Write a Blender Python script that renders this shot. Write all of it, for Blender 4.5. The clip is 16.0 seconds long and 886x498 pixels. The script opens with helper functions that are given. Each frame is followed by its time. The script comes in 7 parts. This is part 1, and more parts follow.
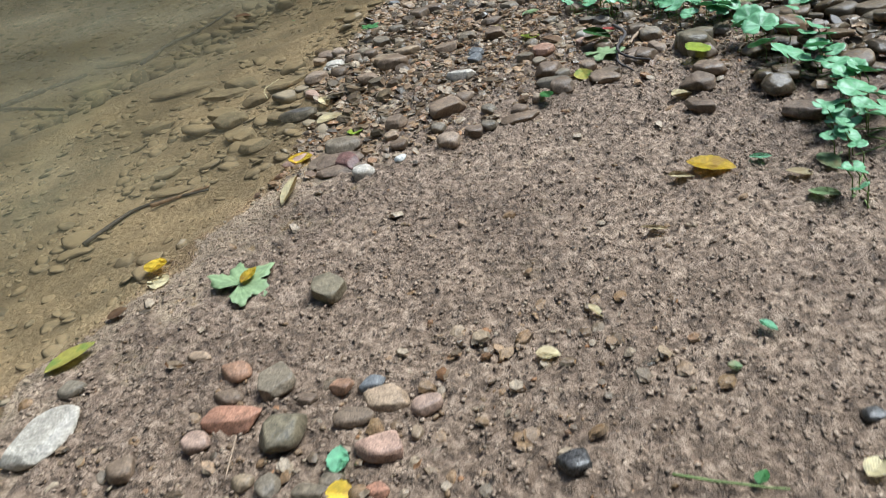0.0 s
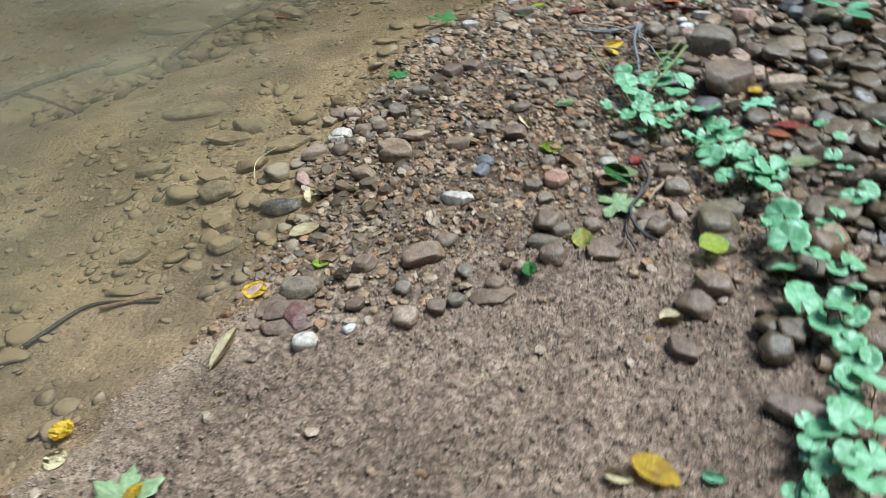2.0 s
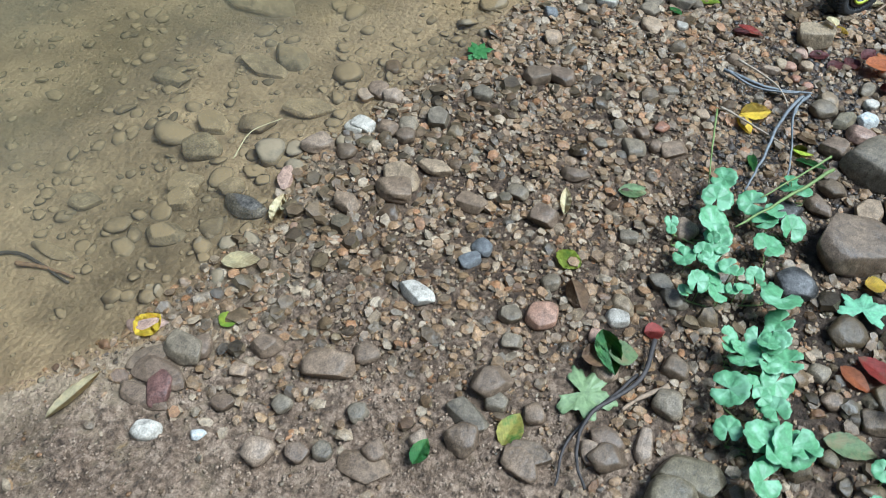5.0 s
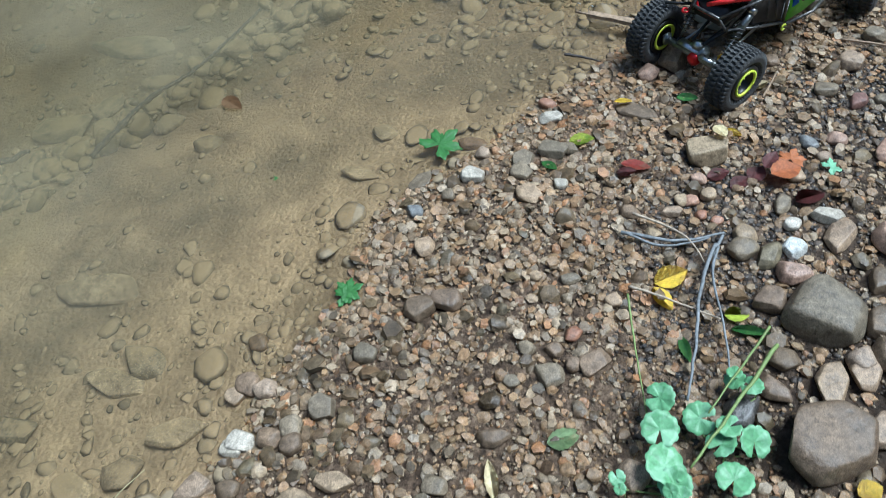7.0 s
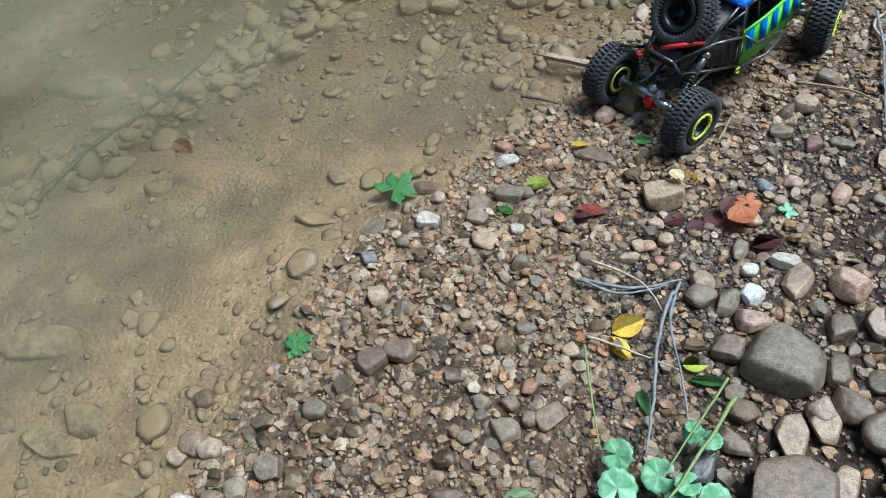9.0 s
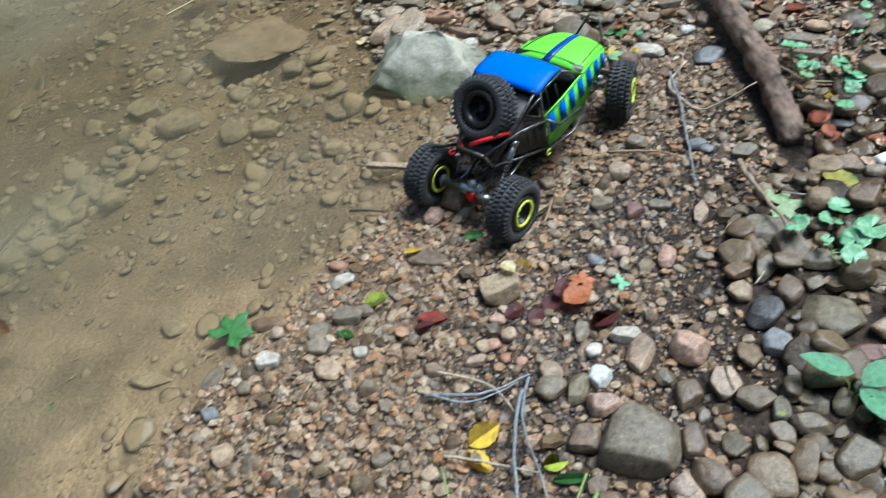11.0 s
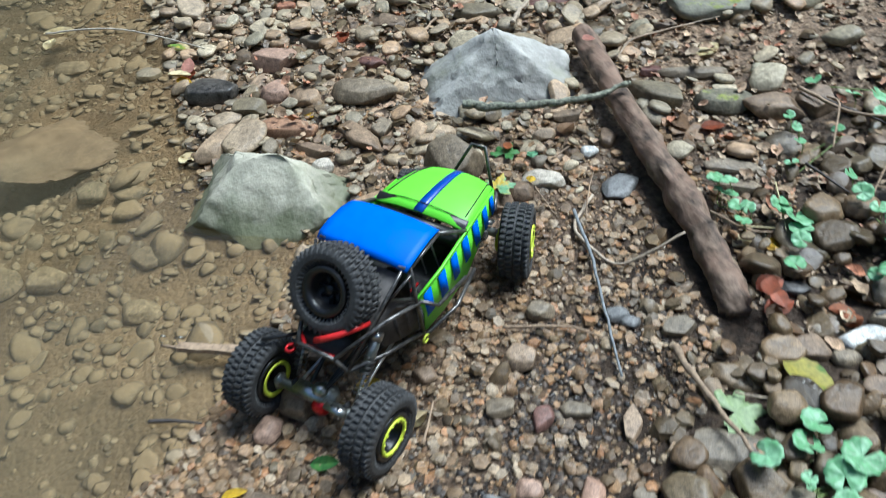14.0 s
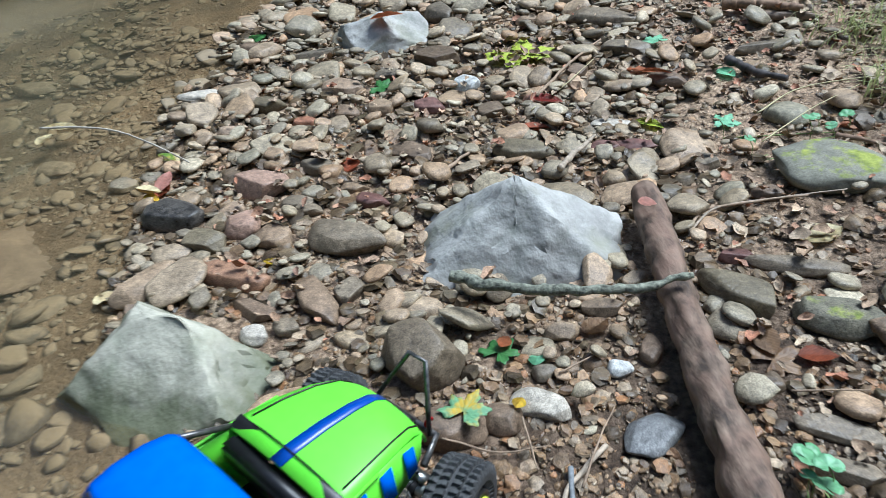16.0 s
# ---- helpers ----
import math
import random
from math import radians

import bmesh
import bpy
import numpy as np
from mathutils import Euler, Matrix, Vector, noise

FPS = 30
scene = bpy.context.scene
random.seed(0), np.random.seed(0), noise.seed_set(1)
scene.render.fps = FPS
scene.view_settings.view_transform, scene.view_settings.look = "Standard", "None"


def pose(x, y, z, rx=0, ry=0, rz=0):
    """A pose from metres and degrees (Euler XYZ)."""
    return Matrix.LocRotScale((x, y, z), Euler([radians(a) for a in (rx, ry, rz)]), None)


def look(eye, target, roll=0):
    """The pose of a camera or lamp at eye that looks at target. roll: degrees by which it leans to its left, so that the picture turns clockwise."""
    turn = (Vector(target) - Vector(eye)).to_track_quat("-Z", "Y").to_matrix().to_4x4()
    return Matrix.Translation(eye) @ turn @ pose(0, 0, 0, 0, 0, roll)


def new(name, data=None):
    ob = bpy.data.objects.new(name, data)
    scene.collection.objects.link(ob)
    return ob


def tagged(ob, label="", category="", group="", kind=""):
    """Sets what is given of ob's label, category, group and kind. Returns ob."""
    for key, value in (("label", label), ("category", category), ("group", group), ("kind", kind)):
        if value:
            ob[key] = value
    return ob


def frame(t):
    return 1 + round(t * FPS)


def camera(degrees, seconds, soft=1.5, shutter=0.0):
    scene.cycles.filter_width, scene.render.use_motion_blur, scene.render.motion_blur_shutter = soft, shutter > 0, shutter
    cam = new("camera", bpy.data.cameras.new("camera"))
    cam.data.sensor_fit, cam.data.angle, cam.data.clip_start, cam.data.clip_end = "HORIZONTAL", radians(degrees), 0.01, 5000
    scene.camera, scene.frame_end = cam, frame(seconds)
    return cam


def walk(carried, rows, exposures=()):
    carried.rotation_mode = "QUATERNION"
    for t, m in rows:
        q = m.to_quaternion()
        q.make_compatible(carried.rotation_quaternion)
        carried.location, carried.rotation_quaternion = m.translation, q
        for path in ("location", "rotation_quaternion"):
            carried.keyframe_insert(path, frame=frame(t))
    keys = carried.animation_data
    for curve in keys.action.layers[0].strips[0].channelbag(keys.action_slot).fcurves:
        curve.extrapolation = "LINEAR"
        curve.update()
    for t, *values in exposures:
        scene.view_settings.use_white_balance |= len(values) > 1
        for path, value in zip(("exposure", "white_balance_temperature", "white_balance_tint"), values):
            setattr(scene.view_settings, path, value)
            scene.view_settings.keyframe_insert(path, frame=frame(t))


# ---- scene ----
cam = camera(60.1, 16.0, soft=0.82, shutter=0.42)
PATH = [
    (0, (-0.009, 0.257, 0.544), (0.308, 1.94, -0.489), -11.3),
    (0.5, (0.048, 0.312, 0.576), (0.312, 2.018, -0.434), -11.5),
    (1, (0.121, 0.325, 0.692), (0.239, 1.967, -0.445), -12.5),
    (1.5, (0.206, 0.423, 0.786), (0.26, 2.005, -0.437), -12.0),
    (2, (0.296, 0.561, 0.828), (0.365, 2.143, -0.394), -6.3),
    (2.5, (0.491, 0.685, 0.846), (0.268, 2.232, -0.401), -4.0),
    (3, (0.594, 0.832, 0.916), (0.294, 2.304, -0.404), -9.1),
    (3.2, (0.597, 0.907, 0.952), (0.27, 2.303, -0.442), -8.6),
    (5.3, (0.61, 1.187, 1.03), (0.278, 2.329, -0.578), 2.1),
    (5.5, (0.606, 1.225, 1.05), (0.325, 2.395, -0.547), -0.5),
    (6, (0.587, 1.316, 1.11), (0.397, 2.519, -0.477), -7.7),
    (6.5, (0.626, 1.507, 1.093), (0.459, 2.709, -0.497), -9.3),
    (7, (0.672, 1.64, 1.098), (0.389, 2.817, -0.494), -14.2),
    (7.5, (0.681, 1.67, 1.083), (0.387, 2.875, -0.486), -13.6),
    (8, (0.671, 1.675, 1.072), (0.434, 2.908, -0.485), -11.2),
    (8.2, (0.676, 1.68, 1.077), (0.445, 2.91, -0.483), -10.9),
    (10.5, (0.796, 1.724, 1.089), (0.702, 3.047, -0.408), -16.1),
    (11, (0.845, 1.762, 1.078), (0.897, 3.13, -0.381), -13.8),
    (11.5, (0.881, 1.771, 1.083), (1.031, 3.167, -0.341), -12.3),
    (12, (0.902, 1.783, 1.084), (1.072, 3.186, -0.33), -13.0),
    (12.5, (0.928, 1.814, 1.065), (1.157, 3.206, -0.352), -11.9),
    (13, (0.926, 1.939, 1.033), (1.309, 3.285, -0.396), -9.8),
    (13.5, (0.903, 2.094, 0.974), (1.381, 3.417, -0.447), -5.9),
    (14, (0.987, 2.194, 0.935), (1.362, 3.569, -0.468), -6.1),
    (14.5, (1.144, 2.28, 0.918), (1.449, 3.742, -0.412), -8.3),
    (15, (1.234, 2.332, 0.926), (1.473, 3.863, -0.339), -10.9),
    (15.5, (1.252, 2.413, 0.886), (1.429, 3.987, -0.335), -6.6),
    (16, (1.315, 2.54, 0.734), (1.437, 4.169, -0.42), -5.8),
]
walk(cam, [(t, look(eye, target, roll)) for t, eye, target, roll in PATH], exposures=((0, 0.48, 5450, 4), (3, 0.46, 5180, 2), (5.5, 0.39, 5030, 0), (8, 0.43, 5100, 0), (10.5, 0.48, 5220, 2), (13.5, 0.48, 5330, 1), (16, 0.4, 5150, 4)))

# ---- world and light: soft daylight under a leafy canopy ----
SUN_EL, SUN_ROT = 60.0, 77.0
world = bpy.data.worlds.new("world")
scene.world = world
world.use_nodes = True
wn = world.node_tree
sky = wn.nodes.new("ShaderNodeTexSky")
sky.sky_type, sky.sun_disc = "NISHITA", False
sky.sun_elevation, sky.sun_rotation = radians(SUN_EL), radians(SUN_ROT)
sky.air_density, sky.dust_density, sky.ozone_density = 1.0, 3.0, 0.6
wn.links.new(sky.outputs[0], wn.nodes["Background"].inputs[0])
wn.nodes["Background"].inputs[1].default_value = 0.1
sun_data = bpy.data.lights.new("sun", "SUN")
sun_data.energy, sun_data.angle, sun_data.color = 4.3, radians(27), (1.0, 0.96, 0.9)
sun = new("sun", sun_data)
sun.matrix_world = look((0, 0, 5), (-2.81, -0.65, 0))


# ---- materials ----
def nodes_of(name):
    m = bpy.data.materials.new(name)
    m.use_nodes = True
    return m, m.node_tree.nodes, m.node_tree.links, m.node_tree.nodes["Principled BSDF"]


def ramp(ns, ls, fac, stops):
    r = ns.new("ShaderNodeValToRGB")
    els = r.color_ramp.elements
    for n, (p, c) in enumerate(stops):
        e = els[n] if n < 2 else els.new(p)
        e.position, e.color = p, (*c, 1)
    ls.new(fac, r.inputs[0])
    return r.outputs[0]


def tex_noise(ns, ls, scale, detail=4.0, rough=0.55, coord="Object"):
    tc = ns.new("ShaderNodeTexCoord")
    n = ns.new("ShaderNodeTexNoise")
    n.inputs["Scale"].default_value, n.inputs["Detail"].default_value, n.inputs["Roughness"].default_value = scale, detail, rough
    if coord == "World":
        g = ns.new("ShaderNodeNewGeometry")
        ls.new(g.outputs["Position"], n.inputs["Vector"])
    else:
        ls.new(tc.outputs[coord], n.inputs["Vector"])
    return n.outputs[0]


def mixed(ns, ls, fac, a, b, blend="MIX"):
    m = ns.new("ShaderNodeMix")
    m.data_type, m.blend_type = "RGBA", blend
    for sock, v in ((m.inputs[0], fac), (m.inputs[6], a), (m.inputs[7], b)):
        if isinstance(v, (int, float)):
            sock.default_value = v
        elif isinstance(v, tuple):
            sock.default_value = (*v, 1)
        else:
            ls.new(v, sock)
    return m.outputs[2]


def bump(ns, ls, bsdf, height, strength, distance):
    b = ns.new("ShaderNodeBump")
    b.inputs["Strength"].default_value, b.inputs["Distance"].default_value = strength, distance
    ls.new(height, b.inputs["Height"])
    ls.new(b.outputs[0], bsdf.inputs["Normal"])
    return b


def plain(name, color, rough=0.5, metal=0.0, vary=0.25, scale=60.0, relief=0.15, relief_d=0.001):
    """A surface of one colour with grain at two scales."""
    m, ns, ls, b = nodes_of(name)
    n1 = tex_noise(ns, ls, scale)
    n2 = tex_noise(ns, ls, scale * 0.13, 2.0)
    dark = tuple(c * (1 - vary) for c in color)
    light = tuple(min(1, c * (1 + vary)) for c in color)
    c1 = ramp(ns, ls, n1, [(0.3, dark), (0.7, light)])
    c2 = ramp(ns, ls, n2, [(0.35, (1 - vary * 0.6,) * 3), (0.65, (1, 1, 1))])
    ls.new(mixed(ns, ls, 1.0, c1, c2, "MULTIPLY"), b.inputs["Base Color"])
    b.inputs["Roughness"].default_value, b.inputs["Metallic"].default_value = rough, metal
    if relief:
        bump(ns, ls, b, n1, relief, relief_d)
    return m


def stone_material(name, tones, rough=0.5, random_from="object", vein=0.0, moss=0.0, grain=90.0, silt=0.0, mottle=1.0, algae=False):
    """River stone: a base tone drawn per stone, mottled at two scales, pitted; optional veins, moss and silt on top."""
    m, ns, ls, b = nodes_of(name)
    if random_from == "object":
        r = ns.new("ShaderNodeObjectInfo").outputs["Random"]
    else:
        r = ns.new("ShaderNodeNewGeometry").outputs["Random Per Island"]
    if len(tones) == 1:
        tones = tones * 2
    stops = [(n / (len(tones) - 1), c) for n, c in enumerate(tones)]
    base = ramp(ns, ls, r, stops)
    n1 = tex_noise(ns, ls, grain, 5.0, 0.65, "World")
    n2 = tex_noise(ns, ls, grain * 0.16, 3.0, 0.6, "World")
    c = mixed(ns, ls, 1.0, base, ramp(ns, ls, n1, [(0.3, (1 - 0.5 * mottle,) * 3), (0.72, (1 + 0.3 * mottle,) * 3)]), "MULTIPLY")
    c = mixed(ns, ls, 1.0, c, ramp(ns, ls, n2, [(0.3, (0.66, 0.64, 0.62)), (0.7, (1.12, 1.1, 1.06))]), "MULTIPLY")
    n6 = tex_noise(ns, ls, grain * 5.5, 3.0, 0.7, "World")
    c = mixed(ns, ls, 1.0, c, ramp(ns, ls, n6, [(0.32, (1 - 0.45 * mottle,) * 3), (0.5, (0.95,) * 3), (0.7, (1 + 0.4 * mottle,) * 3)]), "MULTIPLY")
    if vein:
        n4 = tex_noise(ns, ls, 17.0, 4.0, 0.6, "World")
        c = mixed(ns, ls, 1.0, c, ramp(ns, ls, n4, [(0.3, (1 - vein, 1 - vein * 0.9, 1 - vein)), (0.5, (1, 1, 1)), (0.7, (1.12,) * 3)]), "MULTIPLY")
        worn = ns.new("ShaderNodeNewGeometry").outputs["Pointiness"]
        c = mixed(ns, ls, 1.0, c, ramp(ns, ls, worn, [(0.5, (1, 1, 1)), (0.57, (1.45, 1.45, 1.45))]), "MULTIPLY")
        n5 = tex_noise(ns, ls, 8.0, 5.0, 0.6, "World")
        c = mixed(ns, ls, ramp(ns, ls, n5, [(0.54, (0, 0, 0)), (0.7, (0.6,) * 3)]), c, (0.24, 0.24, 0.15))
    if algae:
        at = ns.new("ShaderNodeNewGeometry")
        up = ns.new("ShaderNodeSeparateXYZ")
        ls.new(at.outputs["Position"], up.inputs[0])
        n7 = tex_noise(ns, ls, 20.0, 5.0, 0.65, "World")
        line = ns.new("ShaderNodeMath")
        line.operation = "MULTIPLY_ADD"
        line.inputs[1].default_value = 0.12
        ls.new(n7, line.inputs[0])
        ls.new(up.outputs[2], line.inputs[2])
        f2 = ramp(ns, ls, line.outputs[0], [(0.07, (0.85,) * 3), (0.12, (0, 0, 0))])
        c = mixed(ns, ls, f2, c, (0.1, 0.11, 0.055))
    if silt or moss:
        g = ns.new("ShaderNodeNewGeometry")
        sep = ns.new("ShaderNodeSeparateXYZ")
        ls.new(g.outputs["Normal"], sep.inputs[0])
        n3 = tex_noise(ns, ls, 22.0 if moss else 9.0, 5.0, 0.7, "World")
        mul = ns.new("ShaderNodeMath")
        mul.operation = "MULTIPLY"
        ls.new(sep.outputs[2], mul.inputs[0])
        ls.new(n3, mul.inputs[1])
        lo = 0.62 - 0.3 * max(silt, moss)
        f = ramp(ns, ls, mul.outputs[0], [(lo, (0, 0, 0)), (lo + 0.12, (1, 1, 1))])
        c = mixed(ns, ls, f, c, ramp(ns, ls, n1, [(0.35, (0.13, 0.165, 0.03)), (0.65, (0.34, 0.37, 0.07))]) if moss else (0.26, 0.2, 0.12))
    ls.new(c, b.inputs["Base Color"])
    b.inputs["Roughness"].default_value = rough
    b.inputs["Specular IOR Level"].default_value = 0.4
    ls.new(ramp(ns, ls, n2, [(0.3, (rough - 0.16,) * 3), (0.7, (min(1, rough + 0.16),) * 3)]), b.inputs["Roughness"])
    if vein:
        rise = ns.new("ShaderNodeMath")
        rise.operation = "MULTIPLY_ADD"
        rise.inputs[1].default_value = 2.5
        ls.new(n4, rise.inputs[0])
        ls.new(n1, rise.inputs[2])
        bump(ns, ls, b, rise.outputs[0], 0.45, 0.006)
    else:
        bump(ns, ls, b, n1, 0.6, 0.004)
    return m


TAN, GREY, BROWN, RUST, DARK, PALE, OLIVE = ((0.34, 0.262, 0.165), (0.225, 0.198, 0.15), (0.19, 0.143, 0.092), (0.36, 0.21, 0.125),
                                             (0.07, 0.065, 0.06), (0.5, 0.45, 0.36), (0.2, 0.185, 0.115))
BANK_TONES = [BROWN, (0.4, 0.345, 0.26), GREY, DARK, TAN, (0.155, 0.13, 0.095), (0.33, 0.26, 0.18), (0.1, 0.088, 0.07), PALE, (0.3, 0.265, 0.205), (0.125, 0.105, 0.08), RUST, (0.26, 0.205, 0.14), (0.42, 0.33, 0.23)]
PEBBLE_TONES = [(0.4, 0.285, 0.165), (0.23, 0.168, 0.105), (0.46, 0.32, 0.19), (0.16, 0.132, 0.098), (0.36, 0.262, 0.17), (0.48, 0.41, 0.31), (0.1, 0.088, 0.072), (0.44, 0.25, 0.13), (0.3, 0.235, 0.155), (0.53, 0.46, 0.36), (0.22, 0.188, 0.145), (0.41, 0.285, 0.17), (0.13, 0.108, 0.082), (0.43, 0.355, 0.26)]
COBBLE_TONES = [(0.115, 0.092, 0.058), (0.225, 0.172, 0.108), (0.075, 0.063, 0.045), (0.27, 0.22, 0.145), (0.14, 0.125, 0.082), (0.2, 0.14, 0.085), (0.1, 0.085, 0.064), (0.3, 0.228, 0.145), (0.16, 0.143, 0.108), (0.22, 0.185, 0.128)]
FAR_TONES = [(0.36, 0.28, 0.195), (0.27, 0.252, 0.2), (0.4, 0.285, 0.2), (0.3, 0.268, 0.215), (0.18, 0.15, 0.115), (0.49, 0.44, 0.35), (0.42, 0.28, 0.18), (0.24, 0.2, 0.148), (0.36, 0.31, 0.235), (0.31, 0.235, 0.175)]


def tinted(tones, r, g, b):
    return [(t[0] * r, t[1] * g, t[2] * b) for t in tones]


M_far = stone_material("far_cobble", tinted(FAR_TONES, 1.2, 1.18, 1.06), 0.5, "island", grain=100)
M_gravel = stone_material("gravel", tinted(PEBBLE_TONES, 0.92, 0.84, 0.74), 0.33, "island", grain=160)
M_cobble = stone_material("cobble", tinted(COBBLE_TONES, 0.86, 0.78, 0.68), 0.38, "island", grain=100)
M_bedstone = stone_material("bed_stone", [(0.22, 0.175, 0.115), (0.12, 0.1, 0.068), (0.27, 0.22, 0.145), (0.15, 0.122, 0.08), (0.3, 0.25, 0.17), (0.19, 0.155, 0.105)], 0.75, "island", silt=0.85, mottle=0.6)
M_stone = {
    "mixed": stone_material("stone_mixed", BANK_TONES),
    "tan": stone_material("stone_tan", [TAN, (0.4, 0.29, 0.19), (0.34, 0.26, 0.19)]),
    "grey": stone_material("stone_grey", [(0.19, 0.15, 0.1), (0.26, 0.21, 0.145), (0.18, 0.15, 0.108)]),
    "brown": stone_material("stone_brown", [(0.17, 0.125, 0.08), (0.2, 0.143, 0.098), (0.25, 0.178, 0.115)]),
    "rust": stone_material("stone_rust", [RUST, (0.42, 0.25, 0.17), (0.36, 0.17, 0.1)]),
    "pink": stone_material("stone_pink", [(0.41, 0.262, 0.19), (0.43, 0.3, 0.225)]),
    "dark": stone_material("stone_dark", [(0.1, 0.093, 0.085), (0.085, 0.082, 0.08), (0.14, 0.125, 0.105)], 0.4, mottle=1.6, grain=70),
    "blue": stone_material("stone_blue_grey", [(0.17, 0.174, 0.176), (0.21, 0.212, 0.21)], 0.45),
    "pale": stone_material("stone_pale", [PALE, (0.58, 0.53, 0.45)]),
    "white": stone_material("stone_white", [(0.66, 0.67, 0.64), (0.6, 0.6, 0.57)]),
    "olive": stone_material("stone_olive", [(0.16, 0.135, 0.084), (0.2, 0.165, 0.105)]),
    "mossy": stone_material("stone_mossy", [(0.17, 0.16, 0.115), (0.2, 0.18, 0.13)], 0.75, moss=0.45),
    "maroon": stone_material("stone_maroon", [(0.17, 0.085, 0.07), (0.2, 0.11, 0.09)]),
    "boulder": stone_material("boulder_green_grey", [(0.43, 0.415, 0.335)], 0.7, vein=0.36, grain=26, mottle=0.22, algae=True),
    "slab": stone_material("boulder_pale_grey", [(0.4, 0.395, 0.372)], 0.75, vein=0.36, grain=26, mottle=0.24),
    "mossy_slab": stone_material("boulder_mossy", [(0.24, 0.235, 0.185)], 0.8, grain=60, moss=0.5, mottle=0.6),
    "slick": stone_material("boulder_slick", [(0.23, 0.175, 0.112)], 0.8, grain=40, mottle=0.4),
    "sunk": stone_material("stone_sunk", [(0.25, 0.2, 0.13), (0.32, 0.26, 0.17), (0.2, 0.17, 0.115)], 0.8, grain=50, silt=0.5),
}


def ground_material():
    """Brown river mud with sand, darker and glossier where it is wet by the water's edge, silty under the water."""
    m, ns, ls, b = nodes_of("river_mud")
    n1 = tex_noise(ns, ls, 75.0, 6.0, 0.7, "World")
    n2 = tex_noise(ns, ls, 3.2, 4.0, 0.6, "World")
    n3 = tex_noise(ns, ls, 14.0, 4.0, 0.6, "World")
    v = ns.new("ShaderNodeTexVoronoi")
    v.inputs["Scale"].default_value = 95.0
    g = ns.new("ShaderNodeNewGeometry")
    ls.new(g.outputs["Position"], v.inputs["Vector"])
    c = ramp(ns, ls, n1, [(0.36, (0.095, 0.066, 0.043)), (0.5, (0.295, 0.212, 0.145)), (0.62, (0.53, 0.405, 0.297))])
    c = mixed(ns, ls, 1.0, c, ramp(ns, ls, n2, [(0.35, (0.72, 0.68, 0.64)), (0.65, (1.15, 1.12, 1.08))]), "MULTIPLY")
    c = mixed(ns, ls, 1.0, c, ramp(ns, ls, n3, [(0.35, (0.8, 0.78, 0.76)), (0.65, (1.1, 1.1, 1.1))]), "MULTIPLY")
    sep = ns.new("ShaderNodeSeparateXYZ")
    ls.new(g.outputs["Position"], sep.inputs[0])
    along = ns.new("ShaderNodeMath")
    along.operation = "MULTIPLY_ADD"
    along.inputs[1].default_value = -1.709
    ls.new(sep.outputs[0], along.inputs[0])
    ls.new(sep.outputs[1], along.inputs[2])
    shaded_soil = ns.new("ShaderNodeMapRange")
    shaded_soil.inputs["From Min"].default_value, shaded_soil.inputs["From Max"].default_value = 0.78, 0.36
    ls.new(along.outputs[0], shaded_soil.inputs["Value"])
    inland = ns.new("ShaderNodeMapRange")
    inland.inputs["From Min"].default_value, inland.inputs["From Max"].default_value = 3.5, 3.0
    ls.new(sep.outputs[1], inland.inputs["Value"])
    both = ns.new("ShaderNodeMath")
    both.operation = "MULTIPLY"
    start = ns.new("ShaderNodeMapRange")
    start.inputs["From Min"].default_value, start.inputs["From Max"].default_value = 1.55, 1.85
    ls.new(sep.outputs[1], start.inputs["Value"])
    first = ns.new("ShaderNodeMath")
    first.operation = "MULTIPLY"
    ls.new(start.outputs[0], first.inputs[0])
    ls.new(shaded_soil.outputs[0], first.inputs[1])
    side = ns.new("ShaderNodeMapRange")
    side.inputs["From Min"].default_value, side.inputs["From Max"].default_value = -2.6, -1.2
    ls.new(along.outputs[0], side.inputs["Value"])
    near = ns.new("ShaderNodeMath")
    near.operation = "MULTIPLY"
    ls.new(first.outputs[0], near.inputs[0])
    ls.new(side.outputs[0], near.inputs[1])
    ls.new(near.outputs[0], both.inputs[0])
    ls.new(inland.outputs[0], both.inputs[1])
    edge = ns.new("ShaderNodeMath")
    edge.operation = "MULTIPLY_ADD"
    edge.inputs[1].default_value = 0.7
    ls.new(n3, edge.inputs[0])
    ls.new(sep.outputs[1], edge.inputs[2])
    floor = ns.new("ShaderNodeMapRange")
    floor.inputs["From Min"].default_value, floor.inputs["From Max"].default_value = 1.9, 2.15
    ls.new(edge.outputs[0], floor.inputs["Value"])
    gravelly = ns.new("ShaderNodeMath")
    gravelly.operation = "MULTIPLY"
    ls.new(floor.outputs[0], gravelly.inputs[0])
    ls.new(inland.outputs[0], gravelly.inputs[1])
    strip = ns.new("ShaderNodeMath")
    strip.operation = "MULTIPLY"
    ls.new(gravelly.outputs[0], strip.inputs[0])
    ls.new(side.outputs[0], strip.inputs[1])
    # dark wet soil, deepened so its colour carries shade in the gaps between stones
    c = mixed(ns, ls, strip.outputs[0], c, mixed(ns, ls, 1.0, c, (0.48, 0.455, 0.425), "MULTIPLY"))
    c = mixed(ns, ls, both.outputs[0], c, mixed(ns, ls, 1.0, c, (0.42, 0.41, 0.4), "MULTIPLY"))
    # far soil lifted: the brighter light on it is put into its colour
    paler = mixed(ns, ls, 1.0, c, (1.32, 1.32, 1.25), "MULTIPLY")
    c = mixed(ns, ls, inland.outputs[0], paler, c)
    wet = ns.new("ShaderNodeMapRange")
    wet.inputs["From Min"].default_value, wet.inputs["From Max"].default_value = -0.004, 0.005
    ls.new(sep.outputs[2], wet.inputs["Value"])
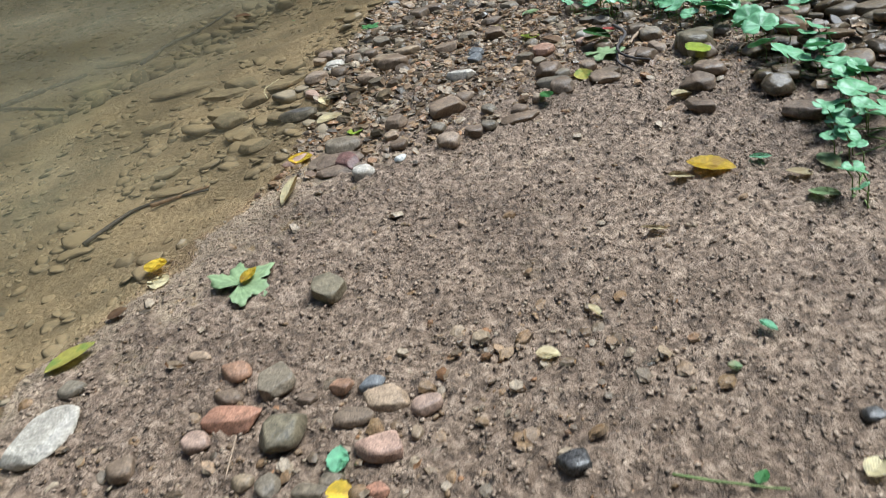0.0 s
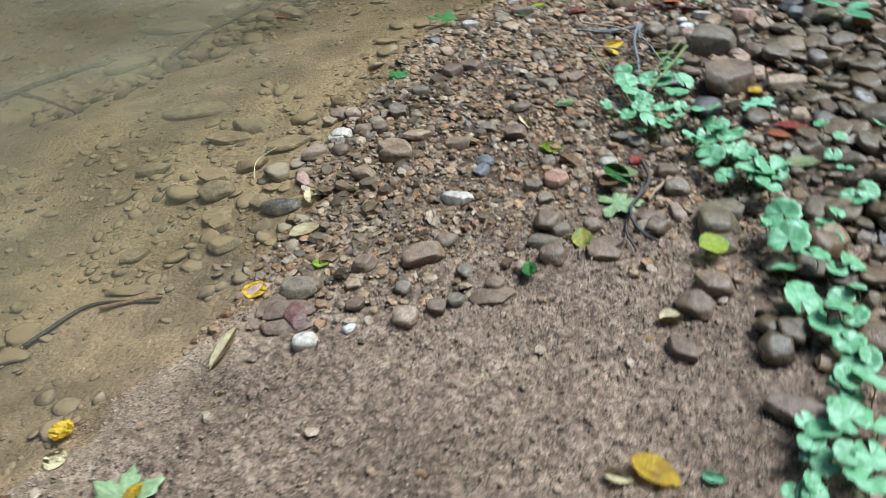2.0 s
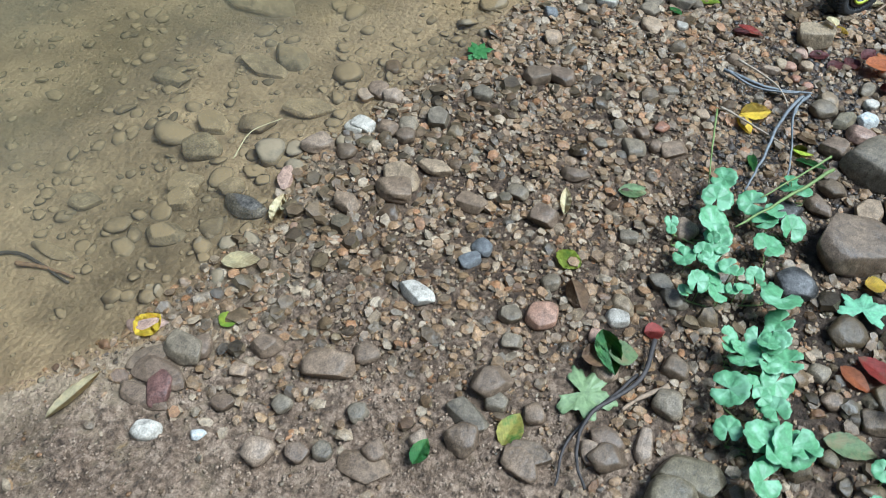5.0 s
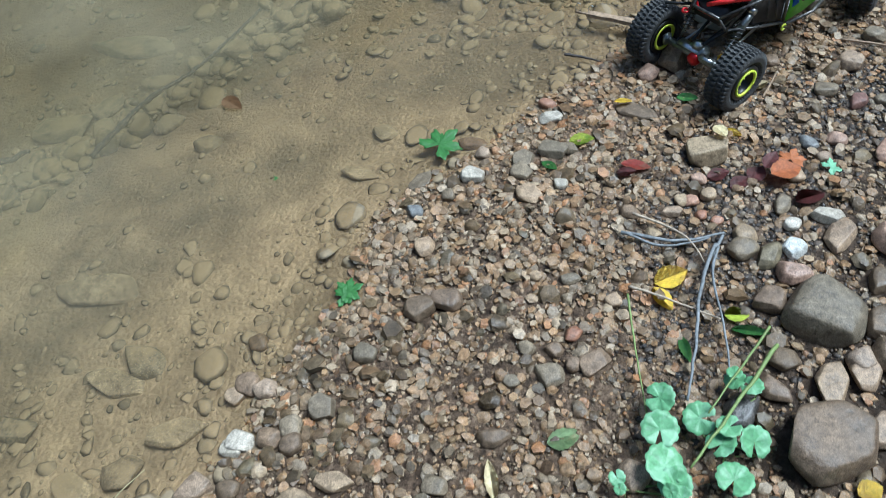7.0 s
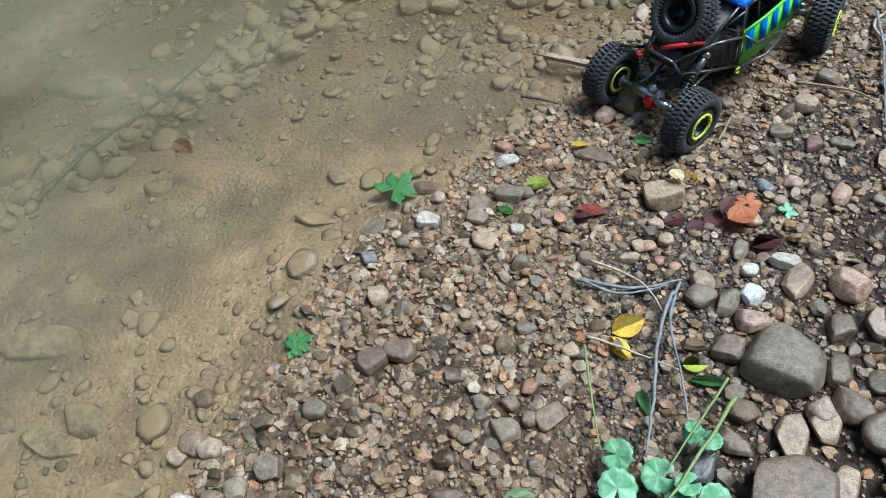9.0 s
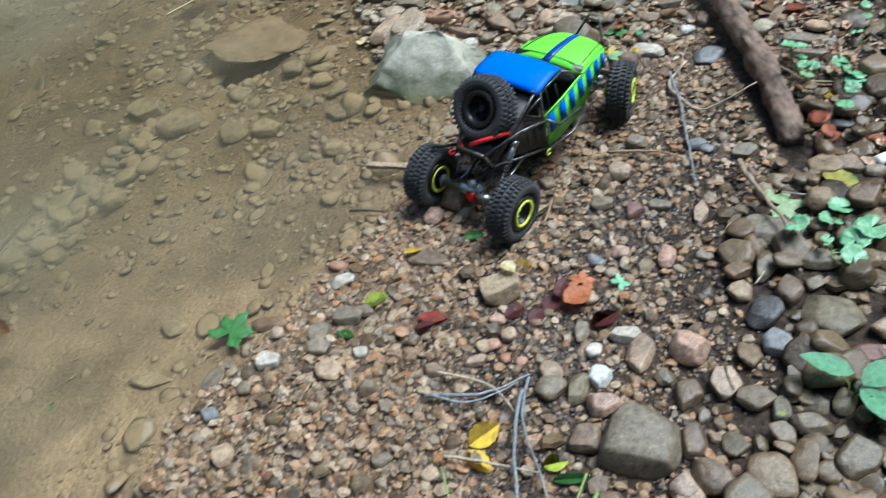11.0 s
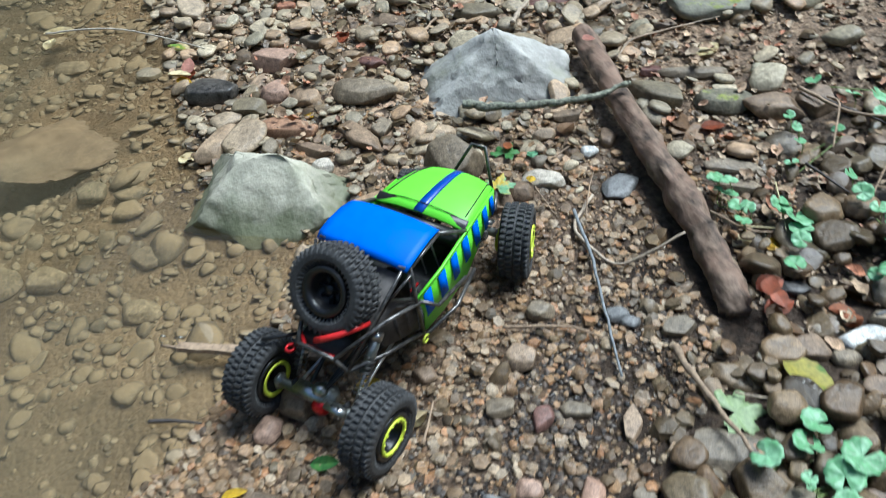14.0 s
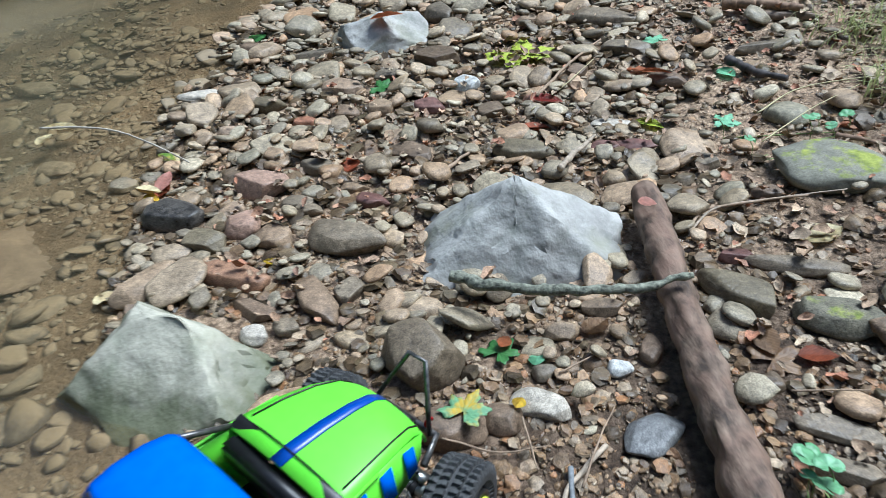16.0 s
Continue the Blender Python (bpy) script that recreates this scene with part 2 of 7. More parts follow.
    shade = ramp(ns, ls, n2, [(0.4, (0.62, 0.62, 0.6)), (0.58, (1.08, 1.08, 1.08))])
    silt = ramp(ns, ls, n3, [(0.3, (0.33, 0.25, 0.155)), (0.7, (0.58, 0.445, 0.28))])
    silt = mixed(ns, ls, 1.0, silt, shade, "MULTIPLY")
    upstream = ns.new("ShaderNodeMapRange")
    upstream.inputs["From Min"].default_value, upstream.inputs["From Max"].default_value = 3.05, 3.75
    ls.new(edge.outputs[0], upstream.inputs["Value"])
    silt = mixed(ns, ls, upstream.outputs[0], silt, mixed(ns, ls, 1.0, silt, (0.62, 0.58, 0.53), "MULTIPLY"))
    ls.new(mixed(ns, ls, wet.outputs[0], silt, c), b.inputs["Base Color"])
    ls.new(ramp(ns, ls, wet.outputs[0], [(0.0, (0.35,) * 3), (1.0, (0.58,) * 3)]), b.inputs["Roughness"])
    add = ns.new("ShaderNodeMath")
    add.operation = "SUBTRACT"
    ls.new(n1, add.inputs[0])
    ls.new(v.outputs["Distance"], add.inputs[1])
    n6 = tex_noise(ns, ls, 420.0, 3.0, 0.7, "World")
    add2 = ns.new("ShaderNodeMath")
    ls.new(add.outputs[0], add2.inputs[0])
    ls.new(n6, add2.inputs[1])
    bump(ns, ls, b, add2.outputs[0], 0.85, 0.009)
    return m


def water_material():
    """Shallow, slightly murky creek water: a tinted clear body with fine silt, and a glossy rippled surface."""
    m, ns, ls, b = nodes_of("creek_water")
    out = ns["Material Output"]
    ns.remove(b)
    clear = ns.new("ShaderNodeBsdfTransparent")
    murk = ns.new("ShaderNodeBsdfDiffuse")
    n = tex_noise(ns, ls, 1.5, 3.0, 0.5, "World")
    ls.new(ramp(ns, ls, n, [(0.3, (0.19, 0.168, 0.106)), (0.7, (0.275, 0.24, 0.154))]), murk.inputs[0])
    body = ns.new("ShaderNodeMixShader")
    depth = ns.new("ShaderNodeAttribute")
    depth.attribute_name = "depth"
    ls.new(ramp(ns, ls, depth.outputs["Fac"], [(0.0, (0.97, 0.93, 0.85)), (0.05, (0.93, 0.895, 0.79)), (0.16, (0.83, 0.815, 0.67))]), clear.inputs[0])
    fog = ns.new("ShaderNodeMapRange")
    fog.inputs["From Max"].default_value, fog.inputs["To Max"].default_value = 0.14, 0.52
    ls.new(depth.outputs["Fac"], fog.inputs["Value"])
    thick = ns.new("ShaderNodeMath")
    thick.operation = "MULTIPLY"
    ls.new(fog.outputs[0], thick.inputs[0])
    ls.new(ramp(ns, ls, n, [(0.35, (0.55,) * 3), (0.68, (1.25,) * 3)]), thick.inputs[1])
    ls.new(thick.outputs[0], body.inputs[0])
    ls.new(clear.outputs[0], body.inputs[1])
    ls.new(murk.outputs[0], body.inputs[2])
    gloss = ns.new("ShaderNodeBsdfGlossy")
    gloss.inputs["Roughness"].default_value = 0.06
    fres = ns.new("ShaderNodeFresnel")
    fres.inputs[0].default_value = 1.33
    bmp = ns.new("ShaderNodeBump")
    bmp.inputs["Strength"].default_value, bmp.inputs["Distance"].default_value = 0.12, 0.004
    ls.new(tex_noise(ns, ls, 11.0, 2.0, 0.5, "World"), bmp.inputs["Height"])
    ls.new(bmp.outputs[0], gloss.inputs["Normal"])
    ls.new(bmp.outputs[0], fres.inputs["Normal"])
    top = ns.new("ShaderNodeMixShader")
    ls.new(fres.outputs[0], top.inputs[0])
    ls.new(body.outputs[0], top.inputs[1])
    ls.new(gloss.outputs[0], top.inputs[2])
    ls.new(top.outputs[0], out.inputs[0])
    return m


M_ground, M_water = ground_material(), water_material()


def mesh_of(name, bm, material, smooth=True):
    me = bpy.data.meshes.new(name)
    bm.to_mesh(me)
    bm.free()
    me.materials.append(material)
    if smooth:
        me.shade_smooth()
    return me


def part(name, bm, material, parent=None, label="", smooth=True, m=None):
    ob = new(name, mesh_of(name, bm, material, smooth))
    if parent:
        ob.parent = parent
    if m is not None:
        ob.matrix_basis = m
    return tagged(ob, label)


def thing(name, m, label, category, group=""):
    ob = new(name)
    ob.matrix_basis = m
    ob.empty_display_size = 0.05
    return tagged(ob, label, category, group)


# ---- the lie of the land ----
SHORE_Y = (-6, 0.2, 1.09, 1.225, 1.37, 1.49, 1.70, 1.844, 2.0, 2.17, 2.345, 2.5, 2.6, 2.69, 2.82, 2.88, 3.01, 3.2, 3.34, 3.5, 4.1, 4.3, 4.45, 4.54, 4.65, 4.9, 5.05, 5.2, 7.0, 12)
SHORE_X = (-6, -1.22, -0.42, -0.297, -0.178, -0.05, 0.06, 0.115, 0.11, 0.2, 0.31, 0.345, 0.42, 0.56, 0.69, 0.78, 0.92, 1.02, 1.0, 0.88, 0.86, 0.85, 0.91, 1.0, 0.91, 0.97, 1.07, 1.12, 1.5, 2.4)


def shore(y):
    return np.interp(y, SHORE_Y, SHORE_X)


def wave2(x, y):
    """Gentle unevenness of the bank."""
    return (np.sin(5.1 * x + 2.3 * y + 0.7) + np.sin(-3.7 * x + 6.1 * y + 2.1) + np.sin(9.3 * x - 4.4 * y)) / 3


def land(x, y):
    x, y = np.asarray(x, float), np.asarray(y, float)
    d = (x - shore(y) + 0.018 * np.sin(23 * y) + 0.012 * np.sin(47 * y + 3 * x)) * 0.78
    up = 0.008 * (1 - np.exp(-np.maximum(d, 0) / 0.1)) + 0.04 * np.clip((d - 0.55) / 0.6, 0, 1) + 0.12 * np.clip((d - 1.2) / 2.0, 0, 3)
    down = -0.1 * (1 - np.exp(np.minimum(d, 0) / 0.45)) - 0.06 * np.clip((-d - 0.55) / 0.5, 0, 1)
    down = down - 0.09 * np.exp(-((x - 0.49) / 0.1) ** 2 - ((y - 3.7) / 0.055) ** 2) * (d < -0.08)
    rough = 0.004 * wave2(x, y) * np.clip(np.abs(d) / 0.08, 0.25, 1)
    return np.where(d > 0, up, down) + rough


def sheet(name, xs, ys, height, material):
    gx, gy = np.meshgrid(xs, ys)
    gz = height(gx, gy)
    verts = np.stack([gx, gy, gz], -1).reshape(-1, 3)
    w, h = len(xs), len(ys)
    idx = np.arange(w * h).reshape(h, w)
    faces = np.stack([idx[:-1, :-1], idx[:-1, 1:], idx[1:, 1:], idx[1:, :-1]], -1).reshape(-1, 4)
    me = bpy.data.meshes.new(name)
    me.from_pydata(verts.tolist(), [], faces.tolist())
    me.materials.append(material)
    me.shade_smooth()
    return new(name, me)


def graded(lo, a, b, hi, fine, coarse):
    return np.concatenate([np.linspace(lo, a, coarse, endpoint=False), np.arange(a, b, fine), np.linspace(b, hi, coarse)])


def fine_noise(x, y):
    """Churned mud: rounded clods with sharp clefts between them, at two scales."""
    flat = np.stack([x.ravel(), y.ravel()], -1)
    out = np.array([1.5 * abs(noise.noise(Vector((a * 42, b * 42, 0.0)))) + 1.1 * abs(noise.noise(Vector((a * 78, b * 78, 5.0)))) + 0.5 * noise.noise(Vector((a * 17, b * 17, 9.0))) for a, b in flat])
    return out.reshape(x.shape) - 0.55


def churned(x, y):
    """Height of the bare mud's clods, deepest on the first stretch."""
    up = land(x, y)
    return np.where(up > 0, (0.004 + 0.0055 * np.clip((1.8 - y) / 0.25, 0, 1)) * fine_noise(x, y) * np.clip(up / 0.005, 0.1, 1), 0)


ROWS_X = np.concatenate([np.linspace(-60, -1.0, 14, endpoint=False), np.arange(-1.0, -0.5, 0.016), np.arange(-0.5, 1.0, 0.0075), np.arange(1.0, 2.6, 0.016), np.linspace(2.6, 60, 30)])
ROWS_Y = np.concatenate([np.linspace(-60, 0.3, 14, endpoint=False), np.arange(0.3, 1.8, 0.0075), np.arange(1.8, 4.6, 0.016), np.linspace(4.6, 60, 30)])
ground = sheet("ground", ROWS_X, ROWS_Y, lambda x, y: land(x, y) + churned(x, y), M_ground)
tagged(ground, "brown muddy creek bank running down into shallow water", "ground", kind="structure")
water = sheet("water", graded(-60, -1.5, 1.3, 3.0, 0.03, 6), graded(-60, 0.3, 5.4, 60, 0.03, 8), lambda x, y: 0 * x, M_water)
wxy = np.array([v.co[:2] for v in water.data.vertices])
bed = land(wxy[:, 0], wxy[:, 1])
over_rock = np.exp(-(((wxy[:, 0] - 0.55) / 0.2) ** 2 + ((wxy[:, 1] - 3.77) / 0.16) ** 2) ** 2)
water.data.attributes.new("depth", "FLOAT", "POINT").data.foreach_set("value", np.clip(-bed, 0, 0.3) * (1 - 0.65 * over_rock) * np.interp(wxy[:, 1], (2.2, 3.4), (1.0, 0.9)))
tagged(water, "shallow murky brown-green creek water over silt", "water", kind="structure")


# ---- stones ----
def ico(sub):
    bm = bmesh.new()
    bmesh.ops.create_icosphere(bm, subdivisions=sub, radius=1.0)
    v = np.array([p.co[:] for p in bm.verts])
    f = np.array([[p.index for p in q.verts] for q in bm.faces])
    bm.free()
    return v, f


def lump(verts, seed, rough=0.22, facets=6):
    """A broken, water-worn stone: sides split off at uneven angles, a flattish top, blunt edges."""
    rng = np.random.default_rng(seed)
    v = verts.copy()
    sides, a0, worn = rng.integers(4, 7), rng.uniform(0, 6.28), rng.uniform(0.66, 0.92) if rough < 0.15 else rng.uniform(0.85, 1.0)
    planes = []
    for k in range(sides):
        a = a0 + 6.283 * (k + rng.uniform(-0.3, 0.3)) / sides
        planes.append(((math.cos(a), math.sin(a), rng.uniform(-0.15, 0.5)), rng.uniform(0.54, 0.84)))
    planes.append(((rng.normal(0, 0.16), rng.normal(0, 0.16), 1.0), rng.uniform(0.42, 0.8)))
    planes += [(rng.normal(size=3), rng.uniform(0.7, 0.92)) for _ in range(facets - 2)]
    for n, off in planes:
        n = np.array(n) / np.linalg.norm(n)
        v -= np.maximum(v @ n - off, 0)[:, None] * n * worn
    a = rng.normal(size=(3, 3)) * 1.9
    w = np.sin(verts @ a.T + rng.uniform(0, 6, 3)).sum(1) / 3 + 0.35 * np.sin(verts @ (a.T * 2.7) + rng.uniform(0, 6, 3)).sum(1) / 3
    v *= (1 + 0.6 * rough * w)[:, None]
    return v / np.abs(v).max(0)


def octa(rounds=1):
    """A ball of 32 triangles, or of 8, for small pebbles."""
    v = [(1, 0, 0), (-1, 0, 0), (0, 1, 0), (0, -1, 0), (0, 0, 1), (0, 0, -1)]
    f = [(0, 2, 4), (2, 1, 4), (1, 3, 4), (3, 0, 4), (2, 0, 5), (1, 2, 5), (3, 1, 5), (0, 3, 5)]
    mid, out = {}, []
    def half(a, b):
        k = (min(a, b), max(a, b))
        if k not in mid:
            m = np.array(v[a], float) + np.array(v[b], float)
            mid[k] = len(v)
            v.append(tuple(m / np.linalg.norm(m)))
        return mid[k]
    if not rounds:
        return np.array(v, float), np.array(f)
    for a, b, c in f:
        ab, bc, ca = half(a, b), half(b, c), half(c, a)
        out += [(a, ab, ca), (b, bc, ab), (c, ca, bc), (ab, bc, ca)]
    return np.array(v, float), np.array(out)


def chip(n=6):
    """A flat splinter of stone with n sides, for small gravel."""
    v = [(0, 0, 0.85), (0, 0, -0.9)]
    for r, z, turn in ((0.7, 0.68, 0.0), (1.0, -0.05, 0.25)):
        v += [(r * math.cos(6.2832 * k / n + turn), r * math.sin(6.2832 * k / n + turn), z) for k in range(n)]
    f = []
    for k in range(n):
        j = (k + 1) % n
        a, b = 2, 2 + n
        f += [(0, a + k, a + j), (1, b + j, b + k), (a + k, b + k, b + j), (a + k, b + j, a + j)]
    return np.array(v, float), np.array(f)


CHIP = chip()
ICO0, ICO1, ICO3, ICO4, OCTA, GRAIN = ico(1), ico(2), ico(3), ico(4), octa(), octa(0)
STONE_VERTS = [lump(ICO4[0], 40 + n, 0.1, 4 + n % 6) for n in range(24)]
PEBBLE_VERTS = [lump(ICO3[0], 40 + n, 0.1, 4 + n % 6) for n in range(24)]


def raw_mesh(name, verts, faces, material):
    me = bpy.data.meshes.new(name)
    me.from_pydata(verts.tolist(), [], faces.tolist())
    me.materials.append(material)
    me.shade_smooth()
    return me


stone_meshes = {}
placed = []  # plan ellipses of the larger stones, so that gravel keeps clear of them and leaves lie on them


def stone(x, y, length, width, high=0.5, turn=0.0, tone="mixed", shape=None, sunk=0.2, tilt=0.0, label="", name="stone"):
    """One loose stone, its length and width in metres, its height as a share of the width, bedded into the ground."""
    k = (shape if shape is not None else int(abs(x * 977 + y * 331) * 10)) % len(STONE_VERTS)
    fine = length > 0.05
    key = (k, tone, fine)
    if key not in stone_meshes:
        stone_meshes[key] = raw_mesh("stone", (STONE_VERTS if fine else PEBBLE_VERTS)[k], (ICO4 if fine else ICO3)[1], M_stone[tone])
    ob = new(name, stone_meshes[key])
    h = width * high * 1.2
    z = float(land(x, y)) + h * (0.5 - sunk)
    ob.matrix_basis = pose(x, y, z, tilt, tilt * 0.6, turn) @ Matrix.Diagonal((length / 2, width / 2, h / 2, 1))
    placed.append((x, y, length / 2, width / 2, h / 2, radians(turn), z))
    words = {"mixed": "brown", "tan": "tan", "grey": "grey", "brown": "dark brown", "rust": "rusty orange", "pink": "pinkish", "dark": "wet black",
             "blue": "blue-grey", "pale": "pale buff", "white": "white", "olive": "olive brown", "mossy": "mossy grey", "maroon": "maroon"}
    size = "pebble" if length < 0.05 else "cobble" if length < 0.13 else "large stone"
    form = "flat" if high < 0.4 else "rounded"
    if tone == "sunk":
        return tagged(ob, label or f"flat silty brown {size} under shallow water", "stone", "stones under the water")
    return tagged(ob, label or f"{form} {words.get(tone, 'brown')} river {size} bedded in the muddy bank", "stone", "stones on the bank")


def boulder(name, x, y, z, turn, size, planes, tone, label, seed, rough=0.12, cut=1.0):
    """A large angular rock: a ball cut by chosen planes (normal, offset), then weathered."""
    bm = bmesh.new()
    bmesh.ops.create_icosphere(bm, subdivisions=5, radius=1.25)
    for p in bm.verts:
        for n, off in planes:
            nn = Vector(n).normalized()
            over = p.co.dot(nn) - off
            if over > 0:
                p.co -= nn * over * cut
    for p in bm.verts:
        s = p.co * 2.1 + Vector((seed, 0, 0))
        near, at = noise.voronoi(s * 1.11)
        crack = -0.35 * math.exp(-(near[1] - near[0]) / 0.05)
        step = 0.55 * noise.noise(at[0] * 5.3)
        p.co += p.co.normalized() * rough * (0.7 * noise.noise(s) + step + crack + 0.3 * noise.noise(s * 3.1) + 0.14 * noise.noise(s * 8))
        p.co = Vector((p.co.x * size[0], p.co.y * size[1], p.co.z * size[2]))
    ob = part(name, bm, M_stone[tone])
    if cut > 0.97:
        ob.data.set_sharp_from_angle(angle=radians(34))
    ob.matrix_basis = pose(x, y, z, 0, 0, turn)
    placed.append((x, y, size[0] * 0.95, size[1] * 0.95, size[2] * 0.9, radians(turn), z))
    return tagged(ob, label, "boulder")


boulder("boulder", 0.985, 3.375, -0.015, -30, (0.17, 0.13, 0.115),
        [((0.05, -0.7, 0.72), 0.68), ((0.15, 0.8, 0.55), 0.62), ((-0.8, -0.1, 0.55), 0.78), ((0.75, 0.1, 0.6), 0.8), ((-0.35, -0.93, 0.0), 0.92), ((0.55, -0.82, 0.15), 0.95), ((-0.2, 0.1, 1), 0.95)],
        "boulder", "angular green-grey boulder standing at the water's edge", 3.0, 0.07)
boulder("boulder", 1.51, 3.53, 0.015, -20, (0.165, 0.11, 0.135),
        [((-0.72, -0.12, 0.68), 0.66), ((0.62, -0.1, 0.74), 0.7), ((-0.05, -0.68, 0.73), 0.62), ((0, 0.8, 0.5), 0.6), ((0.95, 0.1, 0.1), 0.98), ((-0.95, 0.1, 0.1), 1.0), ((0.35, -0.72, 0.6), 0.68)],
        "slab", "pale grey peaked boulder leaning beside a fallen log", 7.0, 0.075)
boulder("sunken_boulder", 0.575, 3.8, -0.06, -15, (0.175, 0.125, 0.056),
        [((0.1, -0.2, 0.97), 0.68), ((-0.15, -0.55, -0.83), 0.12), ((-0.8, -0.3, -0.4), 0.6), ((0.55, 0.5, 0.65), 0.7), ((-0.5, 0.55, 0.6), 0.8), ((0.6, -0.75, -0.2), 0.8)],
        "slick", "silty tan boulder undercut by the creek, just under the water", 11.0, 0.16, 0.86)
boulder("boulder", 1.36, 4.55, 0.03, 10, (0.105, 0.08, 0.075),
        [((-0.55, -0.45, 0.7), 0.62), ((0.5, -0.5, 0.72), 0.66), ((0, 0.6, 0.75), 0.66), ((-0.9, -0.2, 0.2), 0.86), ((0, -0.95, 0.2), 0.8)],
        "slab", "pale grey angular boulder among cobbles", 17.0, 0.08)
stone(2.06, 3.585, 0.215, 0.15, 0.3, -25, "mossy_slab", 14, label="dark grey slab with a yellow-green moss cushion", name="boulder")


def surface(x, y):
    """The height of what lies at a place: the ground, the water or the top of a stone."""
    z = max(float(land(x, y)), 0.002)
    for sx, sy, a, b, c, t, sz in placed:
        if abs(x - sx) < 0.25 and abs(y - sy) < 0.25:
            u, v = (x - sx) * math.cos(t) + (y - sy) * math.sin(t), -(x - sx) * math.sin(t) + (y - sy) * math.cos(t)
            q = 1 - (u / a) ** 2 - (v / b) ** 2
            if q > 0:
                z = max(z, sz + c * math.sqrt(q) * 0.92)
    return z


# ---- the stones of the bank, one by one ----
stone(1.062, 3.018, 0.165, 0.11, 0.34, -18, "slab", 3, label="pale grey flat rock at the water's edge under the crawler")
stone(1.078, 3.842, 0.117, 0.086, 0.55, -35, "pink")
stone(0.921, 3.778, 0.138, 0.084, 0.55, -26, "dark")
stone(1.055, 3.708, 0.080, 0.066, 0.55, 73, "pink")
stone(1.114, 3.655, 0.079, 0.061, 0.55, -33, "tan")
stone(0.992, 3.674, 0.079, 0.061, 0.55, -17, "olive")
stone(1.052, 3.558, 0.152, 0.059, 0.55, -32, "rust")
stone(0.910, 3.575, 0.129, 0.066, 0.55, 43, "tan")
stone(1.234, 3.612, 0.156, 0.084, 0.55, -31, "grey")
stone(1.185, 3.465, 0.148, 0.054, 0.55, -71, "brown")
stone(1.237, 3.480, 0.060, 0.046, 0.55, 54, "grey")
stone(1.284, 3.731, 0.081, 0.046, 0.55, -32, "maroon")
stone(1.170, 3.734, 0.065, 0.042, 0.55, -34, "grey")
stone(1.190, 3.886, 0.089, 0.048, 0.55, -35, "grey")
stone(1.142, 3.416, 0.046, 0.039, 0.55, -29, "grey")
stone(1.089, 3.469, 0.088, 0.038, 0.55, -45, "brown")
stone(1.096, 3.408, 0.052, 0.037, 0.55, -30, "pale")
stone(1.015, 3.913, 0.060, 0.041, 0.55, 75, "brown")
stone(1.030, 3.769, 0.049, 0.049, 0.55, 56, "tan")
stone(1.329, 3.295, 0.123, 0.100, 0.8, -29, "grey")
stone(1.347, 3.172, 0.096, 0.065, 0.55, -13, "brown")
stone(1.455, 3.436, 0.058, 0.054, 0.55, 59, "grey")
stone(1.529, 3.321, 0.057, 0.037, 0.55, 4, "tan")
stone(1.467, 3.193, 0.084, 0.047, 0.55, -31, "pale")
stone(1.581, 3.120, 0.088, 0.061, 0.3, 28, "blue")
stone(1.633, 3.256, 0.070, 0.035, 0.55, 61, "brown")
stone(1.581, 3.233, 0.036, 0.033, 0.55, -32, "white")
stone(1.791, 3.330, 0.143, 0.066, 0.55, -55, "olive")
stone(1.896, 3.366, 0.163, 0.038, 0.55, -26, "grey")
stone(1.883, 3.250, 0.125, 0.070, 0.55, -34, "mossy")
stone(1.958, 3.189, 0.126, 0.075, 0.55, -36, "brown")
stone(2.034, 3.159, 0.086, 0.082, 0.55, -40, "brown")
stone(2.130, 3.041, 0.073, 0.064, 0.55, -37, "brown")
stone(1.787, 3.080, 0.116, 0.040, 0.35, -33, "grey")
stone(1.763, 3.024, 0.084, 0.036, 0.55, -33, "grey")
stone(1.944, 2.900, 0.089, 0.048, 0.55, -37, "brown")
stone(1.983, 3.042, 0.068, 0.051, 0.55, -35, "brown")
stone(2.057, 2.999, 0.078, 0.056, 0.55, -38, "brown")
stone(2.004, 2.825, 0.086, 0.054, 0.55, -37, "grey")
stone(1.323, 2.902, 0.051, 0.038, 0.55, -28, "grey")
stone(1.261, 2.831, 0.054, 0.052, 0.55, -65, "tan")
stone(1.502, 2.786, 0.064, 0.037, 0.55, -8, "grey")
stone(1.429, 2.850, 0.042, 0.032, 0.55, -30, "blue")
stone(1.443, 2.828, 0.035, 0.025, 0.55, -17, "blue")
stone(1.642, 2.677, 0.061, 0.042, 0.55, -30, "brown")
stone(1.718, 2.664, 0.080, 0.037, 0.4, -7, "white")
stone(1.807, 2.664, 0.068, 0.033, 0.55, -32, "grey")
stone(1.825, 2.611, 0.055, 0.037, 0.55, -53, "brown")
stone(1.779, 2.619, 0.066, 0.030, 0.55, -16, "grey")
stone(1.744, 2.587, 0.079, 0.040, 0.55, -12, "brown")
stone(1.770, 2.677, 0.055, 0.033, 0.55, -31, "grey")
stone(1.674, 2.583, 0.048, 0.036, 0.55, -29, "brown")
stone(1.777, 2.536, 0.051, 0.035, 0.55, -2, "brown")
stone(1.671, 2.643, 0.043, 0.030, 0.55, -31, "grey")
stone(1.881, 2.637, 0.054, 0.054, 0.55, -35, "grey")
stone(1.695, 2.779, 0.057, 0.032, 0.55, -31, "dark")
stone(0.961, 2.624, 0.077, 0.067, 0.7, 13, "tan")
stone(0.847, 2.751, 0.092, 0.039, 0.3, -25, "brown")
stone(0.676, 2.796, 0.043, 0.026, 0.55, -26, "rust")
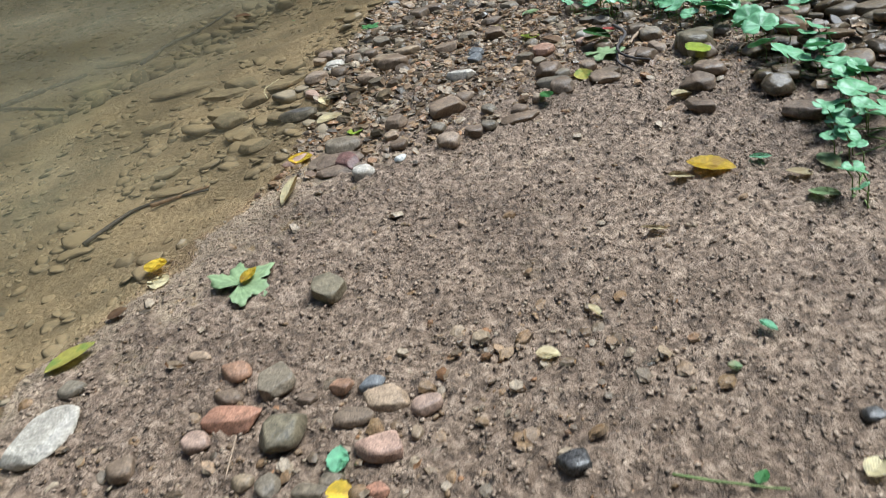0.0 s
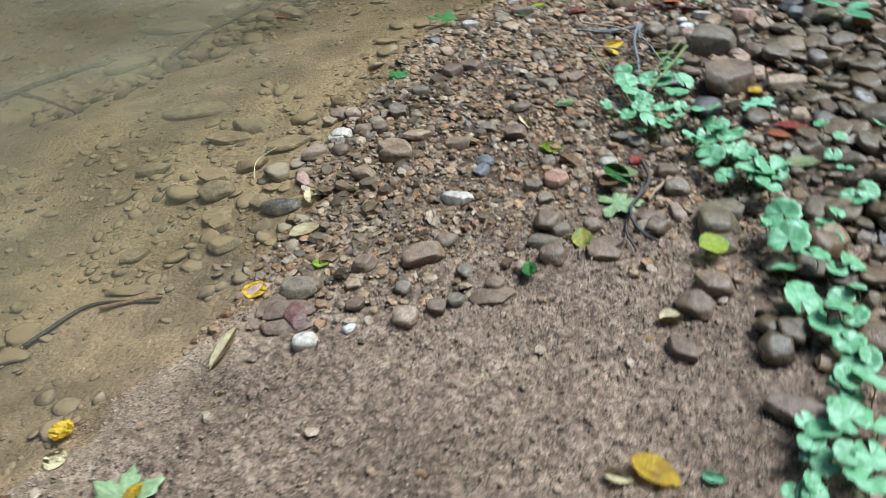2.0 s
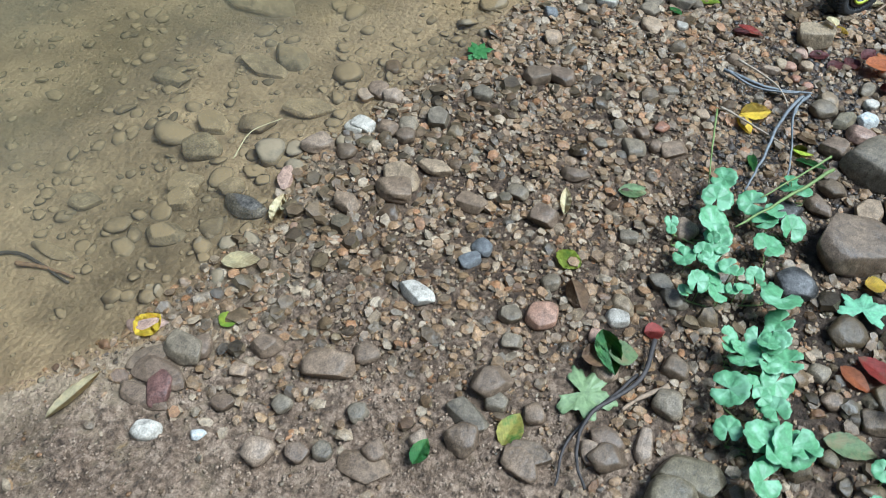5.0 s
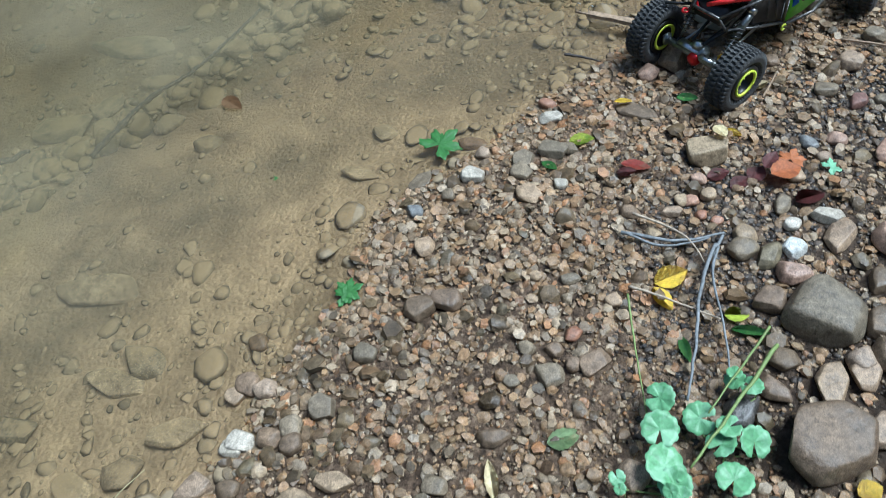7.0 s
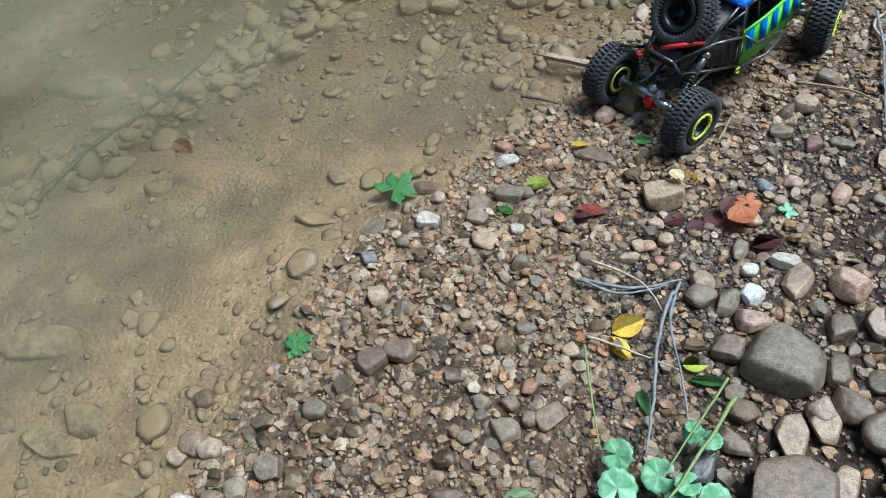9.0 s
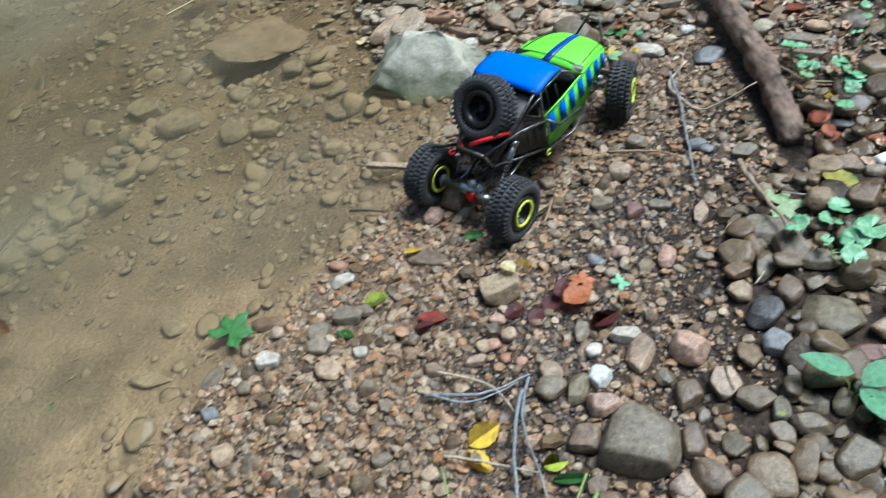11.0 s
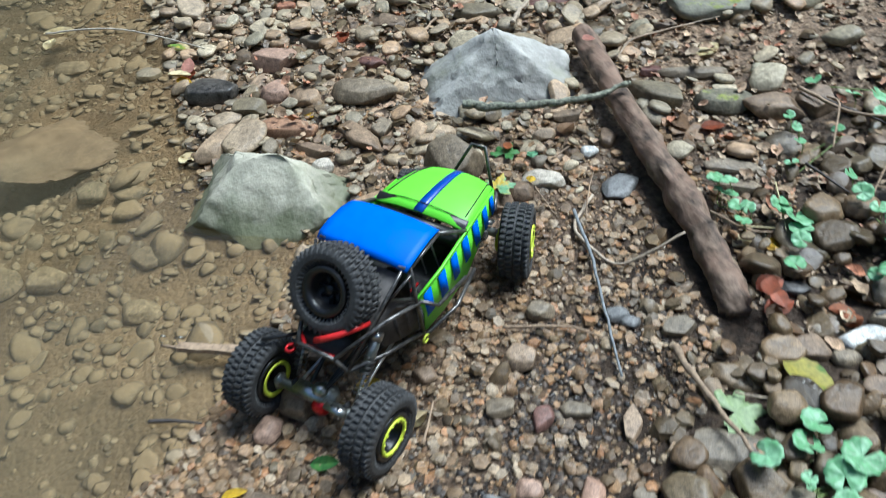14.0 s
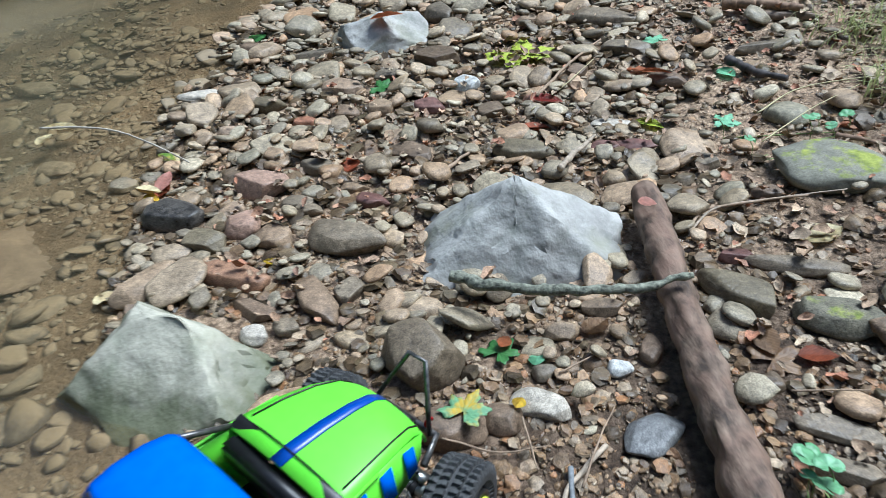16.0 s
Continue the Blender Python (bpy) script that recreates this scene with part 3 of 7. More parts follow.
stone(0.629, 2.651, 0.054, 0.046, 0.3, 28, "grey")
stone(0.631, 2.559, 0.057, 0.047, 0.3, -42, "tan")
stone(0.529, 2.716, 0.074, 0.038, 0.35, -14, "brown")
stone(0.549, 2.676, 0.032, 0.030, 0.55, -24, "tan")
stone(0.426, 2.622, 0.064, 0.042, 0.35, 45, "grey")
stone(0.484, 2.571, 0.030, 0.028, 0.55, -24, "grey")
stone(1.257, 2.593, 0.057, 0.032, 0.55, 62, "pink")
stone(1.140, 2.632, 0.041, 0.027, 0.55, -54, "blue")
stone(1.066, 2.495, 0.050, 0.029, 0.55, 61, "grey")
stone(1.128, 2.462, 0.056, 0.036, 0.55, -25, "pale")
stone(0.993, 2.435, 0.045, 0.044, 0.55, 67, "tan")
stone(1.063, 2.400, 0.043, 0.041, 0.55, 44, "white")
stone(1.022, 2.392, 0.068, 0.038, 0.55, 56, "olive")
stone(1.052, 2.351, 0.058, 0.049, 0.55, -24, "pink")
stone(1.138, 2.418, 0.082, 0.046, 0.4, 53, "tan")
stone(1.210, 2.398, 0.063, 0.061, 0.6, -37, "pink")
stone(1.176, 2.325, 0.061, 0.043, 0.55, 55, "brown")
stone(1.235, 2.327, 0.070, 0.052, 0.55, 54, "tan")
stone(1.182, 2.286, 0.034, 0.021, 0.55, 54, "grey")
stone(1.071, 2.452, 0.033, 0.029, 0.55, 40, "pale")
stone(1.392, 2.507, 0.076, 0.042, 0.55, 49, "olive")
stone(1.402, 2.444, 0.072, 0.047, 0.55, 48, "brown")
stone(1.451, 2.577, 0.120, 0.066, 0.22, -28, "grey")
stone(1.475, 2.485, 0.078, 0.040, 0.55, -20, "olive")
stone(1.565, 2.456, 0.071, 0.031, 0.4, -19, "brown")
stone(1.447, 2.447, 0.038, 0.027, 0.55, 18, "grey")
stone(1.330, 2.471, 0.046, 0.045, 0.55, 64, "tan")
stone(1.351, 2.424, 0.080, 0.052, 0.5, 36, "dark")
stone(1.437, 2.373, 0.102, 0.088, 0.4, -39, "olive")
stone(1.335, 2.362, 0.054, 0.052, 0.55, -25, "blue")
stone(1.503, 2.328, 0.071, 0.048, 0.55, -19, "tan")
stone(1.461, 2.293, 0.093, 0.039, 0.4, -19, "maroon")
stone(1.515, 2.261, 0.053, 0.046, 0.55, 16, "olive")
stone(1.532, 2.361, 0.038, 0.033, 0.55, 8, "brown")
stone(1.569, 2.333, 0.054, 0.048, 0.55, 8, "grey")
stone(1.497, 2.221, 0.041, 0.036, 0.55, -25, "tan")
stone(1.563, 2.273, 0.052, 0.024, 0.55, -40, "brown")
stone(1.445, 2.193, 0.074, 0.037, 0.55, -62, "brown")
stone(1.372, 2.239, 0.050, 0.033, 0.55, 49, "olive")
stone(1.262, 2.286, 0.061, 0.049, 0.55, -25, "brown")
stone(1.286, 2.257, 0.046, 0.032, 0.55, 51, "mossy")
stone(1.313, 2.222, 0.064, 0.040, 0.55, -24, "grey")
stone(1.584, 2.418, 0.089, 0.041, 0.4, -51, "grey")
stone(1.472, 2.154, 0.057, 0.031, 0.55, -3, "brown")
stone(1.707, 2.474, 0.103, 0.042, 0.35, -11, "brown")
stone(1.697, 2.432, 0.081, 0.041, 0.35, -27, "dark")
stone(1.628, 2.332, 0.054, 0.044, 0.55, -27, "brown")
stone(1.415, 2.238, 0.058, 0.041, 0.55, -50, "grey")
stone(1.249, 2.726, 0.050, 0.031, 0.55, 52, "maroon")
stone(1.120, 2.860, 0.041, 0.030, 0.55, -27, "brown")
stone(1.101, 2.557, 0.034, 0.032, 0.55, -26, "tan")
stone(1.098, 2.604, 0.029, 0.024, 0.55, 152, "rust")
stone(1.157, 2.595, 0.030, 0.026, 0.55, -28, "tan")
stone(1.189, 2.636, 0.039, 0.031, 0.55, -28, "pink")
stone(1.297, 2.719, 0.050, 0.028, 0.55, -27, "grey")
stone(1.353, 2.670, 0.060, 0.031, 0.55, 57, "tan")
stone(1.314, 2.569, 0.034, 0.024, 0.55, -28, "grey")
stone(0.901, 2.519, 0.029, 0.028, 0.55, 67, "tan")
stone(0.947, 2.528, 0.031, 0.031, 0.55, 67, "tan")
stone(0.938, 2.567, 0.031, 0.027, 0.55, -23, "pink")
stone(0.929, 2.485, 0.026, 0.022, 0.55, 68, "rust")
stone(0.953, 2.470, 0.024, 0.020, 0.55, 23, "rust")
stone(0.693, 2.578, 0.027, 0.027, 0.55, 67, "pale")
stone(0.846, 2.450, 0.033, 0.025, 0.55, -22, "tan")
stone(0.811, 2.500, 0.041, 0.030, 0.55, -22, "brown")
stone(0.714, 2.665, 0.045, 0.026, 0.55, -25, "grey")
stone(1.075, 2.268, 0.131, 0.123, 0.5, 19, "grey")
stone(1.058, 2.150, 0.086, 0.049, 0.55, 68, "tan")
stone(1.107, 2.165, 0.066, 0.047, 0.55, 67, "tan")
stone(1.106, 2.079, 0.062, 0.045, 0.55, 58, "tan")
stone(1.004, 2.303, 0.056, 0.056, 0.55, 120, "brown")
stone(1.005, 2.198, 0.056, 0.042, 0.55, -27, "brown")
stone(0.927, 2.121, 0.068, 0.049, 0.5, 54, "dark")
stone(1.149, 2.248, 0.062, 0.043, 0.55, 59, "brown")
stone(0.980, 2.150, 0.058, 0.040, 0.55, -52, "brown")
stone(0.655, 2.188, 0.054, 0.044, 0.4, -22, "grey")
stone(0.725, 2.207, 0.055, 0.044, 0.4, 41, "brown")
stone(0.596, 2.179, 0.030, 0.025, 0.55, -1, "grey")
stone(0.622, 2.235, 0.033, 0.029, 0.55, -23, "grey")
stone(0.569, 2.087, 0.054, 0.034, 0.55, -0, "brown")
stone(0.937, 2.888, 0.083, 0.062, 0.6, 76, "tan")
stone(0.885, 2.857, 0.049, 0.041, 0.55, 63, "pink")
stone(1.248, 3.045, 0.094, 0.054, 0.55, 71, "grey")
stone(1.181, 3.074, 0.040, 0.040, 0.55, 82, "tan")
stone(1.201, 2.764, 0.044, 0.036, 0.55, -6, "grey")
stone(0.881, 2.495, 0.040, 0.026, 0.55, -3, "tan")
stone(0.917, 2.518, 0.030, 0.026, 0.55, -3, "rust")
stone(0.684, 2.756, 0.051, 0.032, 0.55, 8, "pale")
stone(0.697, 2.364, 0.038, 0.025, 0.55, -2, "grey")
stone(0.766, 2.319, 0.032, 0.026, 0.55, -1, "tan")
stone(0.696, 2.259, 0.036, 0.026, 0.55, 42, "rust")
stone(0.665, 2.231, 0.032, 0.027, 0.55, -1, "brown")
stone(0.693, 2.202, 0.030, 0.029, 0.55, -1, "brown")
stone(0.154, 2.084, 0.041, 0.034, 0.55, -0, "pale")
stone(0.214, 2.097, 0.044, 0.038, 0.55, -2, "brown")
stone(0.252, 2.085, 0.041, 0.040, 0.55, 88, "brown")
stone(0.421, 2.538, 0.038, 0.028, 0.55, -28, "blue")
stone(0.622, 2.616, 0.048, 0.042, 0.35, -31, "grey")
stone(1.026, 2.060, 0.15, 0.118, 0.6, 29, "brown", 5)
stone(0.579, 1.787, 0.059, 0.054, 0.4, 78, "rust")
stone(0.535, 1.654, 0.066, 0.055, 0.55, 40, "brown")
stone(0.524, 1.557, 0.055, 0.054, 0.55, 18, "brown")
stone(0.548, 1.729, 0.035, 0.030, 0.55, 19, "grey")
stone(0.305, 1.605, 0.081, 0.055, 0.55, 18, "brown")
stone(0.110, 1.574, 0.048, 0.042, 0.55, 90, "brown")
stone(0.087, 1.500, 0.069, 0.040, 0.55, 112, "maroon")
stone(0.183, 1.559, 0.029, 0.026, 0.55, 18, "tan")
stone(0.204, 1.609, 0.052, 0.043, 0.55, 41, "brown")
stone(0.348, 1.640, 0.048, 0.039, 0.55, 18, "brown")
stone(0.263, 1.454, 0.049, 0.043, 0.55, 51, "tan")
stone(0.372, 1.550, 0.036, 0.032, 0.55, 83, "grey")
stone(0.415, 1.504, 0.040, 0.038, 0.55, 18, "brown")
stone(0.314, 1.471, 0.038, 0.037, 0.55, 108, "brown")
stone(0.346, 1.482, 0.032, 0.031, 0.55, 18, "grey")
stone(0.467, 1.539, 0.032, 0.031, 0.55, 18, "tan")
stone(0.185, 1.506, 0.036, 0.032, 0.55, 18, "brown")
stone(0.265, 1.528, 0.033, 0.030, 0.55, 40, "grey")
stone(0.104, 1.432, 0.048, 0.035, 0.55, 18, "pale")
stone(0.175, 1.452, 0.024, 0.019, 0.55, 18, "white")
stone(0.715, 1.594, 0.057, 0.048, 0.55, 18, "brown")
stone(0.763, 1.627, 0.058, 0.028, 0.55, 94, "tan")
stone(0.765, 2.026, 0.053, 0.049, 0.55, 19, "tan")
stone(0.693, 1.819, 0.040, 0.035, 0.55, 19, "pale")
stone(0.671, 1.779, 0.035, 0.029, 0.55, 19, "pink")
stone(0.788, 1.759, 0.045, 0.043, 0.55, 39, "brown")
stone(0.944, 1.960, 0.072, 0.060, 0.55, 4, "dark")
stone(0.745, 1.905, 0.045, 0.037, 0.55, 165, "grey")
stone(0.579, 1.853, 0.034, 0.033, 0.55, 109, "grey")
stone(0.531, 1.773, 0.043, 0.036, 0.55, 169, "grey")
stone(0.682, 1.983, 0.033, 0.031, 0.55, 19, "grey")
stone(0.982, 2.406, 0.056, 0.043, 0.55, 19, "grey")
stone(1.062, 1.753, 0.045, 0.044, 0.55, 18, "brown")
stone(0.987, 1.813, 0.036, 0.033, 0.55, 46, "grey")
stone(1.006, 1.772, 0.041, 0.032, 0.55, 18, "brown")
stone(0.823, 1.593, 0.100, 0.069, 0.5, -3, "olive")
stone(0.795, 1.513, 0.056, 0.051, 0.55, -2, "brown")
stone(0.744, 1.416, 0.064, 0.053, 0.55, -39, "brown")
stone(0.616, 1.568, 0.065, 0.045, 0.4, -1, "brown")
stone(0.711, 1.618, 0.055, 0.036, 0.55, -2, "brown")
stone(0.538, 1.976, 0.051, 0.048, 0.55, -2, "brown")
stone(0.446, 1.853, 0.040, 0.032, 0.55, 53, "blue")
stone(0.411, 1.479, 0.083, 0.047, 0.3, 1, "brown")
stone(0.043, 1.853, 0.095, 0.048, 0.5, -12, "dark")
stone(0.085, 1.926, 0.064, 0.031, 0.55, 101, "pink")
stone(0.285, 1.953, 0.081, 0.056, 0.55, -5, "brown")
stone(0.110, 2.020, 0.071, 0.046, 0.55, 29, "tan")
stone(0.299, 2.146, 0.052, 0.051, 0.55, 44, "grey")
stone(0.193, 2.185, 0.043, 0.041, 0.55, -5, "tan")
stone(0.138, 2.179, 0.039, 0.038, 0.55, 86, "tan")
stone(0.166, 2.095, 0.049, 0.040, 0.55, -4, "pale")
stone(0.165, 2.015, 0.042, 0.038, 0.55, -7, "brown")
stone(0.248, 2.115, 0.042, 0.040, 0.55, -9, "grey")
stone(0.158, 2.279, 0.040, 0.034, 0.55, -5, "brown")
stone(0.357, 2.238, 0.046, 0.039, 0.55, -9, "grey")
stone(0.445, 2.319, 0.058, 0.051, 0.55, 31, "brown")
stone(0.489, 2.334, 0.061, 0.048, 0.55, 177, "brown")
stone(0.445, 2.451, 0.047, 0.038, 0.55, 76, "tan")
stone(0.483, 2.015, 0.041, 0.034, 0.55, -3, "grey")
stone(0.331, 2.025, 0.065, 0.038, 0.55, -5, "tan")
stone(0.415, 1.966, 0.056, 0.043, 0.55, -3, "brown")
stone(1.137, 2.003, 0.082, 0.063, 0.55, -9, "tan")
stone(1.101, 1.876, 0.051, 0.044, 0.55, 43, "tan")
stone(1.150, 2.189, 0.069, 0.057, 0.55, -62, "brown")
stone(1.109, 2.189, 0.047, 0.045, 0.55, -11, "tan")
stone(0.685, 2.663, 0.059, 0.045, 0.55, -13, "grey")
stone(0.529, 2.615, 0.053, 0.041, 0.55, -14, "pale")
stone(0.052, 1.541, 0.083, 0.040, 0.3, 41, "brown")
stone(0.011, 1.588, 0.067, 0.035, 0.3, 20, "pink")
stone(0.692, 1.721, 0.044, 0.037, 0.55, -2, "tan")
stone(0.608, 1.625, 0.036, 0.035, 0.55, -1, "brown")
stone(0.552, 1.626, 0.038, 0.035, 0.55, -1, "grey")
stone(0.696, 1.846, 0.047, 0.035, 0.55, -32, "tan")
stone(0.281, 1.985, 0.082, 0.062, 0.4, -30, "tan")
stone(0.090, 1.567, 0.076, 0.053, 0.55, -24, "grey")
stone(0.070, 1.481, 0.093, 0.037, 0.3, -8, "brown")
stone(0.702, 1.376, 0.064, 0.053, 0.55, -62, "brown")
stone(0.520, 1.591, 0.067, 0.042, 0.55, -25, "grey")
stone(0.606, 1.551, 0.066, 0.043, 0.35, -26, "brown")
stone(0.697, 1.593, 0.046, 0.037, 0.55, -28, "tan")
stone(0.745, 1.151, 0.090, 0.054, 0.55, -32, "brown")
stone(0.803, 1.551, 0.087, 0.075, 0.55, 7, "olive")
stone(0.785, 1.697, 0.053, 0.045, 0.55, -34, "grey")
stone(0.384, 1.765, 0.066, 0.041, 0.55, -26, "pale")
stone(0.212, 1.904, 0.056, 0.041, 0.55, -29, "brown")
stone(0.159, 2.196, 0.052, 0.044, 0.55, -28, "brown")
stone(0.459, 1.883, 0.040, 0.035, 0.55, -26, "blue")
stone(-0.007, 1.106, 0.067, 0.049, 0.55, 81, "olive")
stone(0.771, 1.882, 0.051, 0.035, 0.55, -29, "grey")
stone(-0.081, 1.212, 0.025, 0.023, 0.55, -19, "tan")
stone(-0.092, 0.946, 0.052, 0.050, 0.55, 62, "grey")
stone(-0.141, 0.910, 0.065, 0.040, 0.55, -20, "rust")
stone(-0.094, 0.864, 0.062, 0.050, 0.55, 53, "olive")
stone(-0.134, 0.993, 0.042, 0.030, 0.55, -29, "rust")
stone(-0.180, 0.895, 0.035, 0.030, 0.55, -27, "pink")
stone(0.017, 0.868, 0.054, 0.033, 0.55, -26, "tan")
stone(0.054, 0.841, 0.037, 0.027, 0.55, 8, "pink")
stone(-0.001, 0.803, 0.058, 0.037, 0.45, -25, "pink")
stone(-0.024, 0.910, 0.027, 0.024, 0.55, -27, "rust")
stone(-0.176, 1.050, 0.034, 0.018, 0.55, -30, "tan")
stone(-0.352, 0.990, 0.100, 0.067, 0.3, 46, "pale")
stone(-0.254, 0.890, 0.037, 0.032, 0.55, -26, "brown")
stone(-0.137, 0.818, 0.025, 0.022, 0.55, -25, "tan")
stone(-0.114, 0.802, 0.033, 0.025, 0.55, 77, "grey")
stone(-0.077, 0.779, 0.035, 0.021, 0.55, -24, "grey")
stone(0.154, 0.701, 0.037, 0.029, 0.55, -29, "dark")
stone(0.035, 0.809, 0.024, 0.014, 0.55, 67, "tan")
stone(0.008, 0.900, 0.033, 0.020, 0.55, 19, "blue")
stone(-0.062, 0.906, 0.022, 0.020, 0.55, -27, "brown")
stone(-0.055, 0.784, 0.026, 0.020, 0.55, 162, "grey")
stone(0.393, 0.630, 0.025, 0.019, 0.55, -31, "dark")
stone(-0.022, 0.857, 0.048, 0.026, 0.55, -12, "brown")
stone(-0.145, 0.953, 0.039, 0.021, 0.55, -28, "brown")
stone(-0.329, 1.070, 0.035, 0.026, 0.55, 25, "grey")
stone(-0.017, 0.755, 0.027, 0.017, 0.55, -24, "rust")
stone(0.652, 1.295, 0.058, 0.041, 0.55, -69, "brown")
stone(0.076, 1.520, 0.094, 0.045, 0.4, -5, "brown")
stone(1.242, 4.268, 0.115, 0.069, 0.55, -19, "tan")
stone(1.327, 4.124, 0.068, 0.059, 0.55, -20, "tan")
stone(1.245, 4.124, 0.081, 0.051, 0.55, -20, "brown")
stone(1.070, 4.225, 0.101, 0.068, 0.55, -17, "olive")
stone(0.996, 4.104, 0.072, 0.050, 0.55, -17, "tan")
stone(0.904, 4.353, 0.132, 0.056, 0.3, -11, "pale")
stone(1.585, 3.835, 0.130, 0.069, 0.55, -19, "olive")
stone(1.529, 4.179, 0.071, 0.067, 0.55, -67, "white")
stone(1.782, 3.887, 0.092, 0.041, 0.3, -23, "pale")
stone(1.927, 4.455, 0.216, 0.083, 0.55, -35, "grey")
stone(1.772, 4.536, 0.114, 0.048, 0.55, -27, "tan")
stone(1.535, 4.681, 0.134, 0.090, 0.55, -80, "grey")
stone(1.485, 3.248, 0.036, 0.033, 0.55, -13, "grey")
stone(1.596, 3.360, 0.061, 0.038, 0.55, -14, "brown")
stone(1.415, 3.178, 0.051, 0.050, 0.55, -13, "brown")
stone(1.495, 4.373, 0.136, 0.073, 0.55, -22, "brown")
stone(1.797, 3.796, 0.103, 0.039, 0.3, -22, "maroon")
stone(1.739, 3.804, 0.063, 0.036, 0.55, -22, "maroon")
stone(1.292, 3.941, 0.067, 0.034, 0.55, 85, "brown")
stone(1.376, 3.904, 0.108, 0.063, 0.35, -43, "brown")
stone(1.819, 3.417, 0.055, 0.034, 0.55, -19, "maroon")
stone(1.157, 4.111, 0.060, 0.042, 0.55, -18, "rust")
stone(1.152, 3.756, 0.075, 0.046, 0.55, -17, "grey")
stone(1.257, 3.789, 0.062, 0.035, 0.55, -16, "tan")
stone(1.561, 4.032, 0.071, 0.055, 0.55, 23, "brown")
stone(1.434, 4.103, 0.078, 0.051, 0.55, -19, "maroon")
stone(1.676, 4.047, 0.089, 0.041, 0.55, -22, "rust")
stone(2.199, 4.108, 0.159, 0.043, 0.55, 1, "grey")
stone(1.924, 4.222, 0.125, 0.060, 0.55, -31, "grey")
stone(2.330, 4.259, 0.171, 0.046, 0.55, -22, "brown")
stone(1.181, 4.517, 0.140, 0.050, 0.55, 8, "grey")
stone(1.010, 4.621, 0.097, 0.052, 0.55, -22, "brown")
stone(1.887, 3.680, 0.063, 0.041, 0.55, -23, "grey")
stone(1.752, 3.166, 0.039, 0.034, 0.55, 74, "brown")
stone(1.717, 3.684, 0.046, 0.045, 0.55, -70, "tan")
stone(1.939, 3.553, 0.059, 0.038, 0.55, -20, "brown")
stone(1.286, 3.196, 0.058, 0.052, 0.55, -36, "brown")
stone(1.361, 4.318, 0.086, 0.046, 0.55, -21, "grey")
stone(1.945, 4.025, 0.089, 0.055, 0.55, -25, "brown")
stone(1.767, 4.036, 0.076, 0.041, 0.55, 17, "grey")
stone(1.781, 4.151, 0.067, 0.052, 0.55, 60, "brown")
stone(1.077, 3.308, 0.036, 0.034, 0.55, 14, "brown")
stone(-0.551, 3.012, 0.162, 0.095, 0.4, 9, "sunk")
stone(-0.311, 3.153, 0.167, 0.055, 0.3, -6, "sunk")
stone(-0.220, 2.445, 0.202, 0.073, 0.25, -2, "sunk")
stone(0.042, 2.124, 0.111, 0.060, 0.35, 10, "sunk")
stone(-0.098, 2.223, 0.149, 0.054, 0.3, -19, "sunk")
stone(-0.091, 2.843, 0.079, 0.056, 0.4, -5, "sunk")
stone(-0.451, 3.077, 0.105, 0.064, 0.4, 43, "sunk")
stone(-0.241, 2.971, 0.085, 0.055, 0.4, 42, "sunk")
stone(-0.107, 1.966, 0.086, 0.065, 0.4, 13, "sunk")
stone(-0.280, 2.147, 0.080, 0.052, 0.4, -3, "sunk")
stone(-0.114, 2.031, 0.089, 0.055, 0.4, -25, "sunk")
stone(-0.077, 1.842, 0.059, 0.053, 0.5, -23, "sunk")
stone(-0.226, 1.678, 0.105, 0.029, 0.4, -5, "sunk")
stone(-0.067, 2.267, 0.105, 0.065, 0.4, -27, "sunk")
stone(-0.457, 3.324, 0.284, 0.094, 0.25, -8, "sunk")
stone(-0.032, 2.054, 0.080, 0.060, 0.4, 19, "sunk")
stone(-0.091, 1.879, 0.065, 0.056, 0.4, 19, "sunk")
stone(-0.064, 1.762, 0.071, 0.053, 0.4, 19, "sunk")
stone(-0.005, 1.892, 0.048, 0.045, 0.4, 19, "sunk")
stone(-0.247, 1.795, 0.062, 0.045, 0.4, 19, "sunk")
stone(0.320, 3.512, 0.135, 0.095, 0.4, 5, "sunk")
stone(0.226, 3.623, 0.128, 0.082, 0.4, -27, "sunk")
stone(0.548, 3.371, 0.084, 0.067, 0.4, -27, "sunk")
stone(0.464, 3.402, 0.091, 0.082, 0.4, 66, "sunk")
stone(0.713, 3.217, 0.083, 0.057, 0.4, -27, "sunk")
stone(0.640, 3.575, 0.065, 0.063, 0.4, 61, "sunk")
stone(0.707, 3.488, 0.073, 0.057, 0.4, -28, "sunk")
stone(0.731, 3.340, 0.070, 0.051, 0.4, -51, "sunk")
stone(0.294, 2.678, 0.092, 0.037, 0.4, -22, "sunk")
stone(0.334, 2.795, 0.064, 0.046, 0.4, -23, "sunk")
stone(0.599, 4.129, 0.091, 0.056, 0.4, -16, "sunk")
stone(0.370, 4.704, 0.149, 0.071, 0.4, -18, "sunk")
stone(0.787, 3.965, 0.072, 0.052, 0.4, -16, "sunk")


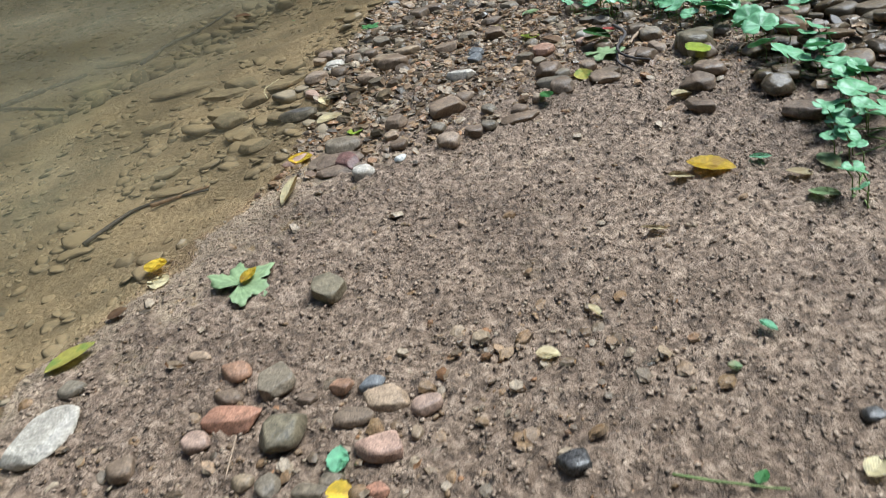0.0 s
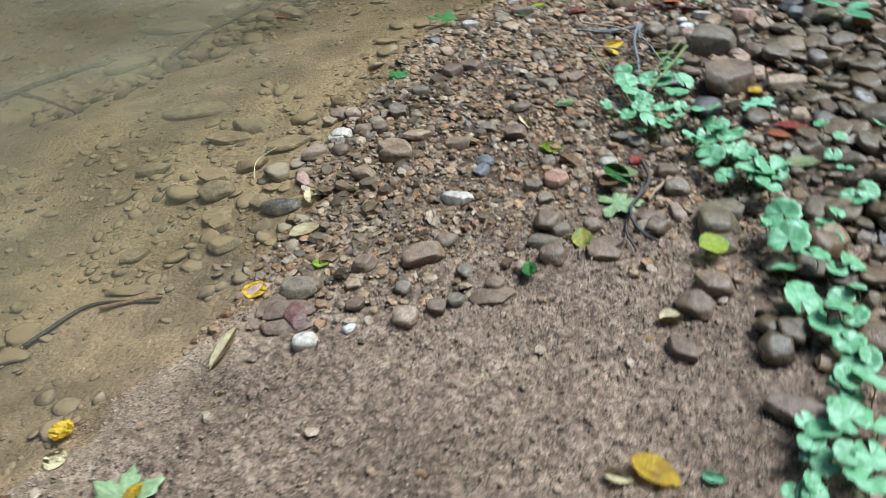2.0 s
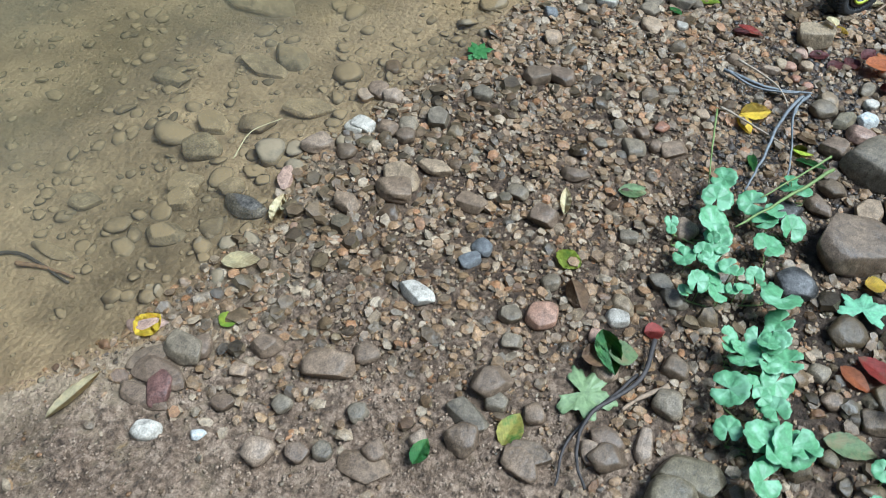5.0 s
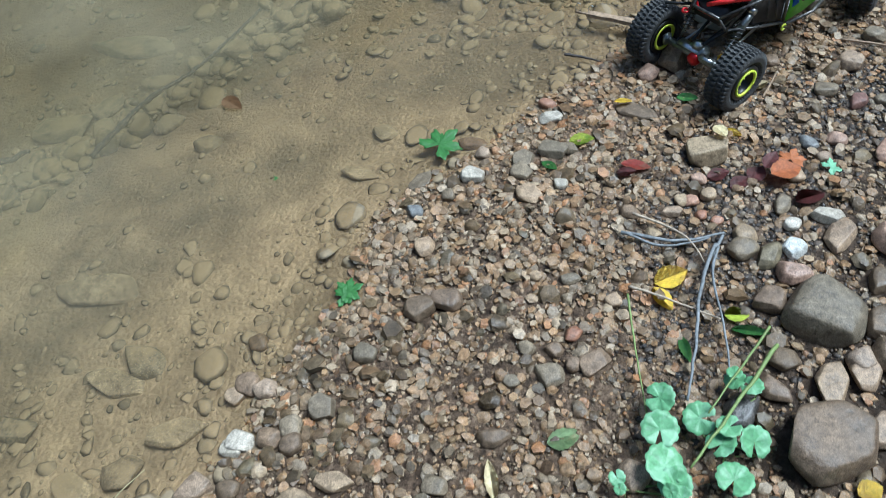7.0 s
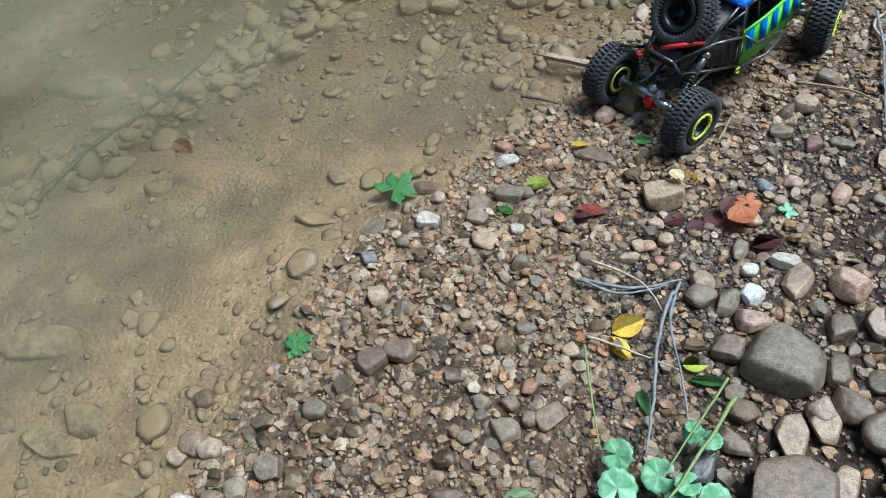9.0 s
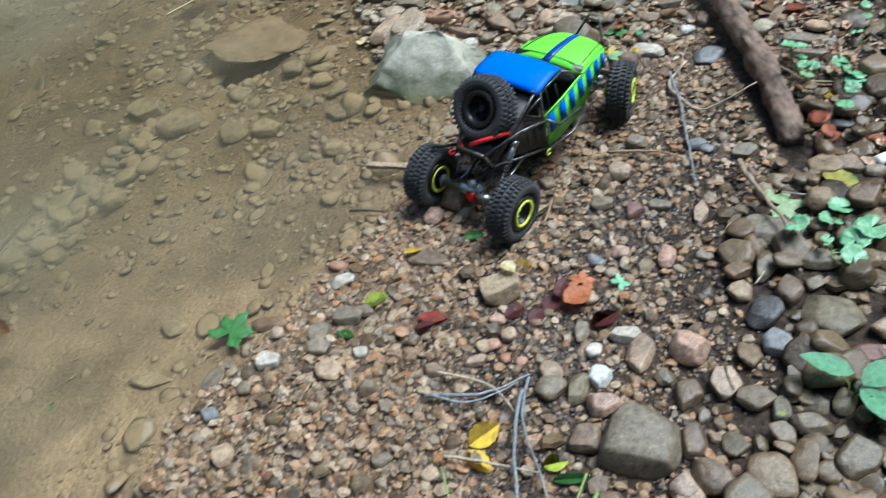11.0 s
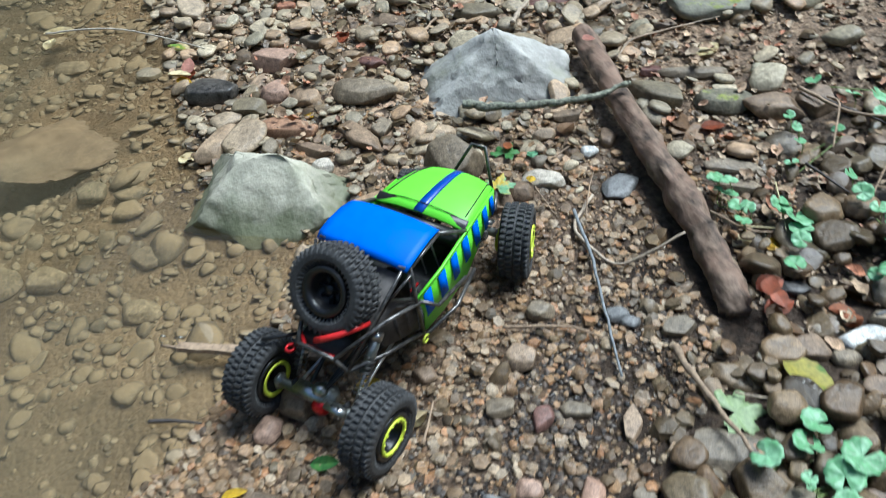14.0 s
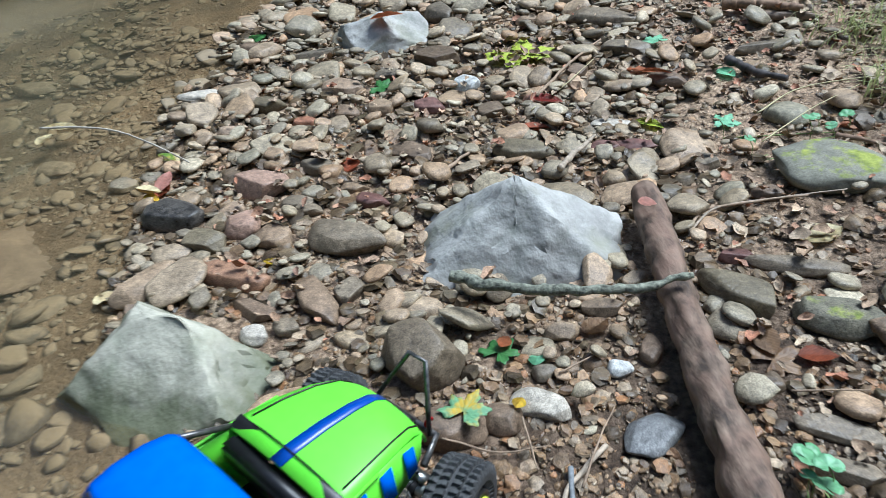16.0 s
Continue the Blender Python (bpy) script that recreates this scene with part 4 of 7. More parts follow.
# ---- the radio-controlled crawler ----
def tube(path, radius, closed=False, sides=8):
    """A round bar along a list of points."""
    bm = bmesh.new()
    pts = [Vector(p) for p in path]
    rings = []
    for n, p in enumerate(pts):
        a = pts[n - 1] if n else p
        b = pts[n + 1] if n + 1 < len(pts) else p
        d = (b - a).normalized()
        side = d.orthogonal().normalized() if not rings else (last - d * last.dot(d)).normalized()
        last = side
        up = d.cross(side)
        r = radius[n] if isinstance(radius, (list, tuple)) else radius
        rings.append([bm.verts.new(p + (side * math.cos(t) + up * math.sin(t)) * r) for t in np.linspace(0, 2 * math.pi, sides, endpoint=False)])
    for r1, r2 in zip(rings, rings[1:]):
        for k in range(sides):
            bm.faces.new((r1[k], r1[(k + 1) % sides], r2[(k + 1) % sides], r2[k]))
    bm.faces.new(rings[0][::-1])
    bm.faces.new(rings[-1])
    return bm


def turned(profile, steps=48):
    """A body of revolution round the local y axis; profile rows are (radius, offset)."""
    bm = bmesh.new()
    rings = []
    for r, o in profile:
        rings.append([bm.verts.new((r * math.cos(t), o, r * math.sin(t))) for t in np.linspace(0, 2 * math.pi, steps, endpoint=False)])
    for r1, r2 in zip(rings, rings[1:]):
        for k in range(steps):
            bm.faces.new((r1[k], r1[(k + 1) % steps], r2[(k + 1) % steps], r2[k]))
    bmesh.ops.recalc_face_normals(bm, faces=bm.faces)
    return bm


def box(sx, sy, sz, c=(0, 0, 0), bevel=0.002, bm=None, turn=None):
    own = bm is None
    bm = bm or bmesh.new()
    made = bmesh.ops.create_cube(bm, size=1.0)["verts"]
    for v in made:
        v.co = Vector((v.co.x * sx, v.co.y * sy, v.co.z * sz))
    if bevel:
        edges = list({e for v in made for e in v.link_edges})
        made = list({v for f in bmesh.ops.bevel(bm, geom=edges, offset=bevel, segments=2, affect="EDGES")["faces"] for v in f.verts} | {v for v in made if v.is_valid})
    for v in made:
        v.co = (turn @ v.co if turn else v.co) + Vector(c)
    return bm


def solid(outline, thick, direction, bevel=0.0015):
    """A plate: a polygon given by its corners, thickened along a direction."""
    bm = bmesh.new()
    d = Vector(direction) * thick
    a = [bm.verts.new(p) for p in outline]
    b = [bm.verts.new(Vector(p) + d) for p in outline]
    bm.faces.new(a)
    bm.faces.new(b[::-1])
    for k in range(len(a)):
        bm.faces.new((a[k], b[k], b[(k + 1) % len(a)], a[(k + 1) % len(a)]))
    bmesh.ops.recalc_face_normals(bm, faces=bm.faces)
    if bevel:
        bmesh.ops.bevel(bm, geom=list(bm.edges), offset=bevel, segments=1, affect="EDGES")
    return bm


def tyre_mesh(R=0.062, W=0.05):
    """A fat soft rubber tyre, one skin, with four rows of staggered lugs that run over its shoulders."""
    h, lugs, per = W / 2, 40, 6
    side = [(0.033, 0.55), (0.036, 0.82), (0.044, 0.99), (0.05, 1.0)]
    tread = [(R - 0.0105, 0.985), (R - 0.0075, 0.93), (R - 0.0052, 0.86), (R - 0.0046, 0.7), (R - 0.004, 0.5), (R - 0.004, 0.46), (R - 0.0036, 0.3), (R - 0.0036, 0.1), (R - 0.0036, 0.06), (R - 0.0036, 0.0)]
    half = [*side, *tread]
    prof = [(r, -o) for r, o in half] + [(r, o) for r, o in half[-2::-1]]
    bm = bmesh.new()
    rings = []
    for r, o in prof:
        ring = []
        for k in range(lugs * per):
            a = k / per + (0.5 if o > 0.05 or -0.48 > o else 0) + 0.55 * abs(o)
            row = 0 if abs(o) < 0.08 else 1 if abs(o) < 0.47 else -1 if abs(o) < 0.53 else 2 if abs(o) < 0.99 else -1
            up = 0.0042 if row > 0 and a % 1 < (0.62 if row == 1 else 0.55) else 0.0
            if row == 2 and abs(o) > 0.9:
                up *= 0.35
            t = 2 * math.pi * k / (lugs * per)
            ring.append(bm.verts.new(((r + up) * math.cos(t), o * h, (r + up) * math.sin(t))))
        rings.append(ring)
    n = lugs * per
    for r1, r2 in zip(rings, rings[1:]):
        for k in range(n):
            bm.faces.new((r1[k], r1[(k + 1) % n], r2[(k + 1) % n], r2[k]))
    bmesh.ops.recalc_face_normals(bm, faces=bm.faces)
    return bm


M_rubber = plain("black_rubber", (0.05, 0.05, 0.05), 0.7, 0, 0.4, 300, 0.35, 0.0006)
M_rim = plain("black_plastic_rim", (0.012, 0.012, 0.013), 0.35, 0, 0.2, 200)
M_lime = plain("lime_yellow_ring", (0.62, 0.72, 0.06), 0.4, 0, 0.12, 200)
M_green = plain("lime_green_body_paint", (0.2, 0.76, 0.035), 0.4, 0, 0.06, 60, 0.03)
M_blue = plain("blue_body_paint", (0.004, 0.12, 0.68), 0.55, 0, 0.08, 60, 0.03)
M_blue.node_tree.nodes["Principled BSDF"].inputs["Specular IOR Level"].default_value = 0.25
M_navy = plain("dark_blue_stripe", (0.01, 0.06, 0.33), 0.3, 0, 0.1, 80, 0.03)
M_panel = plain("dusty_black_panel", (0.085, 0.076, 0.07), 0.6, 0, 0.4, 90)
M_black = plain("black_plastic", (0.014, 0.014, 0.015), 0.42, 0, 0.3, 150)
M_cage = plain("scuffed_black_bar", (0.13, 0.125, 0.12), 0.34, 0.55, 0.7, 130)
M_steel = plain("bright_steel", (0.62, 0.62, 0.6), 0.3, 1.0, 0.2, 200)
M_gunmetal = plain("grey_alloy", (0.33, 0.35, 0.34), 0.35, 0.85, 0.25, 160)
M_red = plain("red_anodised_alloy", (0.55, 0.015, 0.02), 0.28, 0.5, 0.15, 120)
M_hose = plain("red_silicone_lead", (0.6, 0.02, 0.02), 0.4, 0, 0.1, 120)

CAR = thing("rc_crawler", pose(1.119, 2.967, 0.004, 0, 0, 39.5), "lime green and blue radio-controlled crawler with knobbly black tyres", "toy car")
wheel_data = {}


def wheel(m, name="wheel", lime=True):
    w = part(name, turned([(0.0, 0.004), (0.008, 0.004), (0.009, -0.004), (0.021, -0.006), (0.0235, 0.016), (0.027, 0.0225), (0.0345, 0.0235), (0.0345, 0.017), (0.0325, 0.012), (0.0325, -0.014), (0.0345, -0.018), (0.0345, -0.0235), (0.028, -0.0225), (0.024, -0.012), (0.012, -0.01)]), M_rim, CAR, "black spoked wheel", m=m)
    if not wheel_data:
        wheel_data["tyre"] = mesh_of("tyre", tyre_mesh(), M_rubber, False)
        bm = turned([(0.0225, 0.0225), (0.0275, 0.0232), (0.0275, 0.026), (0.0225, 0.0252), (0.0225, 0.0225)], 40)
        for k in range(12):
            a = 2 * math.pi * k / 12
            box(0.0026, 0.003, 0.0026, (0.0246 * math.cos(a), 0.026, 0.0246 * math.sin(a)), 0.0006, bm)
        wheel_data["ring"] = mesh_of("beadlock_ring", bm, M_lime)
        bm = turned([(0.0, 0.012), (0.006, 0.012), (0.0075, 0.009), (0.0075, -0.002)], 20)
        for k in range(8):
            a = 2 * math.pi * k / 8
            box(0.02, 0.006, 0.005, (0.0145 * math.cos(a), 0.0, 0.0145 * math.sin(a)), 0.001, bm, Matrix.Rotation(-a, 3, "Y"))
            if k % 2 == 0:
                box(0.003, 0.004, 0.003, (0.0125 * math.cos(a + 0.4), 0.001, 0.0125 * math.sin(a + 0.4)), 0.0006, bm)
        wheel_data["hub"] = mesh_of("hub", bm, M_rim)
    for nm, lab in (("tyre", "knobbly black rubber tyre"), ("beadlock_ring", "lime yellow bead ring"), ("hub", "")):
        if nm == "beadlock_ring" and not lime:
            continue
        o = new(nm, wheel_data["ring" if nm == "beadlock_ring" else nm])
        o.parent = w
        tagged(o, lab)
    return w


HB, TR, ZR = 0.2, 0.1, 0.06
for sx in (-1, 1):
    for sy in (-1, 1):
        steer = 0 if sx < 0 else 20
        wheel(pose(sx * HB, sy * TR, ZR, 0, 0, (180 if sy < 0 else 0) + steer))
# both faces of each wheel show a ring: the inner one on the far side
for sx in (-1, 1):
    for sy in (-1, 1):
        part("beadlock_ring", turned([(0.0215, 0.0), (0.0275, 0.001), (0.0275, 0.003), (0.0215, 0.002), (0.0215, 0.0)], 40), M_lime, CAR, "lime yellow bead ring", m=pose(sx * HB, sy * (TR - 0.0235), ZR, 0, 0, 0 if sy < 0 else 180))
# spare wheel, leaning back on the cage
wheel(pose(-0.112, 0.01, 0.196, 0, 0, 90) @ pose(0, 0, 0, 32, 0, 0), "spare_wheel", False)

# axles
for sx in (-1, 1):
    ax = part("axle", tube([(sx * HB, -0.066, ZR), (sx * HB, 0.066, ZR)], 0.0075, sides=14), M_gunmetal, CAR, "grey alloy axle tube")
    part("diff_cover", turned([(0.0, 0.009), (0.007, 0.0085), (0.012, 0.005), (0.014, 0.0), (0.013, -0.006)], 24), M_red, ax, "red alloy diff cover",
         m=pose(sx * HB, -0.006, ZR, 0, 0, 90 if sx < 0 else -90) @ pose(0, 0.006, -0.006))
    part("diff_housing", box(0.03, 0.034, 0.03, (sx * (HB - 0.01), -0.006, ZR + 0.001), 0.006), M_gunmetal, ax)
    part("mount_plate", box(0.013, 0.034, 0.003, (sx * (HB + 0.007), -0.036, ZR + 0.013), 0.0008), M_steel, ax, "bright steel mount plate")
    part("link_mount", box(0.016, 0.02, 0.016, (sx * (HB - 0.004), -0.004, ZR + 0.021), 0.003), M_steel, ax)
    for k in (-0.041, -0.031):
        part("bolt", box(0.004, 0.004, 0.002, (sx * (HB + 0.006), k, ZR + 0.0165), 0.0008), M_black, ax)
    part("axle_plate", box(0.02, 0.05, 0.004, (sx * (HB - 0.002), 0.014, ZR + 0.011), 0.001), M_steel, ax, "bright steel servo plate")
    for sy in (-1, 1):
        part("knuckle", box(0.02, 0.012, 0.024, (sx * HB, sy * 0.068, ZR), 0.004), M_gunmetal, ax)
        part("link_bracket", box(0.014, 0.006, 0.02, (sx * (HB - 0.006), sy * 0.044, ZR + 0.002), 0.002), M_black, ax)
# links, driveshaft and dampers, rear and front
for sx in (-1, 1):
    for sy in (-1, 1):
        part("lower_link", tube([(sx * (HB - 0.01), sy * 0.046, ZR - 0.006), (sx * 0.055, sy * 0.035, 0.062)], 0.0026), M_steel, CAR, "bright steel suspension link")
        part("upper_link", tube([(sx * (HB - 0.006), sy * 0.012, ZR + 0.024), (sx * 0.06, sy * 0.036, 0.1)], 0.003), M_black, CAR)
        top, low = Vector((sx * 0.118, sy * 0.055, 0.142)), Vector((sx * (HB - 0.018), sy * 0.05, ZR + 0.004))
        damper = part("damper", tube([top, top.lerp(low, 0.55)], 0.0075, sides=14), M_gunmetal, CAR, "grey coil-over damper")
        part("damper_rod", tube([top.lerp(low, 0.5), low], 0.0022), M_steel, damper)
        d = (low - top)
        side = d.orthogonal().normalized()
        up = d.normalized().cross(side)
        coil = [top.lerp(low, 0.3 + 0.6 * k / 84) + (side * math.cos(k * 0.6) + up * math.sin(k * 0.6)) * 0.0088 for k in range(85)]
        part("spring", tube(coil, 0.0011, sides=5), M_cage, damper)
        part("damper_cap", tube([top + (top - low).normalized() * 0.004, top.lerp(low, 0.06)], 0.0088, sides=14), M_steel, damper)
    part("driveshaft", tube([(sx * (HB - 0.025), 0.0, ZR + 0.004), (sx * 0.05, 0.0, 0.075)], 0.0042, sides=10), M_black, CAR)
UP = pose(0, 0, 0.011)  # the sprung body, above the axles


def body(name, bm, material, parent=None, label=""):
    return part(name, bm, material, parent, label, m=UP if parent == CAR else None)


body("skid_plate", solid([(-0.07, -0.042, 0.052), (0.085, -0.042, 0.052), (0.085, 0.042, 0.052), (-0.07, 0.042, 0.052)], 0.006, (0, 0, 1)), M_black, CAR)
body("gearbox", box(0.075, 0.05, 0.042, (-0.015, 0.0, 0.08), 0.006), M_black, CAR)
body("motor", tube([(-0.06, 0.0, 0.098), (-0.11, 0.0, 0.1)], 0.018, sides=20), M_black, CAR)

# body shell: lofted hood, cowl, doors and roof
def lofted(rows, thick=0.003):
    """A skin through rows of points, thickened."""
    bm = bmesh.new()
    vs = [[bm.verts.new(p) for p in r] for r in rows]
    for a, b in zip(vs, vs[1:]):
        for k in range(len(a) - 1):
            bm.faces.new((a[k], a[k + 1], b[k + 1], b[k]))
    bmesh.ops.recalc_face_normals(bm, faces=bm.faces)
    bmesh.ops.solidify(bm, geom=list(bm.faces), thickness=thick)
    return bm


def crown(x, half, z, drop, n=13, lo=-1.0, hi=1.0):
    return [(x, half * s, z - drop * abs(s) ** 2.6) for s in np.linspace(lo, hi, n)]


HOOD = [(0.078, 0.08, 0.172, 0.008), (0.1, 0.079, 0.174, 0.008), (0.135, 0.074, 0.172, 0.009), (0.17, 0.067, 0.167, 0.01), (0.195, 0.06, 0.16, 0.012), (0.208, 0.056, 0.15, 0.014), (0.214, 0.054, 0.13, 0.012)]
hood = body("hood", lofted([crown(*r) for r in HOOD]), M_green, CAR, "glossy lime green hood with a blue stripe")
body("hood_stripe", lofted([[(x, half * s, z + 0.0012 - drop * abs(s) ** 2.6) for s in np.linspace(-0.1, 0.1, 3)] for x, half, z, drop in HOOD[:-1]], 0.001), M_navy, hood, "dark blue stripe")
for sy in (-1, 1):
    body("seam", tube([(x, sy * half * 0.86, z + 0.0012 - drop * 0.86 ** 2.6) for x, half, z, drop in HOOD[1:-1]], 0.0009, sides=5), M_black, hood)
body("seam", tube([(0.094, 0.079 * s, 0.1758 - 0.011 * abs(s) ** 2.6) for s in np.linspace(-0.9, 0.9, 11)], 0.0009, sides=5), M_black, hood)
for sy in (-1, 1):
    belt = [(-0.058, 0.083, 0.158), (0.0, 0.086, 0.163), (0.078, 0.08, 0.163), (0.135, 0.0745, 0.161), (0.17, 0.067, 0.155), (0.206, 0.057, 0.138)]
    mid = [(-0.05, 0.087, 0.125), (0.0, 0.089, 0.128), (0.078, 0.084, 0.13), (0.125, 0.079, 0.13), (0.16, 0.072, 0.128), (0.198, 0.061, 0.118)]
    low = [(-0.045, 0.082, 0.078), (0.0, 0.084, 0.076), (0.07, 0.081, 0.078), (0.105, 0.078, 0.092), (0.14, 0.072, 0.102), (0.186, 0.062, 0.1)]
    rows = [[(x, sy * y, z) for x, y, z in r] for r in (belt, mid, low)]
    side = body("side_panel", lofted(rows, 0.003), M_green, CAR, "lime green door side with blue slashes")
    bl, ml = np.array(belt), np.array(mid)
    for k in range(7):
        x0 = -0.05 + 0.036 * k
        def at(line, x):
            return Vector((x, sy * (float(np.interp(x, line[:, 0], line[:, 1])) + 0.0014), float(np.interp(x, line[:, 0], line[:, 2]))))
        a, b = at(bl, x0 + 0.004), at(bl, x0 + 0.021)
        c, d = at(ml, x0 + 0.015), at(ml, x0 - 0.002)
        for v in (a, b):
            v.z -= 0.005
        body("slash", solid([a, b, c.lerp(b, -0.32) + Vector((0.006, 0, 0)), d.lerp(a, -0.32) + Vector((0.006, 0, 0))], 0.0012, (0, sy, 0), 0), M_blue, side, "blue painted slash")
    body("belt_rail", tube([(x, sy * (y + 0.001), z + 0.001) for x, y, z in belt[:4]], 0.002, sides=6), M_green, side)
# roof and pillars
ROOF = [(-0.06, 0.074, 0.211, 0.005), (-0.05, 0.0755, 0.2155, 0.0045), (-0.03, 0.0755, 0.2185, 0.004), (0.0, 0.074, 0.219, 0.004), (0.022, 0.072, 0.2155, 0.005), (0.03, 0.07, 0.21, 0.006)]
roof = body("roof", lofted([crown(*r) for r in ROOF], 0.003), M_blue, CAR, "glossy bright blue roof panel")
for sy in (-1, 1):
    body("pillar", tube([(0.024, sy * 0.07, 0.203), (0.082, sy * 0.08, 0.162)], 0.0032), M_cage, CAR, "black cage bar")
    body("pillar", tube([(-0.05, sy * 0.073, 0.206), (-0.06, sy * 0.083, 0.156), (-0.05, sy * 0.08, 0.076)], 0.003), M_cage, CAR, "black cage bar")
    body("roof_rail", tube([(-0.054, sy * 0.073, 0.203), (0.024, sy * 0.071, 0.203)], 0.003), M_cage, CAR, "black cage bar")
    # rear cage, from roof and belt down to the tail
    body("cage_bar", tube([(-0.056, sy * 0.066, 0.206), (-0.09, sy * 0.06, 0.18), (-0.175, sy * 0.044, 0.112)], 0.003), M_cage, CAR, "scuffed black cage bar")
    body("cage_bar", tube([(-0.055, sy * 0.086, 0.15), (-0.11, sy * 0.066, 0.155), (-0.18, sy * 0.03, 0.135)], 0.003), M_cage, CAR, "scuffed black cage bar")
    body("cage_bar", tube([(-0.05, sy * 0.08, 0.078), (-0.115, sy * 0.066, 0.096), (-0.172, sy * 0.046, 0.112)], 0.003), M_cage, CAR, "scuffed black cage bar")
    body("cage_bar", tube([(-0.056, sy * 0.085, 0.152), (-0.035, sy * 0.1, 0.13), (0.04, sy * 0.1, 0.116)], 0.0028), M_cage, CAR, "scuffed black cage bar")
    body("rock_slider", tube([(-0.05, sy * 0.084, 0.074), (0.02, sy * 0.094, 0.07), (0.09, sy * 0.084, 0.078)], 0.0032), M_cage, CAR, "black rock slider bar")
    body("tow_hook", tube([(-0.056 + 0.006 * math.cos(a), sy * 0.087, 0.073 + 0.006 * math.sin(a)) for a in np.linspace(0, 5.4, 12)], 0.0019, sides=6), M_lime, CAR, "lime yellow tow shackle")
    body("rear_panel", solid([(-0.056, sy * 0.079, 0.148), (-0.053, sy * 0.077, 0.084), (-0.112, sy * 0.058, 0.098), (-0.122, sy * 0.056, 0.15), (-0.088, sy * 0.062, 0.172)], 0.003, (0, -sy, 0)), M_panel, CAR, "dusty black rear body panel")
    body("panel_rib", tube([(-0.07, sy * 0.075, 0.1), (-0.075, sy * 0.073, 0.14)], 0.0022, sides=6), M_panel, CAR)
    body("panel_rib", tube([(-0.088, sy * 0.069, 0.102), (-0.092, sy * 0.067, 0.142)], 0.0022, sides=6), M_panel, CAR)
    body("side_glass_frame", tube([(-0.058, sy * 0.078, 0.2), (-0.09, sy * 0.064, 0.178), (-0.06, sy * 0.08, 0.158)], 0.0024, sides=6), M_cage, CAR)
body("cage_crossbar", tube([(-0.175, -0.044, 0.112), (-0.18, -0.03, 0.135), (-0.18, 0.03, 0.135), (-0.175, 0.044, 0.112)], 0.003), M_cage, CAR, "scuffed black cage bar")
body("cage_crossbar", tube([(-0.056, -0.07, 0.207), (-0.056, 0.07, 0.207)], 0.003), M_cage, CAR, "black cage bar")
body("rear_deck", solid([(-0.058, -0.06, 0.196), (-0.058, 0.06, 0.196), (-0.125, 0.052, 0.148), (-0.125, -0.052, 0.148)], 0.003, (0, 0, -1)), M_panel, CAR, "dusty black rear deck")
body("tail_box", box(0.055, 0.07, 0.03, (-0.145, 0.004, 0.122), 0.006), M_black, CAR, "black plastic battery tray")
body("tray_lip", tube([(-0.175, -0.03, 0.13), (-0.178, 0.02, 0.132), (-0.16, 0.042, 0.135)], 0.003), M_red, CAR, "red trim strip")
body("power_lead", tube([(-0.118, -0.045, 0.15), (-0.138, -0.042, 0.16), (-0.158, -0.028, 0.16), (-0.168, -0.01, 0.153), (-0.17, 0.006, 0.143)], 0.0044, sides=10), M_hose, CAR, "red silicone power lead")
body("tail_shackle", tube([(-0.183 + 0.006 * math.cos(a), 0.045 + 0.006 * math.sin(a), 0.118) for a in np.linspace(0, 5.2, 12)], 0.0024, sides=6), M_red, CAR, "red anodised tow shackle")
body("shock_brace", tube([(-0.118, -0.06, 0.146), (-0.118, 0.06, 0.146)], 0.003), M_gunmetal, CAR)
# cabin inside
body("cabin_floor", solid([(-0.055, -0.078, 0.084), (0.13, -0.072, 0.084), (0.13, 0.072, 0.084), (-0.055, 0.078, 0.084)], 0.003, (0, 0, 1)), M_black, CAR)
body("dashboard", box(0.02, 0.14, 0.028, (0.07, 0, 0.15), 0.004), M_black, CAR)
body("cowl_panel", solid([(0.08, -0.078, 0.165), (0.094, -0.078, 0.17), (0.094, 0.078, 0.17), (0.08, 0.078, 0.165)], 0.002, (0, 0, 1)), M_black, CAR)
for sy in (-1, 1):
    seat = body("seat", box(0.045, 0.04, 0.018, (-0.005, sy * 0.034, 0.1), 0.006), M_black, CAR)
    body("seat_back", box(0.014, 0.038, 0.062, (-0.034, sy * 0.034, 0.136), 0.005), M_black, seat)
    for k in (-0.008, 0.008):
        body("harness", tube([(-0.026, sy * 0.034 + k, 0.165), (-0.024, sy * 0.034 + k, 0.115), (0.0, sy * 0.034 + k, 0.111)], 0.0022, sides=6), M_red, seat, "red harness strap")
body("gear_stick", tube([(0.04, -0.03, 0.09), (0.028, -0.03, 0.15)], 0.0015, sides=6), M_steel, CAR)
body("gear_stick", tube([(0.055, -0.045, 0.09), (0.04, -0.045, 0.155)], 0.0015, sides=6), M_steel, CAR)
# front bumper and stinger bar
body("bumper", tube([(0.2, 0.06, 0.098), (0.235, 0.045, 0.1), (0.235, -0.045, 0.1), (0.2, -0.06, 0.098)], 0.004), M_cage, CAR, "black front bumper bar")
body("stinger_bar", tube([(0.228, -0.042, 0.104), (0.262, -0.012, 0.166), (0.262, 0.012, 0.166), (0.228, 0.042, 0.104)], 0.0028), M_cage, CAR, "thin black stinger bar")
body("winch", tube([(0.222, -0.02, 0.11), (0.222, 0.02, 0.11)], 0.009, sides=14), M_black, CAR)
body("bumper_shackle", tube([(0.24 + 0.005 * math.cos(a), -0.03, 0.106 + 0.005 * math.sin(a)) for a in np.linspace(0, 5.2, 10)], 0.002, sides=6), M_red, CAR, "red anodised tow shackle")
